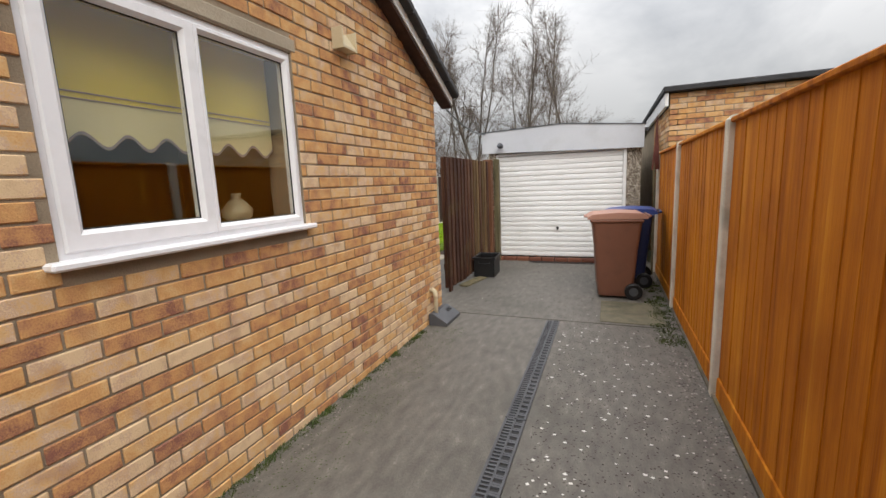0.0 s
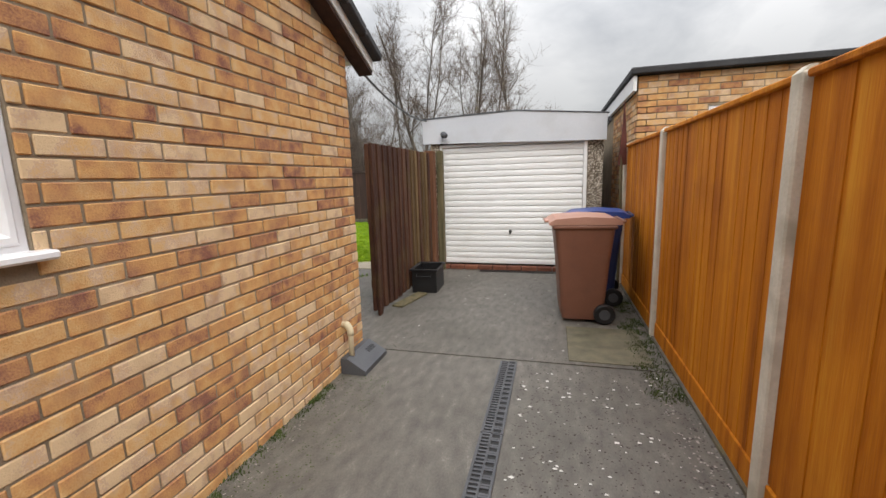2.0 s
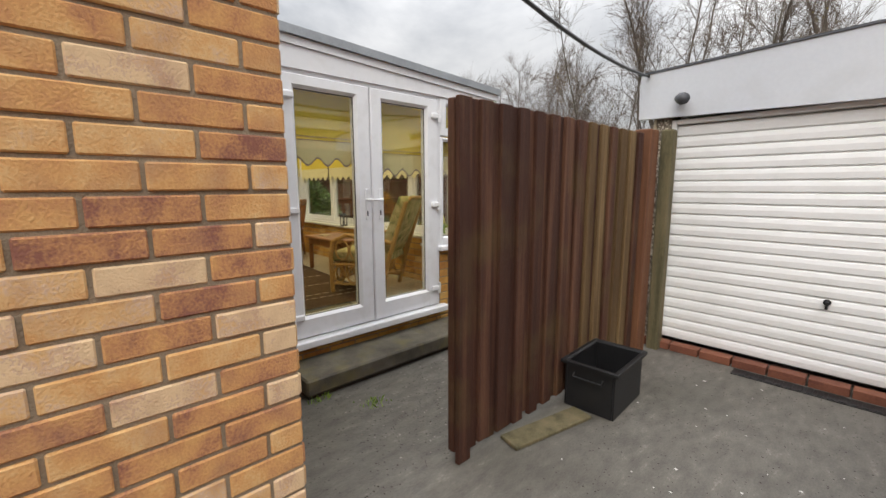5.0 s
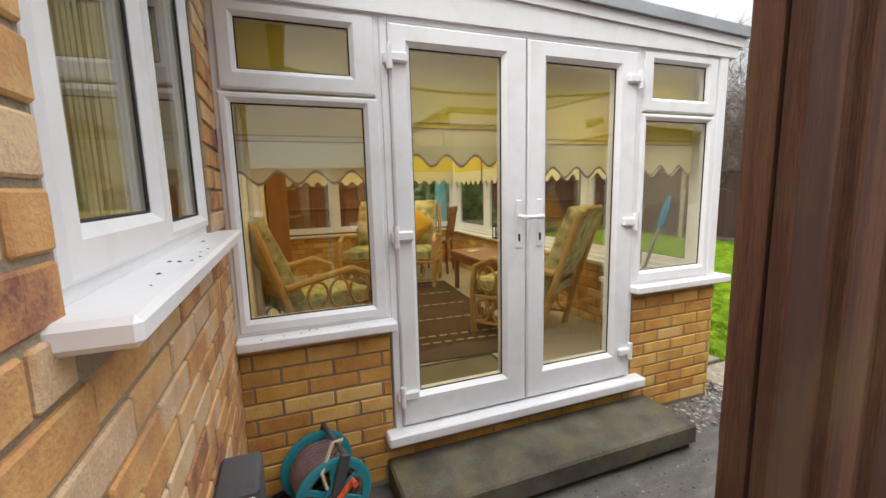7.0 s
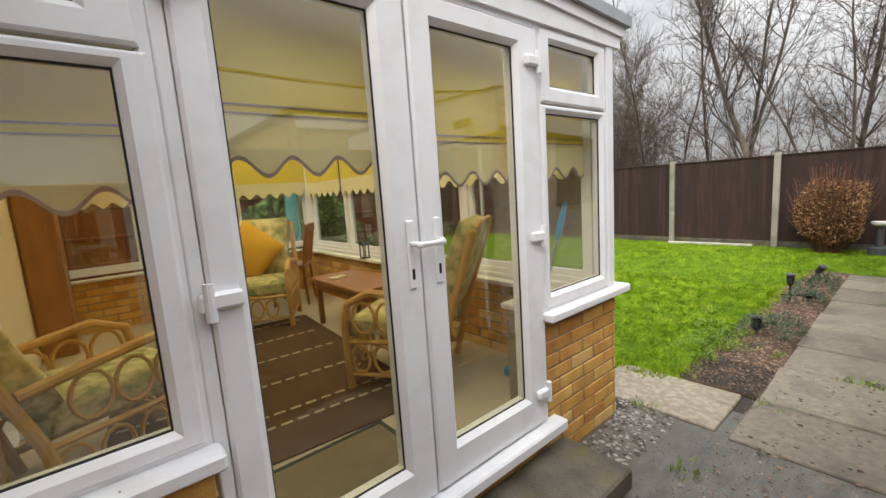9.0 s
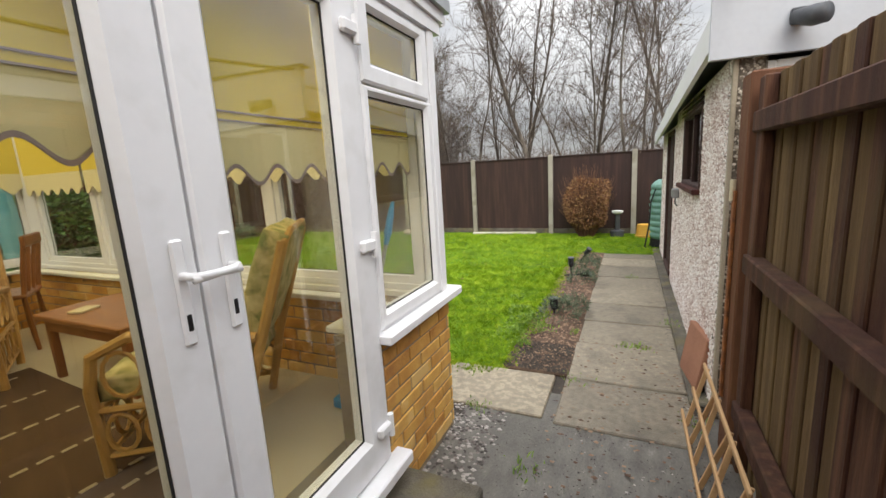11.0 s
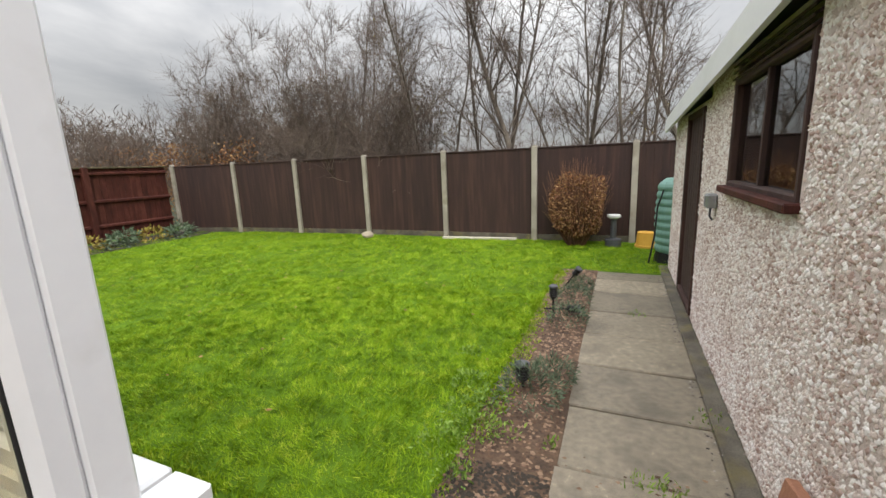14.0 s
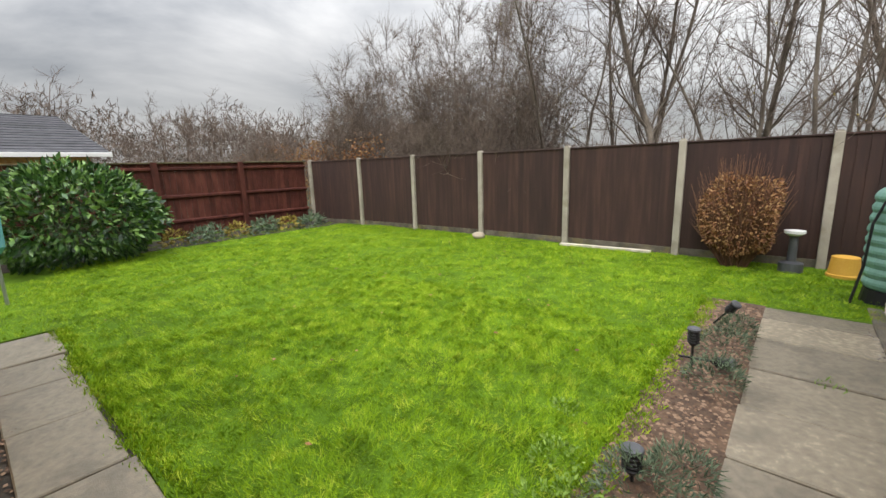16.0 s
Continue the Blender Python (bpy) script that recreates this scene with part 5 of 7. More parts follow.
def wheelie_bin(at, turn, body_m, lid_m, label):
    b = thing("wheelie_bin", label, "wheelie bin", at, turn, "wheelie bins")
    bm = bmesh.new()
    secs = [(0.03, 0.19, 0.225), (0.10, 0.205, 0.235), (0.60, 0.24, 0.262), (0.93, 0.275, 0.285), (0.97, 0.275, 0.285)]
    rings_ = []
    for z, hx, hy in secs:
        r = 0.045
        pts = []
        for sx, sy, a0 in ((1, 1, 0), (-1, 1, 90), (-1, -1, 180), (1, -1, 270)):
            for k in range(4):
                a = radians(a0 + k * 30)
                pts.append(bm.verts.new((sx * (hx - r) + r * math.cos(a), sy * (hy - r) + r * math.sin(a), z)))
        rings_.append(pts)
    for A, B in zip(rings_, rings_[1:]):
        for k in range(16):
            bm.faces.new((A[k], A[(k + 1) % 16], B[(k + 1) % 16], B[k]))
    bm.faces.new(rings_[0][::-1])
    bm.faces.new(rings_[-1])
    part("body", bm, body_m, b)
    bm = bmesh.new()
    box(bm, -0.30, 0.29, -0.305, 0.305, 0.935, 0.975, 0.012)
    part("rim", bm, body_m, b)
    bm = bmesh.new()
    prism(bm, [(-0.33, 0.977), (-0.33, 1.00), (-0.27, 1.035), (0.0, 1.055), (0.27, 1.04), (0.33, 1.01), (0.33, 0.977)], 1, -0.30, 0.30)
    box(bm, -0.37, -0.32, -0.12, 0.12, 0.985, 1.01, 0.008)
    part("lid", bm, lid_m, b)
    bm = bmesh.new()
    tube(bm, [(0.34, -0.22, 0.99), (0.37, -0.2, 1.0), (0.37, 0.2, 1.0), (0.34, 0.22, 0.99)], 0.014, 8)
    part("handle", bm, body_m, b)
    for sy in (-1, 1):
        bm = bmesh.new()
        prof = [(0.03, -0.022), (0.085, -0.026), (0.10, -0.018), (0.10, 0.018), (0.085, 0.026), (0.03, 0.022)]
        lathe(bm, prof, 20)
        bm.transform(pose(0.20, sy * 0.265, 0.10, 90, 0, 0))
        w_ = part("wheel", bm, BLACK, b, smooth=False)
        bm = bmesh.new()
        lathe(bm, [(0.05, -0.028), (0.052, 0.028)], 14)
        bm.transform(pose(0.20, sy * 0.265, 0.10, 90, 0, 0))
        part("hub", bm, GREYP, w_)
    bm = bmesh.new()
    tube(bm, [(0.20, -0.27, 0.10), (0.20, 0.27, 0.10)], 0.012, 8)
    part("axle", bm, BLACK, b)
    return b


wheelie_bin((1.84, 5.88, 0.0), 4, BIN_BROWN, BIN_LID, "brown plastic wheelie bin with faded pinkish lid")
wheelie_bin((2.03, 6.52, 0.0), -3, BIN_BLUE, LID_BLUE, "dark blue wheelie bin behind the brown one")

crate = thing("crate", "empty black plastic recycling crate beside the gate", "crate", (-0.038, 6.665, 0), 3)
crate.scale = (0.92, 0.92, 0.92)
t = 0.008
for nm, args in (("base", (-0.16, 0.16, -0.24, 0.24, 0.0, 0.012)), ("side", (-0.175, -0.163, -0.25, 0.25, 0.0, 0.33)), ("side", (0.163, 0.175, -0.25, 0.25, 0.0, 0.33)), ("end", (-0.163, 0.163, -0.25, -0.238, 0.0, 0.33)), ("end", (-0.163, 0.163, 0.238, 0.25, 0.0, 0.33))):
    bm = bmesh.new()
    box(bm, *args, 0.004)
    part(nm, bm, BLACK, crate)
bm = bmesh.new()
ring(bm, Matrix.Identity(4), (-0.20, 0.20, -0.275, 0.275), (-0.165, 0.165, -0.24, 0.24), 0.315, 0.34, 0.004)
part("rim", bm, BLACK, crate)
bm = bmesh.new()
tube(bm, [(-0.1, -0.27, 0.27), (-0.1, -0.285, 0.24), (0.1, -0.285, 0.24), (0.1, -0.27, 0.27)], 0.008, 6)
part("handle", bm, BLACK, crate)
plank = thing("plank", "short flat offcut of timber lying by the gate", "plank", (-0.10, 6.10, 0), -12)
bm = bmesh.new()
box(bm, -0.07, 0.07, -0.30, 0.30, 0.0, 0.022, 0.004)
part("board", bm, OLD_POST, plank)
pole = thing("timber_pole", "brown weathered pole leaning by the fence", "pole", (2.38, 7.1, 0))
bm = bmesh.new()
tube(bm, [(0, 0, 0), (0.0, 0.02, 1.0), (-0.02, 0.05, 1.75)], 0.018, 7)
part("shaft", bm, OLD_POST, pole)
bm = bmesh.new()
prism(bm, [(-0.05, 1.55), (0.05, 1.55), (0.035, 1.9), (0.0, 2.32), (-0.02, 1.9)], 1, 0.03, 0.06)
part("tip", bm, FENCE_R, pole)
cable = thing("overhead_cable", "dark cable slung from the house to the garage", "cable", (-0.05, 4.75, 2.44))
bm = bmesh.new()
tube(bm, [(-0.33 * i / 12, 3.2 * i / 12, -0.10 * i / 12 - 0.45 * (i / 12) * (1 - i / 12)) for i in range(13)], 0.012, 5)
part("wire", bm, BLACK, cable)

# ---- hose reel ----
reel = thing("hose_reel", "teal and grey hose reel cart wound with faded hose", "hose reel", (-1.585, 4.895, 0.0), 12)
reel.scale = (0.76, 0.76, 0.76)
bm = bmesh.new()
for k in range(9):
    for lay in range(2):
        r = 0.135 + lay * 0.026
        x = -0.12 + k * 0.028
        tube(bm, [(x, r * math.cos(2 * math.pi * j / 18), 0.29 + r * math.sin(2 * math.pi * j / 18)) for j in range(18)], 0.013, 6, closed=True)
tagged(part("hose", bm, HOSE, reel, "faded maroon hose coils"), kind="stuff")
for sx in (-0.16, 0.15):
    bm = bmesh.new()
    lathe(bm, [(0.20, -0.010), (0.215, -0.006), (0.215, 0.006), (0.20, 0.010), (0.165, 0.008), (0.165, -0.008), (0.20, -0.010)], 30, cap=False)
    for j in range(6):
        a = j * math.pi / 3
        obox(bm, (0.03 * math.cos(a), 0.03 * math.sin(a), 0), (0.18 * math.cos(a), 0.18 * math.sin(a), 0), 0.035, 0.012, 0.003)
    lathe(bm, [(0.06, -0.014), (0.06, 0.014)], 18)
    bm.transform(pose(sx, 0, 0.29, 0, 90, 0))
    part("drum_disc", bm, TEAL, reel)
    bm = bmesh.new()
    q = sx * 1.2
    tube(bm, [(q, -0.21, 0.06), (q, -0.02, 0.29), (q, 0.06, 0.52)], 0.014, 8)
    tube(bm, [(q, -0.01, 0.29), (q, 0.19, 0.0)], 0.012, 8)
    if sx > 0:
        obox(bm, (q, -0.20, 0.075), (q, 0.0, 0.30), 0.075, 0.030, 0.008, (1, 0, 0))
        obox(bm, (q, -0.01, 0.27), (q, 0.07, 0.53), 0.060, 0.028, 0.008, (1, 0, 0))
    part("side_frame", bm, GREYP, reel)
    bm = bmesh.new()
    lathe(bm, [(0.075, -0.018), (0.085, 0.0), (0.075, 0.018)], 20)
    bm.transform(pose(q * 1.12, -0.21, 0.085, 0, 90, 0))
    wh = part("wheel", bm, BLACK, reel)
    bm = bmesh.new()
    lathe(bm, [(0.052, -0.024), (0.052, 0.024)], 18)
    bm.transform(pose(q * 1.13, -0.21, 0.085, 0, 90, 0))
    part("hub", bm, ORANGE, wh, "orange wheel hub")
bm = bmesh.new()
tube(bm, [(0.18, 0, 0.29), (0.205, 0.0, 0.29), (0.205, 0.05, 0.34), (0.205, 0.09, 0.38), (0.25, 0.09, 0.38)], 0.017, 8)
part("crank", bm, ORANGE, reel, "orange winding crank")
bm = bmesh.new()
tube(bm, [(-0.19, 0.06, 0.52), (0.18, 0.06, 0.52)], 0.014, 8)
part("push_bar", bm, GREYP, reel)
bm = bmesh.new()
tube(bm, [(0.05, 0.05, 0.46), (0.09, 0.08, 0.56), (0.12, 0.02, 0.58), (0.16, -0.06, 0.45), (0.17, -0.04, 0.36)], 0.010, 6)
part("hose_end", bm, CREAM, reel)
dbox = thing("downpipe_hopper", "grey plastic hopper on the rear wall", "drain box", (-1.03, 4.59, 0.54))
bm = bmesh.new()
box(bm, -0.09, 0.09, 0.0, 0.11, 0.0, 0.17, 0.01)
part("box", bm, GREYP, dbox)
bm = bmesh.new()
box(bm, 0.088, 0.094, 0.02, 0.10, 0.03, 0.15, 0.002)
part("label", bm, WHITE_P, dbox)
bm = bmesh.new()
tube(bm, [(0, 0.05, 0.0), (0, 0.05, -0.54)], 0.034, 12)
part("downpipe", bm, GREYP, dbox)

# ---- beside the garage ----
pav = thing("leaning_paver", "square terracotta paver leaning on the garage wall", "paver", (-0.385, 8.42, 0.02), 0)
bm = bmesh.new()
box(bm, -0.022, 0.022, -0.19, 0.19, 0.0, 0.36, 0.006)
bm.transform(pose(0, 0, 0, 0, 9, 8))
part("slab", bm, TERRA, pav)
lat = thing("trellis", "pale timber trellis leaning low against the gate", "trellis", (-0.42, 7.45, 0.0))
for x, z in ((-0.055, 0.016), (-0.005, 0.17), (0.045, 0.325)):
    bm = bmesh.new()
    obox(bm, (x, -0.52, z), (x, 0.52, z + 0.012), 0.014, 0.028, 0.003)
    part("lath", bm, PINE, lat)
for i in range(6):
    y = -0.46 + i * 0.17
    slant = 0.09 if i % 2 else -0.02
    bm = bmesh.new()
    obox(bm, (-0.047, y, 0.01), (0.055, y + slant, 0.335), 0.024, 0.012, 0.002, (0, 1, 0))
    part("cross_lath", bm, PINE, lat)
butt = thing("water_butt", "ribbed green plastic water butt with a hose", "water butt", (-0.16, 13.58, 0.0))
bm = bmesh.new()
prof = [(0.26, 0.14)]
for i in range(9):
    z = 0.16 + i * 0.105
    prof += [(0.285 + 0.02 * math.sin(math.pi * i / 8), z), (0.30 + 0.02 * math.sin(math.pi * i / 8), z + 0.035), (0.30 + 0.02 * math.sin(math.pi * i / 8), z + 0.06), (0.285 + 0.02 * math.sin(math.pi * i / 8), z + 0.095)]
prof += [(0.26, 1.12), (0.20, 1.17)]
lathe(bm, prof, 28)
part("barrel", bm, BUTT, butt)
bm = bmesh.new()
lathe(bm, [(0.30, 0.0), (0.28, 0.14)], 24)
part("stand", bm, BLACK, butt, "black plastic stand")
bm = bmesh.new()
tube(bm, [(-0.2, -0.15, 1.12), (-0.30, -0.2, 0.8), (-0.32, -0.25, 0.4), (-0.38, -0.3, 0.02)], 0.012, 6)
part("hose", bm, BLACK, butt)
pot = thing("plant_pot", "upturned orange-yellow plastic pot on the grass", "plant pot", (-0.52, 14.55, 0.0))
bm = bmesh.new()
lathe(bm, [(0.165, 0.0), (0.165, 0.04), (0.152, 0.045), (0.13, 0.25), (0.115, 0.255)], 26)
part("shell", bm, YELLOWP, pot, smooth=False)
bath = thing("bird_bath", "small dark pedestal bird table with a white dish", "bird bath", (-1.02, 14.55, 0.0))
bm = bmesh.new()
lathe(bm, [(0.13, 0.0), (0.13, 0.12), (0.05, 0.14), (0.045, 0.45), (0.06, 0.47)], 20)
part("pedestal", bm, GREYP, bath)
bm = bmesh.new()
lathe(bm, [(0.06, 0.47), (0.11, 0.50), (0.11, 0.535), (0.10, 0.535)], 20)
part("dish", bm, WHITE_P, bath, "white dish")
for x, y, ln, an in ((-3.5, 14.78, 1.5, 4),):
    pk = thing("plank", "pale weathered board lying at the fence foot", "plank", (x, y, 0.0), an)
    bm = bmesh.new()
    box(bm, -ln / 2, ln / 2, -0.05, 0.05, 0.0, 0.04, 0.005)
    part("board", bm, CONC_POST, pk)
stone = thing("stone", "rounded pale stone at the fence foot", "stone", (-5.95, 14.55, 0.0))
bm = bmesh.new()
bmesh.ops.create_icosphere(bm, subdivisions=2, radius=0.13)
for v in bm.verts:
    v.co *= 1 + 0.2 * noise.noise(v.co * 9)
    v.co.z = v.co.z * 0.6 + 0.06
part("rock", bm, LINTEL, stone)


def solar_light(at, turn, tilt, fat, label):
    s = thing("solar_light", label, "garden light", at, turn, "solar stake lights")
    R = pose(0, 0, 0, tilt, 0, 0)
    bm = bmesh.new()
    tube(bm, [(0, 0, -0.03), (0, 0, 0.20)], 0.009, 6)
    bm.transform(R)
    part("stake", bm, BLACK, s)
    bm = bmesh.new()
    lathe(bm, [(0.018, 0.19), (0.03 * fat, 0.21), (0.036 * fat, 0.30), (0.03 * fat, 0.305)], 12)
    for j in range(4):
        lathe(bm, [(0.037 * fat, 0.215 + j * 0.02), (0.040 * fat, 0.22 + j * 0.02), (0.037 * fat, 0.225 + j * 0.02)], 12)
    bm.transform(R)
    part("head", bm, BLACK, s)
    bm = bmesh.new()
    lathe(bm, [(0.042 * fat, 0.305), (0.042 * fat, 0.318), (0.03 * fat, 0.325)], 12)
    bm.transform(R)
    part("cap", bm, GREYP, s)


solar_light((-1.48, 10.89, 0.0), 0, 3, 1.0, "black solar stake light standing in the bed")
solar_light((-1.47, 9.52, -0.14), 40, -4, 1.2, "stout black solar light with louvred sides")
solar_light((-1.55, 10.98, 0.05), 80, 82, 1.0, "black solar light fallen onto the lawn edge")
solar_light((-1.50, 11.95, 0.0), 60, 38, 1.0, "black solar light leaning over")

# ---- conservatory furniture ----


def cane_chair(at, turn, label, width=0.62, mustard=False):
    c = thing("cane_armchair", label, "armchair", at, turn, "cane armchairs")
    w2 = width / 2
    for sx in (-1, 1):
        x = sx * w2
        bm = bmesh.new()
        tube(bm, [(x, -0.32, 0), (x, -0.33, 0.40), (x, -0.30, 0.55), (x, -0.15, 0.62), (x, 0.15, 0.58), (x, 0.34, 0.55)], 0.024, 8)
        part("arm", bm, CANE, c)
        bm = bmesh.new()
        tube(bm, [(x, 0.22, 0), (x, 0.30, 0.35), (x * 0.95, 0.50, 0.96)], 0.024, 8)
        part("back_leg", bm, CANE, c)
        bm = bmesh.new()
        for k in range(3):
            cy = -0.20 + k * 0.16
            tube(bm, [(x, cy + 0.075 * math.cos(a * math.pi / 6), 0.46 + 0.10 * math.sin(a * math.pi / 6)) for a in range(12)], 0.010, 5, closed=True)
        for k in range(4):
            cy = -0.24 + k * 0.15
            tube(bm, [(x, cy + 0.06 * math.cos(a * math.pi / 6), 0.20 + 0.085 * math.sin(a * math.pi / 6)) for a in range(12)], 0.010, 5, closed=True)
        part("side_scroll", bm, CANE, c)
        bm = bmesh.new()
        tube(bm, [(x, -0.32, 0.10), (x, 0.24, 0.10)], 0.013, 6)
        tube(bm, [(x, -0.32, 0.31), (x, 0.28, 0.31)], 0.015, 6)
        part("side_rail", bm, CANE, c)
    bm = bmesh.new()
    tube(bm, [(-w2, -0.32, 0.31), (w2, -0.32, 0.31)], 0.016, 6)
    tube(bm, [(-w2, -0.32, 0.10), (w2, -0.32, 0.10)], 0.013, 6)
    for k in range(int(width / 0.13)):
        cx = -w2 + 0.075 + k * 0.13
        tube(bm, [(cx + 0.055 * math.cos(a * math.pi / 6), -0.32, 0.205 + 0.085 * math.sin(a * math.pi / 6)) for a in range(12)], 0.010, 5, closed=True)
    part("front_rail", bm, CANE, c)
    bm = bmesh.new()
    tube(bm, [(-w2 * 0.95, 0.50, 0.95), (-w2 * 0.6, 0.52, 1.0), (w2 * 0.6, 0.52, 1.0), (w2 * 0.95, 0.50, 0.95)], 0.017, 7)
    part("top_rail", bm, CANE, c)

    def pad(bm, hx, hy, hz):
        bmesh.ops.create_cube(bm, size=2)
        bmesh.ops.subdivide_edges(bm, edges=bm.edges[:], cuts=5, use_grid_fill=True)
        for v in bm.verts:
            f = 1 - 0.35 * max(abs(v.co.x), abs(v.co.y)) ** 3
            v.co = Vector((v.co.x * hx, v.co.y * hy, v.co.z * hz * f + 0.012 * noise.noise(v.co * 2.3)))
    bm = bmesh.new()
    pad(bm, w2 * 0.93, 0.30, 0.075)
    bm.transform(pose(0, -0.02, 0.39))
    part("seat_cushion", bm, CUSHION, c, smooth=True)
    bm = bmesh.new()
    pad(bm, w2 * 0.90, 0.30, 0.08)
    bm.transform(pose(0, 0.36, 0.72, 68, 0, 0))
    part("back_cushion", bm, CUSHION, c, smooth=True)
    return c


cane_chair((-2.72, 6.62, FL), -55, "cane armchair with green leaf-patterned cushions")
cane_chair((-3.05, 4.98, FL), -158, "cane armchair with green patterned cushions by the wall")
cane_chair((-4.95, 6.05, FL), 62, "wide cane sofa with faded cushions", 1.15)
mc = thing("scatter_cushion", "mustard yellow square cushion propped on the sofa", "cushion", (-4.92, 6.22, FL + 0.47), 55)
bm = bmesh.new()
bmesh.ops.create_cube(bm, size=2)
bmesh.ops.subdivide_edges(bm, edges=bm.edges[:], cuts=6, use_grid_fill=True)
for v in bm.verts:
    f = max(0.12, (1 - abs(v.co.x) ** 3) * (1 - abs(v.co.y) ** 3)) ** 0.5
    v.co = Vector((v.co.x * 0.23, v.co.y * 0.23, v.co.z * 0.09 * f))
bm.transform(pose(0, 0.10, 0.24, 70, 40, 0))
part("cover", bm, MUSTARD, mc, smooth=True)
dc = thing("dining_chair", "polished pine dining chair with turned spindles", "chair", (-5.35, 6.80, FL), -35)
bm = bmesh.new()
box(bm, -0.21, 0.21, -0.20, 0.20, 0.43, 0.465, 0.012)
part("seat", bm, CHAIRWOOD, dc)
for x, y in ((-0.17, -0.16), (0.17, -0.16), (-0.16, 0.17), (0.16, 0.17)):
    bm = bmesh.new()
    tube(bm, [(x * 1.15, y * 1.15, 0), (x * 1.05, y * 1.05, 0.22), (x, y, 0.44)], [0.014, 0.02, 0.015], 8)
    part("leg", bm, CHAIRWOOD, dc)
for x in (-0.18, -0.06, 0.06, 0.18):
    bm = bmesh.new()
    tube(bm, [(x, 0.18, 0.46), (x, 0.215, 0.68), (x, 0.25, 0.88)], [0.011, 0.017, 0.011] if abs(x) < 0.1 else [0.017, 0.02, 0.017], 8)
    part("spindle", bm, CHAIRWOOD, dc)
bm = bmesh.new()
box(bm, -0.215, 0.215, 0.235, 0.262, 0.83, 0.92, 0.01)
part("back_rail", bm, CHAIRWOOD, dc)
for y in (-0.18, 0.18):
    bm = bmesh.new()
    tube(bm, [(-0.18, y, 0.2), (0.18, y, 0.2)], 0.01, 6)
    part("stretcher", bm, CHAIRWOOD, dc)
tb = thing("coffee_table", "low reddish wooden table with square legs", "table", (-3.85, 6.85, FL), 0)
bm = bmesh.new()
box(bm, -0.48, 0.48, -0.26, 0.26, 0.42, 0.455, 0.006)
part("tabletop", bm, CHAIRWOOD, tb)
bm = bmesh.new()
ring(bm, Matrix.Identity(4), (-0.44, 0.44, -0.22, 0.22), (-0.42, 0.42, -0.20, 0.20), 0.34, 0.42, 0.003)
part("apron", bm, CHAIRWOOD, tb)
for x in (-0.42, 0.42):
    for y in (-0.2, 0.2):
        bm = bmesh.new()
        box(bm, x - 0.022, x + 0.022, y - 0.022, y + 0.022, 0, 0.42, 0.003)
        part("leg", bm, CHAIRWOOD, tb)
bk = thing("notebook", "small pale notebook on the table", "book", (-4.05, 6.75, FL + 0.455), 20)
bm = bmesh.new()
box(bm, -0.05, 0.05, -0.07, 0.07, 0, 0.015, 0.002)
part("cover", bm, CREAM, bk)
rug = thing("rug", "dark brown rug with rows of cream dashes", "rug", (-3.56, 5.80, FL), -4)
bm = bmesh.new()
box(bm, -1.18, 1.18, -0.80, 0.76, 0, 0.012, 0.004)
part("pile", bm, RUGM, rug)
for i, x in enumerate((-1.05, -0.6, -0.15, 0.3, 0.72, 0.86)):
    bm = bmesh.new()
    for j in range(16):
        box(bm, x, x + 0.022, -0.76 + j * 0.09, -0.70 + j * 0.09, 0.011, 0.0145)
    tagged(part("dash_row", bm, RUG_W, rug), kind="stuff")
dm = thing("doormat", "flat olive doormat inside the doors", "doormat", (-2.10, 5.72, FL), 0)
bm = bmesh.new()
box(bm, -0.22, 0.22, -0.42, 0.36, 0, 0.012, 0.004)
part("pile", bm, MATM, dm)
bm = bmesh.new()
ring(bm, Matrix.Identity(4), (-0.24, 0.24, -0.44, 0.38), (-0.215, 0.215, -0.415, 0.355), 0, 0.015, 0.002)
part("border", bm, RUBBER, dm)
br = thing("broom", "blue-handled broom leaning in the corner window", "broom", (-2.08, 6.98, FL))
bm = bmesh.new()
tube(bm, [(0, 0, 0.05), (0.137, 0.183, 0.86)], 0.011, 8)
part("pole", bm, ALU, br)
bm = bmesh.new()
tube(bm, [(0.137, 0.183, 0.86), (0.147, 0.196, 0.92), (0.160, 0.211, 1.0), (0.172, 0.228, 1.08)], [0.012, 0.021, 0.018, 0.009], 8)
part("grip", bm, BLUEH, br, "blue plastic grip")
bm = bmesh.new()
box(bm, -0.14, 0.14, -0.04, 0.04, 0, 0.06, 0.01)
part("head", bm, BLUEH, br)
cab = thing("cupboard", "tall orange-brown wooden cupboard in the far corner", "cupboard", (-5.55, 4.88, FL))
bm = bmesh.new()
box(bm, -0.30, 0.30, -0.27, -0.03, 0, 1.55, 0.01)
body = part("carcass", bm, CHAIRWOOD, cab)
bm = bmesh.new()
box(bm, 0.30, 0.318, -0.255, -0.045, 0.05, 1.5, 0.005)
part("door", bm, CHAIRWOOD, cab)
lan = thing("lantern", "small black lantern on the window ledge", "lantern", (-4.3, 7.19, 0.85))
bm = bmesh.new()
for x in (-0.035, 0.035):
    for y in (-0.03, 0.03):
        box(bm, x - 0.005, x + 0.005, y - 0.005, y + 0.005, 0, 0.14)
box(bm, -0.045, 0.045, -0.04, 0.04, 0, 0.012, 0.003)
prism(bm, [(-0.045, 0.14), (0.045, 0.14), (0.0, 0.18)], 1, -0.04, 0.04)
part("frame", bm, BLACK, lan)

bt = thing("detergent_bottle", "large yellow detergent bottle with a green label on the ledge", "bottle", (-1.905, 6.86, 0.85), -20)
bt.scale = (1.15, 1.2, 1.22)


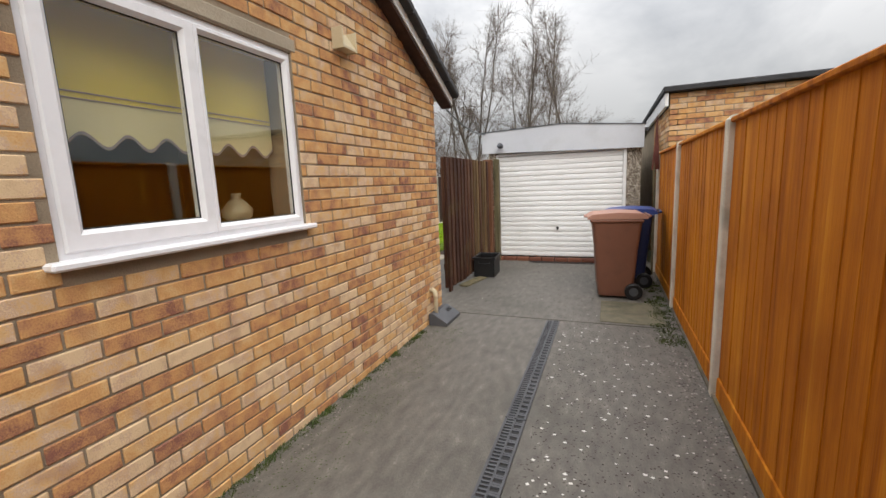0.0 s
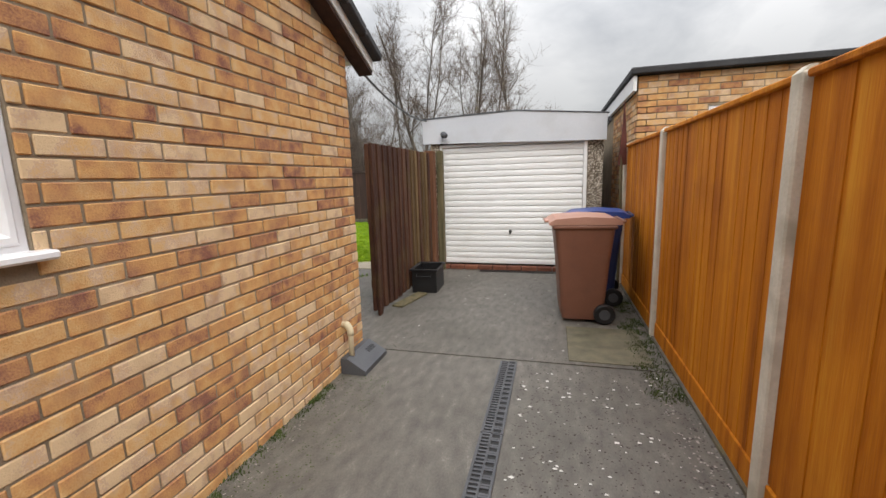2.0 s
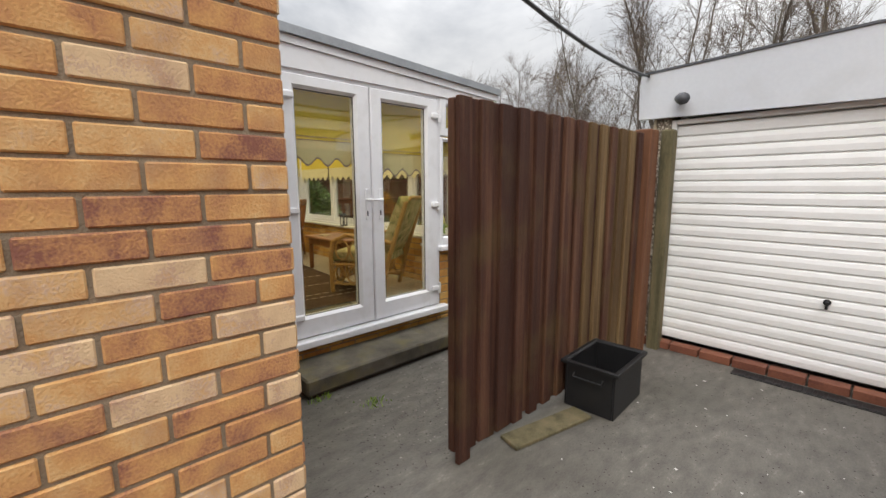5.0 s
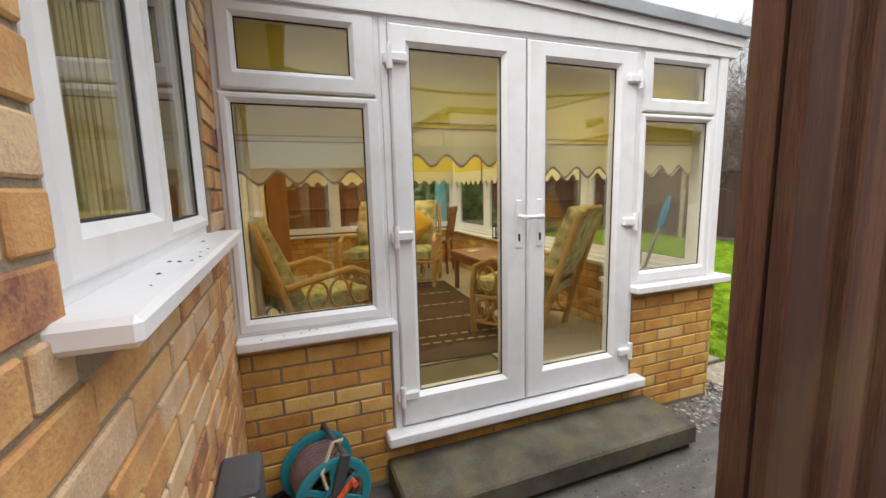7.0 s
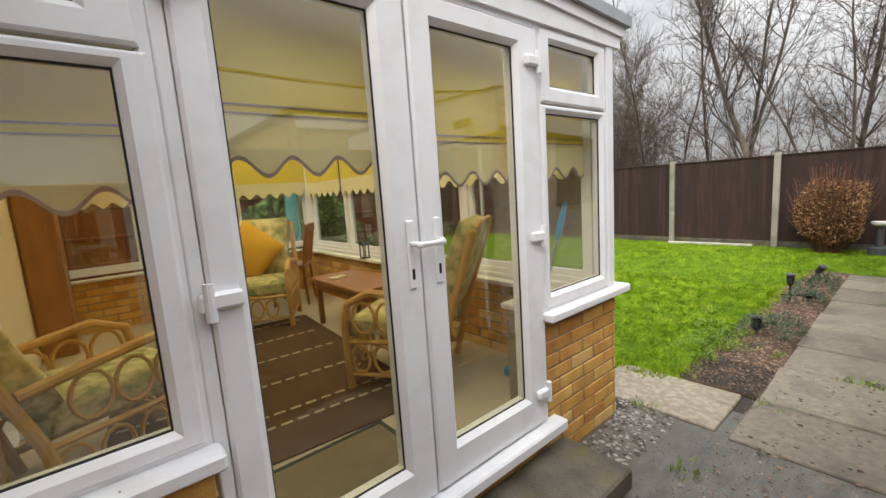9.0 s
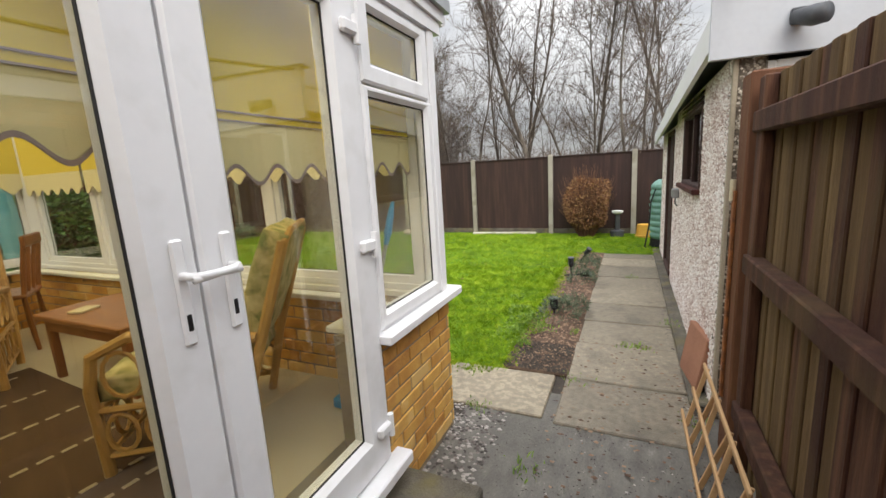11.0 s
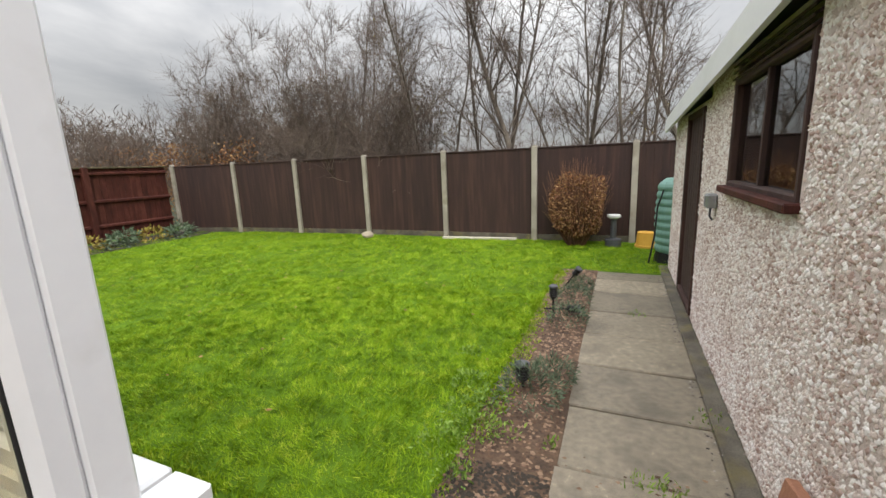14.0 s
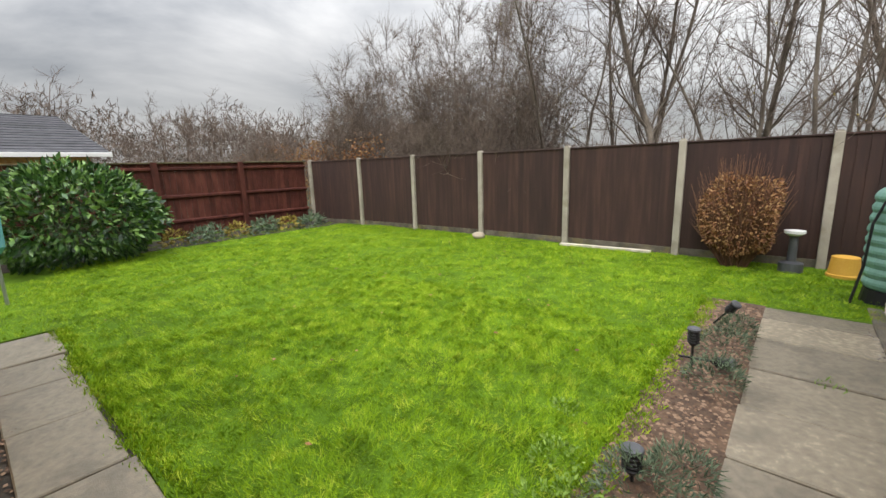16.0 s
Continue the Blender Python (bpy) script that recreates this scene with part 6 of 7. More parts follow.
def oval(bm, prof, sx, sy):
    lathe(bm, prof, 24)
    for v in bm.verts:
        v.co.x *= sx
        v.co.y *= sy


bm = bmesh.new()
oval(bm, [(0.88, 0.0), (1.0, 0.012), (1.0, 0.15), (0.96, 0.20), (0.72, 0.245), (0.36, 0.268), (0.34, 0.275)], 0.045, 0.075)
part("body", bm, PALE_YELLOW, bt, "yellow plastic body", smooth=True)
bm = bmesh.new()
lathe(bm, [(0.024, 0.275), (0.024, 0.305), (0.020, 0.312)], 16)
part("cap", bm, YELLOWP, bt, "yellow screw cap")
bm = bmesh.new()
lathe(bm, [(1.012, 0.03), (1.012, 0.165)], 24, cap=False)
for v in bm.verts:
    v.co.x *= 0.045
    v.co.y *= 0.075
part("label", bm, LEAF_W, bt, "green and white paper label")
bm = bmesh.new()
lathe(bm, [(1.02, 0.045), (1.02, 0.085)], 24, cap=False)
for v in bm.verts:
    v.co.x *= 0.045
    v.co.y *= 0.075
part("label_band", bm, WHITE_P, bt, "plain white band")

# ---- clothes airer at the far side of the lawn ----
air = thing("rotary_airer", "folded rotary clothes airer under a teal cover", "clothes airer", (-8.1, 7.90, 0))
bm = bmesh.new()
tube(bm, [(0, 0, -0.02), (0, 0, 1.9)], 0.02, 8)
part("pole", bm, ALU, air)
bm = bmesh.new()
prof = [(0.05, 0.62), (0.10, 0.7), (0.12, 1.2), (0.09, 1.7), (0.03, 1.85)]
lathe(bm, prof, 14)
for v in bm.verts:
    v.co.x *= 1 + 0.2 * noise.noise(v.co * 7)
part("cover", bm, TEALCLOTH, air, "teal cover")

# ---- plants ----


def leaf_cloud(name, parent, centres, normals, size, material, seed, droop=0.3, asp=0.42):
    """Pointed leaves, each two folded quads' worth of triangles, set along given directions."""
    rng = np.random.default_rng(seed)
    n = len(centres)
    d = normals + rng.normal(0, 0.55, (n, 3))
    d[:, 2] -= droop * rng.uniform(0, 1, n)
    d /= np.linalg.norm(d, axis=1)[:, None]
    r = rng.normal(0, 1, (n, 3))
    s = np.cross(d, r)
    s /= np.linalg.norm(s, axis=1)[:, None]
    up = np.cross(s, d)
    L = (size * rng.uniform(0.6, 1.2, n))[:, None]
    b, tip = centres, centres + d * L - up * L * 0.15
    mid = centres + d * L * 0.5 + up * L * 0.06
    P = np.stack([b, mid - s * L * asp * 0.5, tip, mid + s * L * asp * 0.5, mid - up * L * 0.06], 1)
    F = (np.array([[0, 1, 4], [1, 2, 4], [2, 3, 4], [3, 0, 4]])[None] + (np.arange(n) * 5)[:, None, None]).reshape(-1, 3)
    ob = raw(name, P.reshape(-1, 3), F, material, parent)
    return tagged(ob, kind="stuff")


def blob_points(n, rx, ry, rz_, zc, seed, lump=0.16, flat=0.0):
    rng = np.random.default_rng(seed)
    d = rng.normal(0, 1, (n, 3))
    d /= np.linalg.norm(d, axis=1)[:, None]
    r = 1 - np.abs(rng.normal(0, 0.13, n))
    lumps = 1 + lump * (np.sin(4.1 * d[:, 0] + 2) * np.cos(3.7 * d[:, 1]) + 0.6 * np.sin(7 * d[:, 2] + 5 * d[:, 0]))
    p = d * (r * lumps)[:, None] * np.array((rx, ry, rz_))
    p[:, 2] += zc
    k = p[:, 2] > 0.05
    return p[k], d[k]


def twigs_to(parent, n, rx, ry, h, seed, material, name="stem_mass"):
    """Stems that fan up from the base."""
    rng = np.random.default_rng(seed)
    segs = []
    for i in range(n):
        a = rng.uniform(0, 6.283)
        rr = rng.uniform(0.1, 1.0)
        e = np.array((rx * rr * math.cos(a), ry * rr * math.sin(a), h * rng.uniform(0.5, 1.08) * (1 - 0.25 * rr * rr)))
        st = e * np.array((0.25, 0.25, 0))
        md = (st + e) / 2 + rng.normal(0, 0.04, 3)
        segs += [(st, md, 0.008, 0.005), (md, e, 0.005, 0.002)]
    P0, P1 = np.array([s[0] for s in segs]), np.array([s[1] for s in segs])
    V, F = sticks(P0, P1, np.array([s[2] for s in segs]), np.array([s[3] for s in segs]), 3)
    return tagged(raw(name, V, F, material, parent), kind="stuff")


def sticks(p0, p1, r0, r1, n):
    d = p1 - p0
    d = d / np.maximum(np.linalg.norm(d, axis=1), 1e-6)[:, None]
    ref = np.where(np.abs(d[:, 2:3]) < 0.9, np.array([[0, 0, 1.0]]), np.array([[1.0, 0, 0]]))
    s = np.cross(d, ref)
    s /= np.linalg.norm(s, axis=1)[:, None]
    t = np.cross(d, s)
    m = len(p0)
    V = np.zeros((m, 2 * n, 3))
    for j in range(n):
        o = s * math.cos(2 * math.pi * j / n) + t * math.sin(2 * math.pi * j / n)
        V[:, j] = p0 + o * r0[:, None]
        V[:, n + j] = p1 + o * r1[:, None]
    quad = np.array([[j, (j + 1) % n, n + (j + 1) % n, n + j] for j in range(n)])
    F = (quad[None] + (np.arange(m) * 2 * n)[:, None, None]).reshape(-1, 4)
    return V.reshape(-1, 3), F


laurel = thing("laurel_bush", "large rounded evergreen laurel bush by the fence", "bush", (-10.55, 8.95, 0.0))
p, d = blob_points(7500, 1.12, 1.30, 0.86, 0.80, 41, 0.10)
leaf_cloud("leaves", laurel, p, d, 0.15, LEAF_G, 42)
twigs_to(laurel, 60, 0.9, 1.0, 1.3, 43, BARK)
bush = thing("brown_shrub", "clipped shrub with dry russet leaves and bare tips", "bush", (-1.62, 14.52, 0.0))
rg = np.random.default_rng(44)
d = rg.normal(0, 1, (5200, 3))
d /= (np.abs(d) ** 3.2).sum(1)[:, None] ** (1 / 3.2)
d = d * (1 - np.abs(rg.normal(0, 0.16, 5200)))[:, None] * (1 + 0.10 * np.sin(5 * d[:, 0:1] + 3 * d[:, 1:2]) * np.cos(4 * d[:, 2:3]))
p = d * np.array((0.47, 0.42, 0.58)) * (0.9 + 0.14 * d[:, 2:3]) + np.array((0, 0, 0.62))
k = p[:, 2] > 0.04
p, d = p[k], d[k]
leaf_cloud("leaves", bush, p, d, 0.045, LEAF_B, 45, asp=0.6)
twigs_to(bush, 520, 0.60, 0.54, 1.45, 46, TWIG_R)
for i, (x, y, s) in enumerate(((-1.40, 9.36, 0.20), (-1.30, 9.62, 0.15), (-1.32, 10.68, 0.17), (-1.34, 11.26, 0.18), (-1.30, 11.75, 0.14))):
    lv = thing("lavender_plant", "low grey-green lavender clump in the bed", "plant", (x, y, 0.0), group="lavender clumps")
    p, d = blob_points(700, s, s, s * 0.75, s * 0.45, 50 + i, 0.15)
    leaf_cloud("leaves", lv, p, d, 0.055, LEAF_L, 60 + i, -0.4, 0.14)
for i, (x, y, s) in enumerate(((-1.95, 9.85, 0.12), (-1.22, 8.95, 0.10), (-1.62, 8.95, 0.16), (-1.6, 8.6, 0.12), (-1.62, 9.25, 0.14), (-1.74, 8.78, 0.17), (-1.70, 9.08, 0.18), (-1.80, 9.42, 0.15), (-1.45, 8.98, 0.12))):
    lv = thing("weed_clump", "bright green broad-leaved weed at the lawn edge", "plant", (x, y, 0.0), group="weed clumps")
    p, d = blob_points(480, s, s, s * 0.35, s * 0.2, 70 + i, 0.15)
    leaf_cloud("leaves", lv, p, d, 0.032, LEAF_W, 80 + i, -0.2, 0.4)
for i in range(9):
    lv = thing("border_plant", "grey-green border plant below the west fence", "plant", (-11.0 + 0.25 * math.sin(i * 2.1), 10.6 + i * 0.43, 0.0), group="border plants")
    p, d = blob_points(260, 0.26, 0.26, 0.18, 0.12, 90 + i, 0.2)
    leaf_cloud("leaves", lv, p, d, 0.11, LEAF_L if i % 3 else LEAF_Y, 100 + i, 0.2, 0.35)


def lawn_blades(regions, density, seed, h0, h1, wd):
    rng = np.random.default_rng(seed)
    cs = []
    for x0, x1, y0, y1, k in regions:
        m = int((x1 - x0) * (y1 - y0) * density * k)
        cs.append(np.stack([rng.uniform(x0, x1, m), rng.uniform(y0, y1, m), np.zeros(m)], 1))
    c = np.concatenate(cs)
    m = len(c)
    # clumps a hand wide and patches a stride wide set the height and the way the blades lie
    lay = np.zeros(m)
    tall = np.zeros(m)
    for k in range(14):
        w = 2.0 * 1.33 ** k
        q = rng.uniform(0, 6.283)
        wave = np.sin(w * (c[:, 0] * math.cos(q) + c[:, 1] * math.sin(q)) + rng.uniform(0, 6.283))
        tall += wave * (0.20 if k < 5 else 0.32)
        lay += np.sin(0.7 * w * (c[:, 0] * math.sin(q) - c[:, 1] * math.cos(q)) + rng.uniform(0, 6.283)) * 0.8
    h = rng.uniform(h0, h1, m) * np.clip(1.0 + 0.48 * tall, 0.3, 2.1)
    a = lay + rng.normal(0, 0.9, m)
    d = np.stack([np.cos(a), np.sin(a), 0 * a], 1)
    b_ = rng.uniform(0, 6.283, m)
    s = np.stack([-np.sin(b_), np.cos(b_), 0 * a], 1)
    ln = rng.uniform(0.3, 1.7, m)[:, None]
    Z = np.array((0, 0, 1.0))
    P = np.stack([c - s * wd, c + s * wd, c + d * h[:, None] * ln + Z * h[:, None]], 1)
    return P.reshape(-1, 3), np.arange(m * 3).reshape(-1, 3)


V, F = lawn_blades([(-5.5, -1.62, 8.16, 11.5, 3.0), (-9.5, -5.5, 8.16, 11.5, 1.4), (-9.5, -1.62, 11.5, 14.85, 1.3), (-11.2, -9.5, 8.5, 14.5, 0.9), (-1.62, 1.2, 12.76, 14.85, 1.4), (-9.5, -6.5, 6.0, 8.16, 0.8)], 3600, 200, 0.012, 0.038, 0.0026)
tagged(raw("grass", V, F, GRASSM), "short bright green lawn grass", "grass", "", "stuff")
# grass creeping over the edges
rng = np.random.default_rng(201)
ex = np.concatenate([np.stack([rng.uniform(-6.4, -1.7, 160), rng.normal(8.15, 0.03, 160), 0 * rng.uniform(0, 1, 160)], 1), np.stack([rng.normal(-1.63, 0.04, 160), rng.uniform(8.3, 12.7, 160), 0 * rng.uniform(0, 1, 160)], 1)])
tufts("edge_grass", ex, "ragged grass along the lawn edges", GRASSM, 0.012, 0.045, 0.0028, 202, 0.035, 30)

# ---- bare trees behind the fences ----


def tree_segments(seed, height, stems, spread, limbs, subs, tw, rise=0.6):
    """Trunk and limb segments, then fine branches and twigs, as (start, end, radius, radius) rows."""
    rng = np.random.default_rng(seed)
    trunk, fine = [], []

    def grow(start, dr, length, r, n, bend, lift, store):
        pts = [start]
        dd = dr / np.linalg.norm(dr)
        for _ in range(n):
            dd = dd + rng.normal(0, bend, 3) + np.array((0, 0, lift))
            dd /= np.linalg.norm(dd)
            pts.append(pts[-1] + dd * length / n)
        for i in range(n):
            store.append((pts[i], pts[i + 1], r * (1 - 0.75 * i / n), r * (1 - 0.75 * (i + 1) / n)))
        return pts
    for s in range(stems):
        a = rng.uniform(0, 6.283)
        lean = 0.05 if stems == 1 else rng.uniform(0.1, 0.35) if stems < 5 else rng.uniform(0.15, 0.8)
        H = height * rng.uniform(0.8, 1.05)
        R = 0.0098 * height / math.sqrt(stems)
        tp = grow(np.array((0.12 * math.cos(a) * (stems > 1), 0.12 * math.sin(a) * (stems > 1), -0.1)), np.array((lean * math.cos(a), lean * math.sin(a), 1.0)), H, R, 11, 0.07, 0.04, trunk)
        for i in range(limbs):
            f = rng.uniform(0.16, 0.98)
            k = min(10, int(f * 11))
            base = tp[k] + (tp[k + 1] - tp[k]) * (f * 11 - k)
            a2 = rng.uniform(0, 6.283)
            el = rng.uniform(0.5, 1.5) * rise / 0.6
            L = spread * (1.15 - f) * rng.uniform(0.6, 1.1) + 0.4
            lp = grow(base, np.array((math.cos(a2), math.sin(a2), el)), L, R * 0.24 * (1.15 - f) + 0.006, 8, 0.12, 0.05, trunk)
            for j in range(subs):
                q = rng.integers(1, 8)
                sdir = rng.normal(0, 0.75, 3) + (lp[q + 1] - lp[q]) / np.linalg.norm(lp[q + 1] - lp[q]) + np.array((0, 0, 0.25))
                sp = grow(lp[q], sdir, L * rng.uniform(0.25, 0.55), 0.0072, 3, 0.18, 0.05, fine)
                for _ in range(tw):
                    z = rng.integers(0, 3)
                    tdir = rng.normal(0, 0.7, 3) + (sp[z + 1] - sp[z]) / np.linalg.norm(sp[z + 1] - sp[z]) + np.array((0, 0, 0.15))
                    grow(sp[z + 1], tdir, rng.uniform(0.25, 0.65), 0.0048, 2, 0.2, 0.03, fine)
    return trunk, fine


def mesh_of(segs, n):
    return sticks(np.array([s[0] for s in segs]), np.array([s[1] for s in segs]), np.array([s[2] for s in segs]), np.array([s[3] for s in segs]), n)


def bare_tree(seed, height, stems, spread, limbs, subs, tw, label, rise=0.6):
    t_ = thing("bare_tree", label, "tree", (0, 0, 0), 0, "bare trees behind the fence")
    tr, fi = tree_segments(seed, height, stems, spread, limbs, subs, tw, rise)
    V, F = mesh_of(tr, 6)
    raw("trunk", V, F, BARK, t_)
    V, F = mesh_of(fi, 3)
    tagged(raw("crown", V, F, TWIG, t_), kind="stuff")
    if seed % 2 == 0:
        rg = np.random.default_rng(seed + 900)
        ends = np.array([s[1] for s in fi])
        pick = ends[rg.integers(0, len(ends), 110)]
        leaf_cloud("last_leaves", t_, pick, rg.normal(0, 1, (110, 3)), 0.05, LEAF_Y, seed + 901, 0.6, 0.6)
    return t_


kinds = [bare_tree(301, 8.5, 1, 2.0, 26, 7, 6, "tall slender bare birch behind the fence", 0.85),
         bare_tree(302, 8.0, 3, 1.9, 14, 7, 6, "bare multi-stemmed tree with a few yellow leaves", 0.8),
         bare_tree(303, 5.2, 9, 2.0, 10, 7, 5, "spreading bare willow-like tree", 0.7),
         bare_tree(304, 7.0, 3, 1.8, 13, 7, 6, "bare tree with fine upright twigs", 0.9),
         bare_tree(305, 3.4, 8, 1.5, 8, 7, 6, "dense bare thorn thicket")]
first = {}
rngt = random.Random(77)
SPOTS = [(0, 0.6, 19.0, 1.0), (1, -0.7, 16.9, 0.95), (3, -2.0, 18.2, 1.05), (0, -3.3, 17.2, 1.1), (1, -4.2, 18.6, 1.1), (3, -5.6, 17.4, 1.0), (4, -6.4, 16.4, 0.95), (2, -8.0, 17.2, 1.1), (4, -9.6, 17.0, 0.9),
         (2, -11.6, 18.0, 1.1), (2, -14.0, 19.0, 0.95), (2, -12.6, 17.0, 0.8), (3, -10.0, 19.0, 0.8), (2, -6.6, 17.8, 0.95), (0, -1.6, 20.5, 1.05), (2, -16.5, 21.0, 0.9), (4, -13.0, 16.4, 0.75),
         (0, 2.0, 18.2, 0.55), (3, 3.8, 18.0, 0.5), (1, 5.6, 19.5, 0.5), (4, 1.4, 16.2, 0.8), (4, -15.5, 15.0, 0.8), (4, -18.0, 17.0, 0.9), (1, -10.4, 20.5, 0.95)]
for kd, x, y, sc in SPOTS:
    turn = rngt.uniform(0, 360)
    if kd not in first:
        first[kd] = kinds[kd]
        kinds[kd].matrix_basis = pose(x, y, -0.03, 0, 0, turn)
    else:
        kinds[kd].scale = (1, 1, 1)
        ob = copy_thing(kinds[kd], pose(x, y, -0.03, 0, 0, turn))
        ob.scale = (sc, sc, sc)

# russet beech hedge beyond the corner, ivy and far woods
hedge = thing("beech_hedge", "russet and yellow-brown hedge beyond the west fence", "hedge", (-14.6, 16.2, -0.03))
rng = np.random.default_rng(401)
n = 9000
p = np.stack([rng.uniform(-4.5, 3.6, n), rng.normal(0, 0.4, n), 2.5 * rng.uniform(0, 1, n) ** 0.6], 1)
p[:, 2] *= 0.9 + 0.12 * np.sin(p[:, 0] * 2.1)
leaf_cloud("leaves", hedge, p, rng.normal(0, 1, (n, 3)), 0.08, LEAF_B, 402, 0.2, 0.6)
segs = []
VV, FF, off = [], [], 0
base_tr, base_fi = tree_segments(330, 6.0, 3, 2.4, 9, 5, 4)
V0, F0 = mesh_of([(a, b, 1.7 * c, 1.7 * e) for a, b, c, e in base_tr + base_fi], 3)
for i in range(84):
    ang = radians(rngt.uniform(-75, 95)) if i % 2 else radians(rngt.uniform(38, 100))
    dist = rngt.uniform(24, 44)
    s = rngt.uniform(0.6, 1.05)
    ca, sa = math.cos(i * 1.7), math.sin(i * 1.7)
    P = V0.copy() * s
    P = np.stack([P[:, 0] * ca - P[:, 1] * sa, P[:, 0] * sa + P[:, 1] * ca, P[:, 2]], 1)
    P += np.array((-1.0 - math.sin(ang) * dist, 8.0 + math.cos(ang) * dist, -0.03))
    VV.append(P)
    FF.append(F0 + off)
    off += len(P)
tagged(raw("far_woods", np.concatenate(VV), np.concatenate(FF), TWIG, None), "distant belt of bare woodland", "woodland", "", "stuff")
rng = np.random.default_rng(410)
n = 64000
a = np.where(rng.uniform(0, 1, n) < 0.45, rng.uniform(0.45, 1.75, n), rng.uniform(-1.6, 1.7, n))
dist = rng.uniform(24, 46, n)
high = 2.4 + 2.6 * np.clip((a - 0.35) / 0.35, 0, 1) * (0.85 + 0.2 * np.sin(a * 23) + 0.12 * np.sin(a * 61))
p = np.stack([-1 - np.sin(a) * dist, 8 + np.cos(a) * dist, high * rng.uniform(0, 1, n) ** 0.95], 1)
up = rng.normal(0, 0.7, (n, 3)) + np.array((0, 0, 1.1))
leaf_cloud("undergrowth", None, p, up, 0.46, TWIG, 411, 0.0, 0.10)
bpy.data.objects["undergrowth"]["label"] = "brown undergrowth beneath the distant woodland"
bpy.data.objects["undergrowth"]["category"] = "undergrowth"

# ---- neighbour's bungalow beyond the west fence ----
nh = thing("bungalow", "neighbouring bungalow with grey tiled roof beyond the fence", "house", (-22.0, 5.0, 0.0))
bm = bmesh.new()
box(bm, -3.6, 3.6, -6, 5.7, -0.05, 2.2)
part("wall", bm, BRICK, nh)
for k in range(15):
    x0 = 4.0 - k * 0.268
    z0 = 2.22 + k * 0.097
    yn = 6.15 - k * 0.038
    for sg in (1, -1):
        bm = bmesh.new()
        prism(bm, [(sg * x0, z0), (sg * x0, z0 + 0.045), (sg * (x0 - 0.30), z0 + 0.125), (sg * (x0 - 0.30), z0 + 0.085)], 1, -6.3, yn)
        part("tile_course", bm, ROOF_G, nh)
bm = bmesh.new()
box(bm, 3.98, 4.08, -6.3, 6.2, 2.10, 2.24, 0.01)
part("gutter", bm, WHITE_P, nh)
eh = thing("bungalow", "neighbouring brick bungalow with white bargeboards across the drive", "house", (9.0, -1.0, 0.0))
bm = bmesh.new()
box(bm, -3.2, 4, -4.2, 4.2, -0.05, 2.45)
prism(bm, [(-4.2, 2.45), (4.2, 2.45), (0, 4.3)], 0, -3.2, 4)
part("wall", bm, BRICK, eh)
for sg in (1, -1):
    bm = bmesh.new()
    prism(bm, [(sg * 4.6, 2.30), (sg * 4.6, 2.42), (0, 4.48), (0, 4.34)], 0, -3.5, 4.3)
    part("roof_slope", bm, ROOF_M, eh)
    bm = bmesh.new()
    prism(bm, [(sg * 4.55, 2.18), (sg * 4.55, 2.36), (0, 4.40), (0, 4.20)], 0, -3.54, -3.5)
    part("bargeboard", bm, WHITE_P, eh)

# ---- paving slabs ----
SLAB = {}


def slab(parent, x0, x1, y0, y1, z, material=PAVING, tilt=0.0):
    key = (round(x1 - x0, 2), round(y1 - y0, 2))
    if key not in SLAB:
        bm = bmesh.new()
        box(bm, 0, x1 - x0, 0, y1 - y0, -0.05, 0.0, 0.008)
        bmesh.ops.recalc_face_normals(bm, faces=bm.faces[:])
        me = bpy.data.meshes.new("slab")
        bm.to_mesh(me)
        bm.free()
        me.materials.append(material)
        SLAB[key] = me
    ob = new("slab", SLAB[key])
    ob.parent = parent
    ob.matrix_basis = pose(x0, y0, z, tilt, -tilt * 0.7, tilt * 0.8)


paving = setting("pavement_garden", (lambda b: (box(b, -1.18, -0.42, 7.62, 12.72, -0.09, -0.022), b)[1])(bmesh.new()), SOIL_D, "worn concrete slab path beside the garage", "path")
ys = [7.62, 8.20, 8.86, 9.41, 9.98, 10.57, 11.15, 11.78, 12.35, 12.72]
rngs = random.Random(9)
for a, b in zip(ys, ys[1:]):
    slab(paving, -1.18, -0.42, a + 0.012, b, 0.012 + rngs.uniform(-0.004, 0.004), tilt=rngs.uniform(-0.5, 0.5))
slab(paving, -2.06, -1.25, 7.66, 8.20, 0.010, tilt=0.4)
xs = [-2.10, -2.85, -3.58, -4.36, -5.06, -5.66, -6.42]
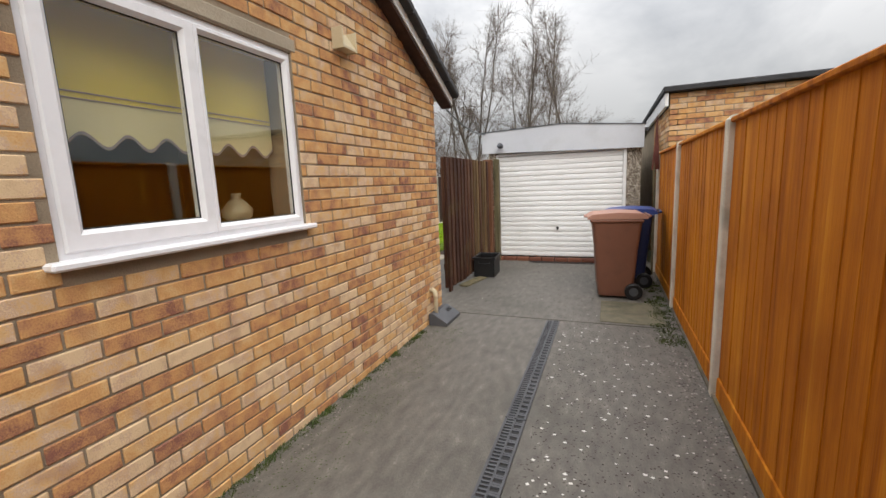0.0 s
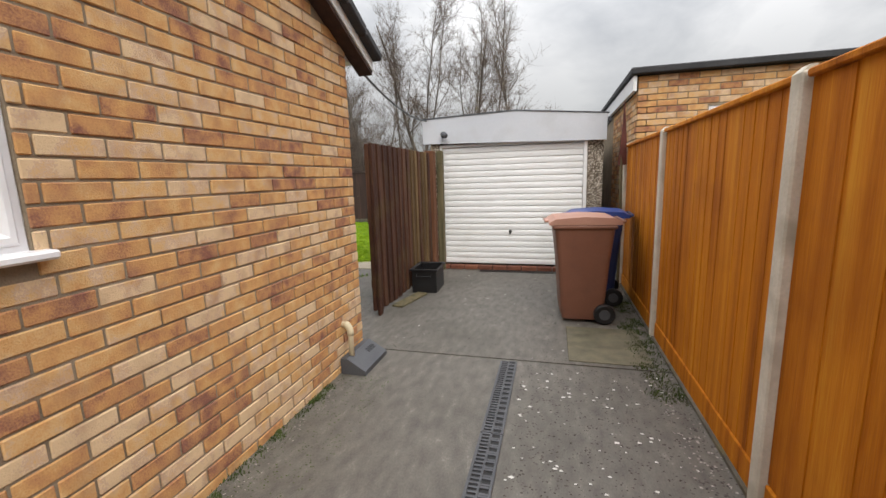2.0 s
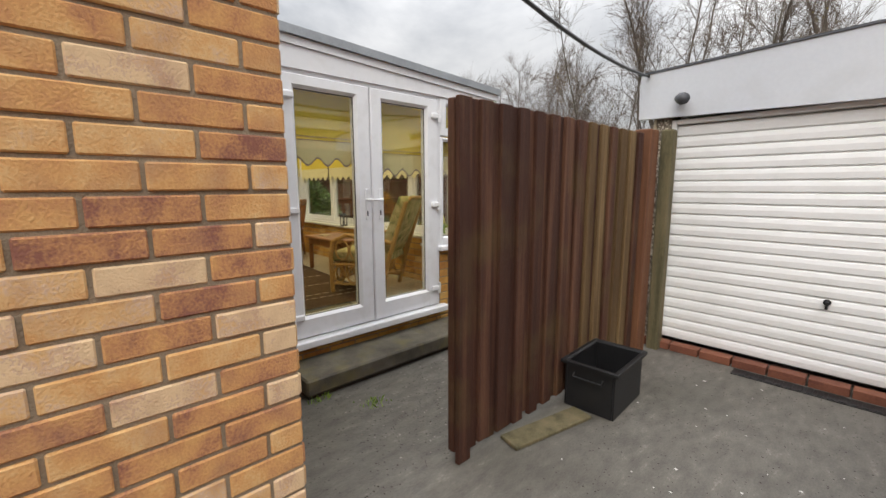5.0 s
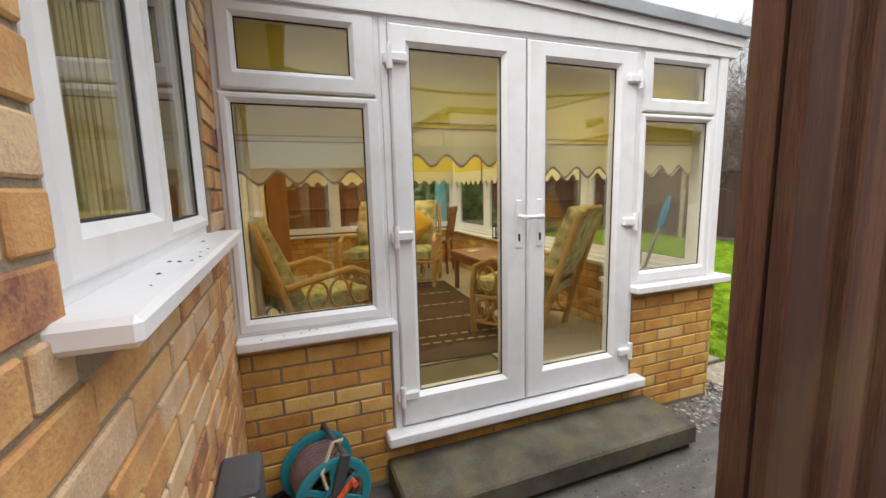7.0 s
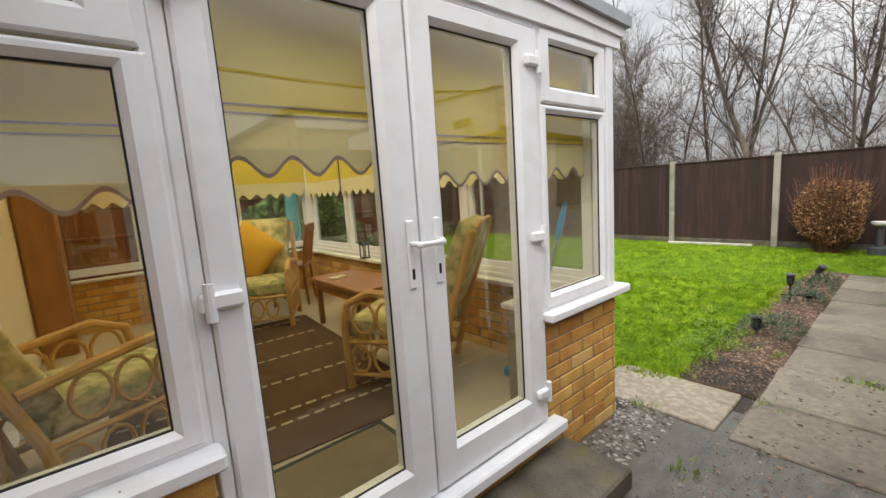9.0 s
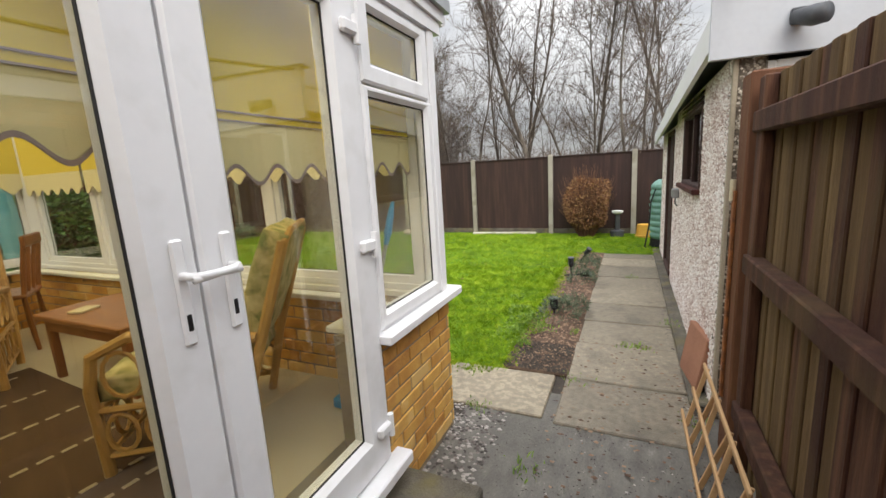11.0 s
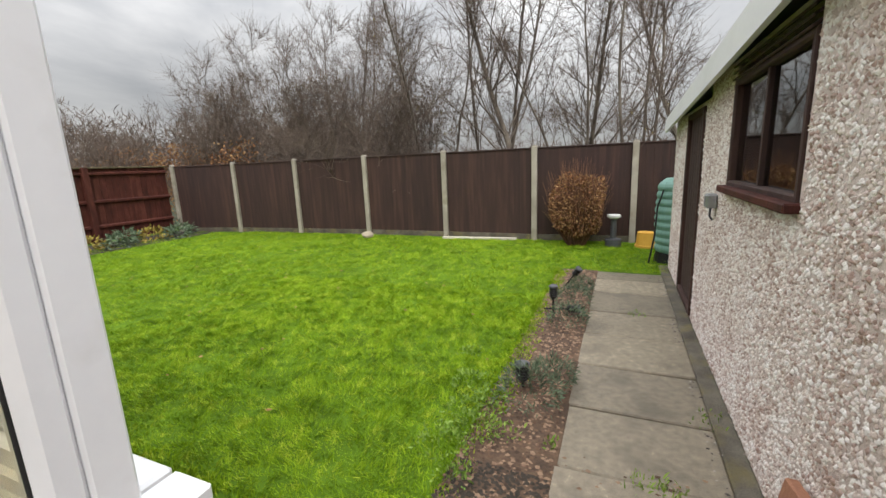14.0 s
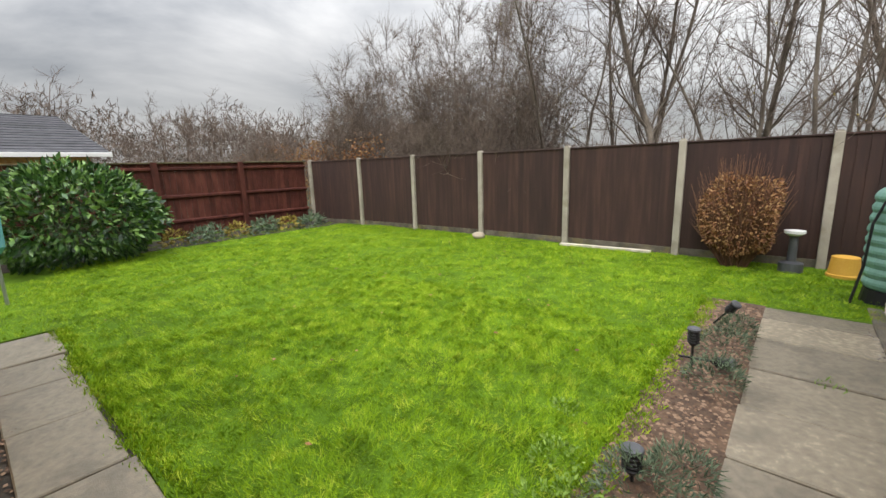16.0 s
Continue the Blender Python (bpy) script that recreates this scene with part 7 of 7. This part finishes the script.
for a, b in zip(xs, xs[1:]):
    slab(paving, b + 0.02, a, 7.66, 8.10 + rngs.uniform(-0.02, 0.02), 0.012 + rngs.uniform(-0.004, 0.004), tilt=rngs.uniform(-0.7, 0.7))

# ---- brickwork ----
brick_face(wall_east, EAST, -0.9, 4.58, -0.016, 3.9, [(WIN[0], WIN[1], WIN[2] - 0.03, 2.36)], (2.3, 4.6, 0.35, 1.75), BRICK, gable_top, phase=0.1245)
brick_face(wall_north, REAR, 0.0, 1.76, -0.016, 2.42, [(RWIN[0], RWIN[1], RWIN[2] - 0.03, RWIN[3])], (-0.1, 0.9, 0.6, 1.9), BRICK, None, phase=0.0)
brick_face(dwarf_e, CONS_E, 4.585, 5.24, 0.03, 0.815, [], (4, 6, 0, 1), BRICK_Y, None, phase=0.06)
brick_face(dwarf_e, CONS_E, 5.24, 6.74, 0.03, 0.20, [], (9, 9, 0, 1), BRICK_Y, None)
brick_face(dwarf_e, CONS_E, 6.745, 7.446, 0.03, 0.815, [], (6, 8, 0, 1), BRICK_Y, None)
brick_face(dwarf_n, CONS_N, 1.736, 6.2, 0.03, 0.815, [], (1.7, 2.6, 0, 1), BRICK_Y, None)
# inner faces of the dwarf walls
brick_face(dwarf_n, wall_frame((0, 7.22, 0), (1, 0, 0), (0, -1, 0)), -5.95, -1.99, FL, 0.815, [], (-3.2, -1.9, 0, 1), BRICK_Y, None)
brick_face(dwarf_w, wall_frame((-5.95, 0, 0), (0, 1, 0), (1, 0, 0)), 4.6, 7.22, FL, 0.815, [], None, BRICK_Y, None)
brick_face(dwarf_e, wall_frame((-1.99, 0, 0), (0, -1, 0), (-1, 0, 0)), -7.22, -6.76, FL, 0.815, [], None, BRICK_Y, None)
brick_face(nb_s, NB_S, 2.56, 6.6, 1.2, 2.62, [(3.35, 4.3, 1.25, 2.22)], (2.5, 4.2, 1.7, 2.7), BRICK, None)
brick_face(nb_w, NB_W, -9.5, -7.35, 0.0, 2.44, [], (-8.2, -7.3, 0.8, 2.5), BRICK, None)
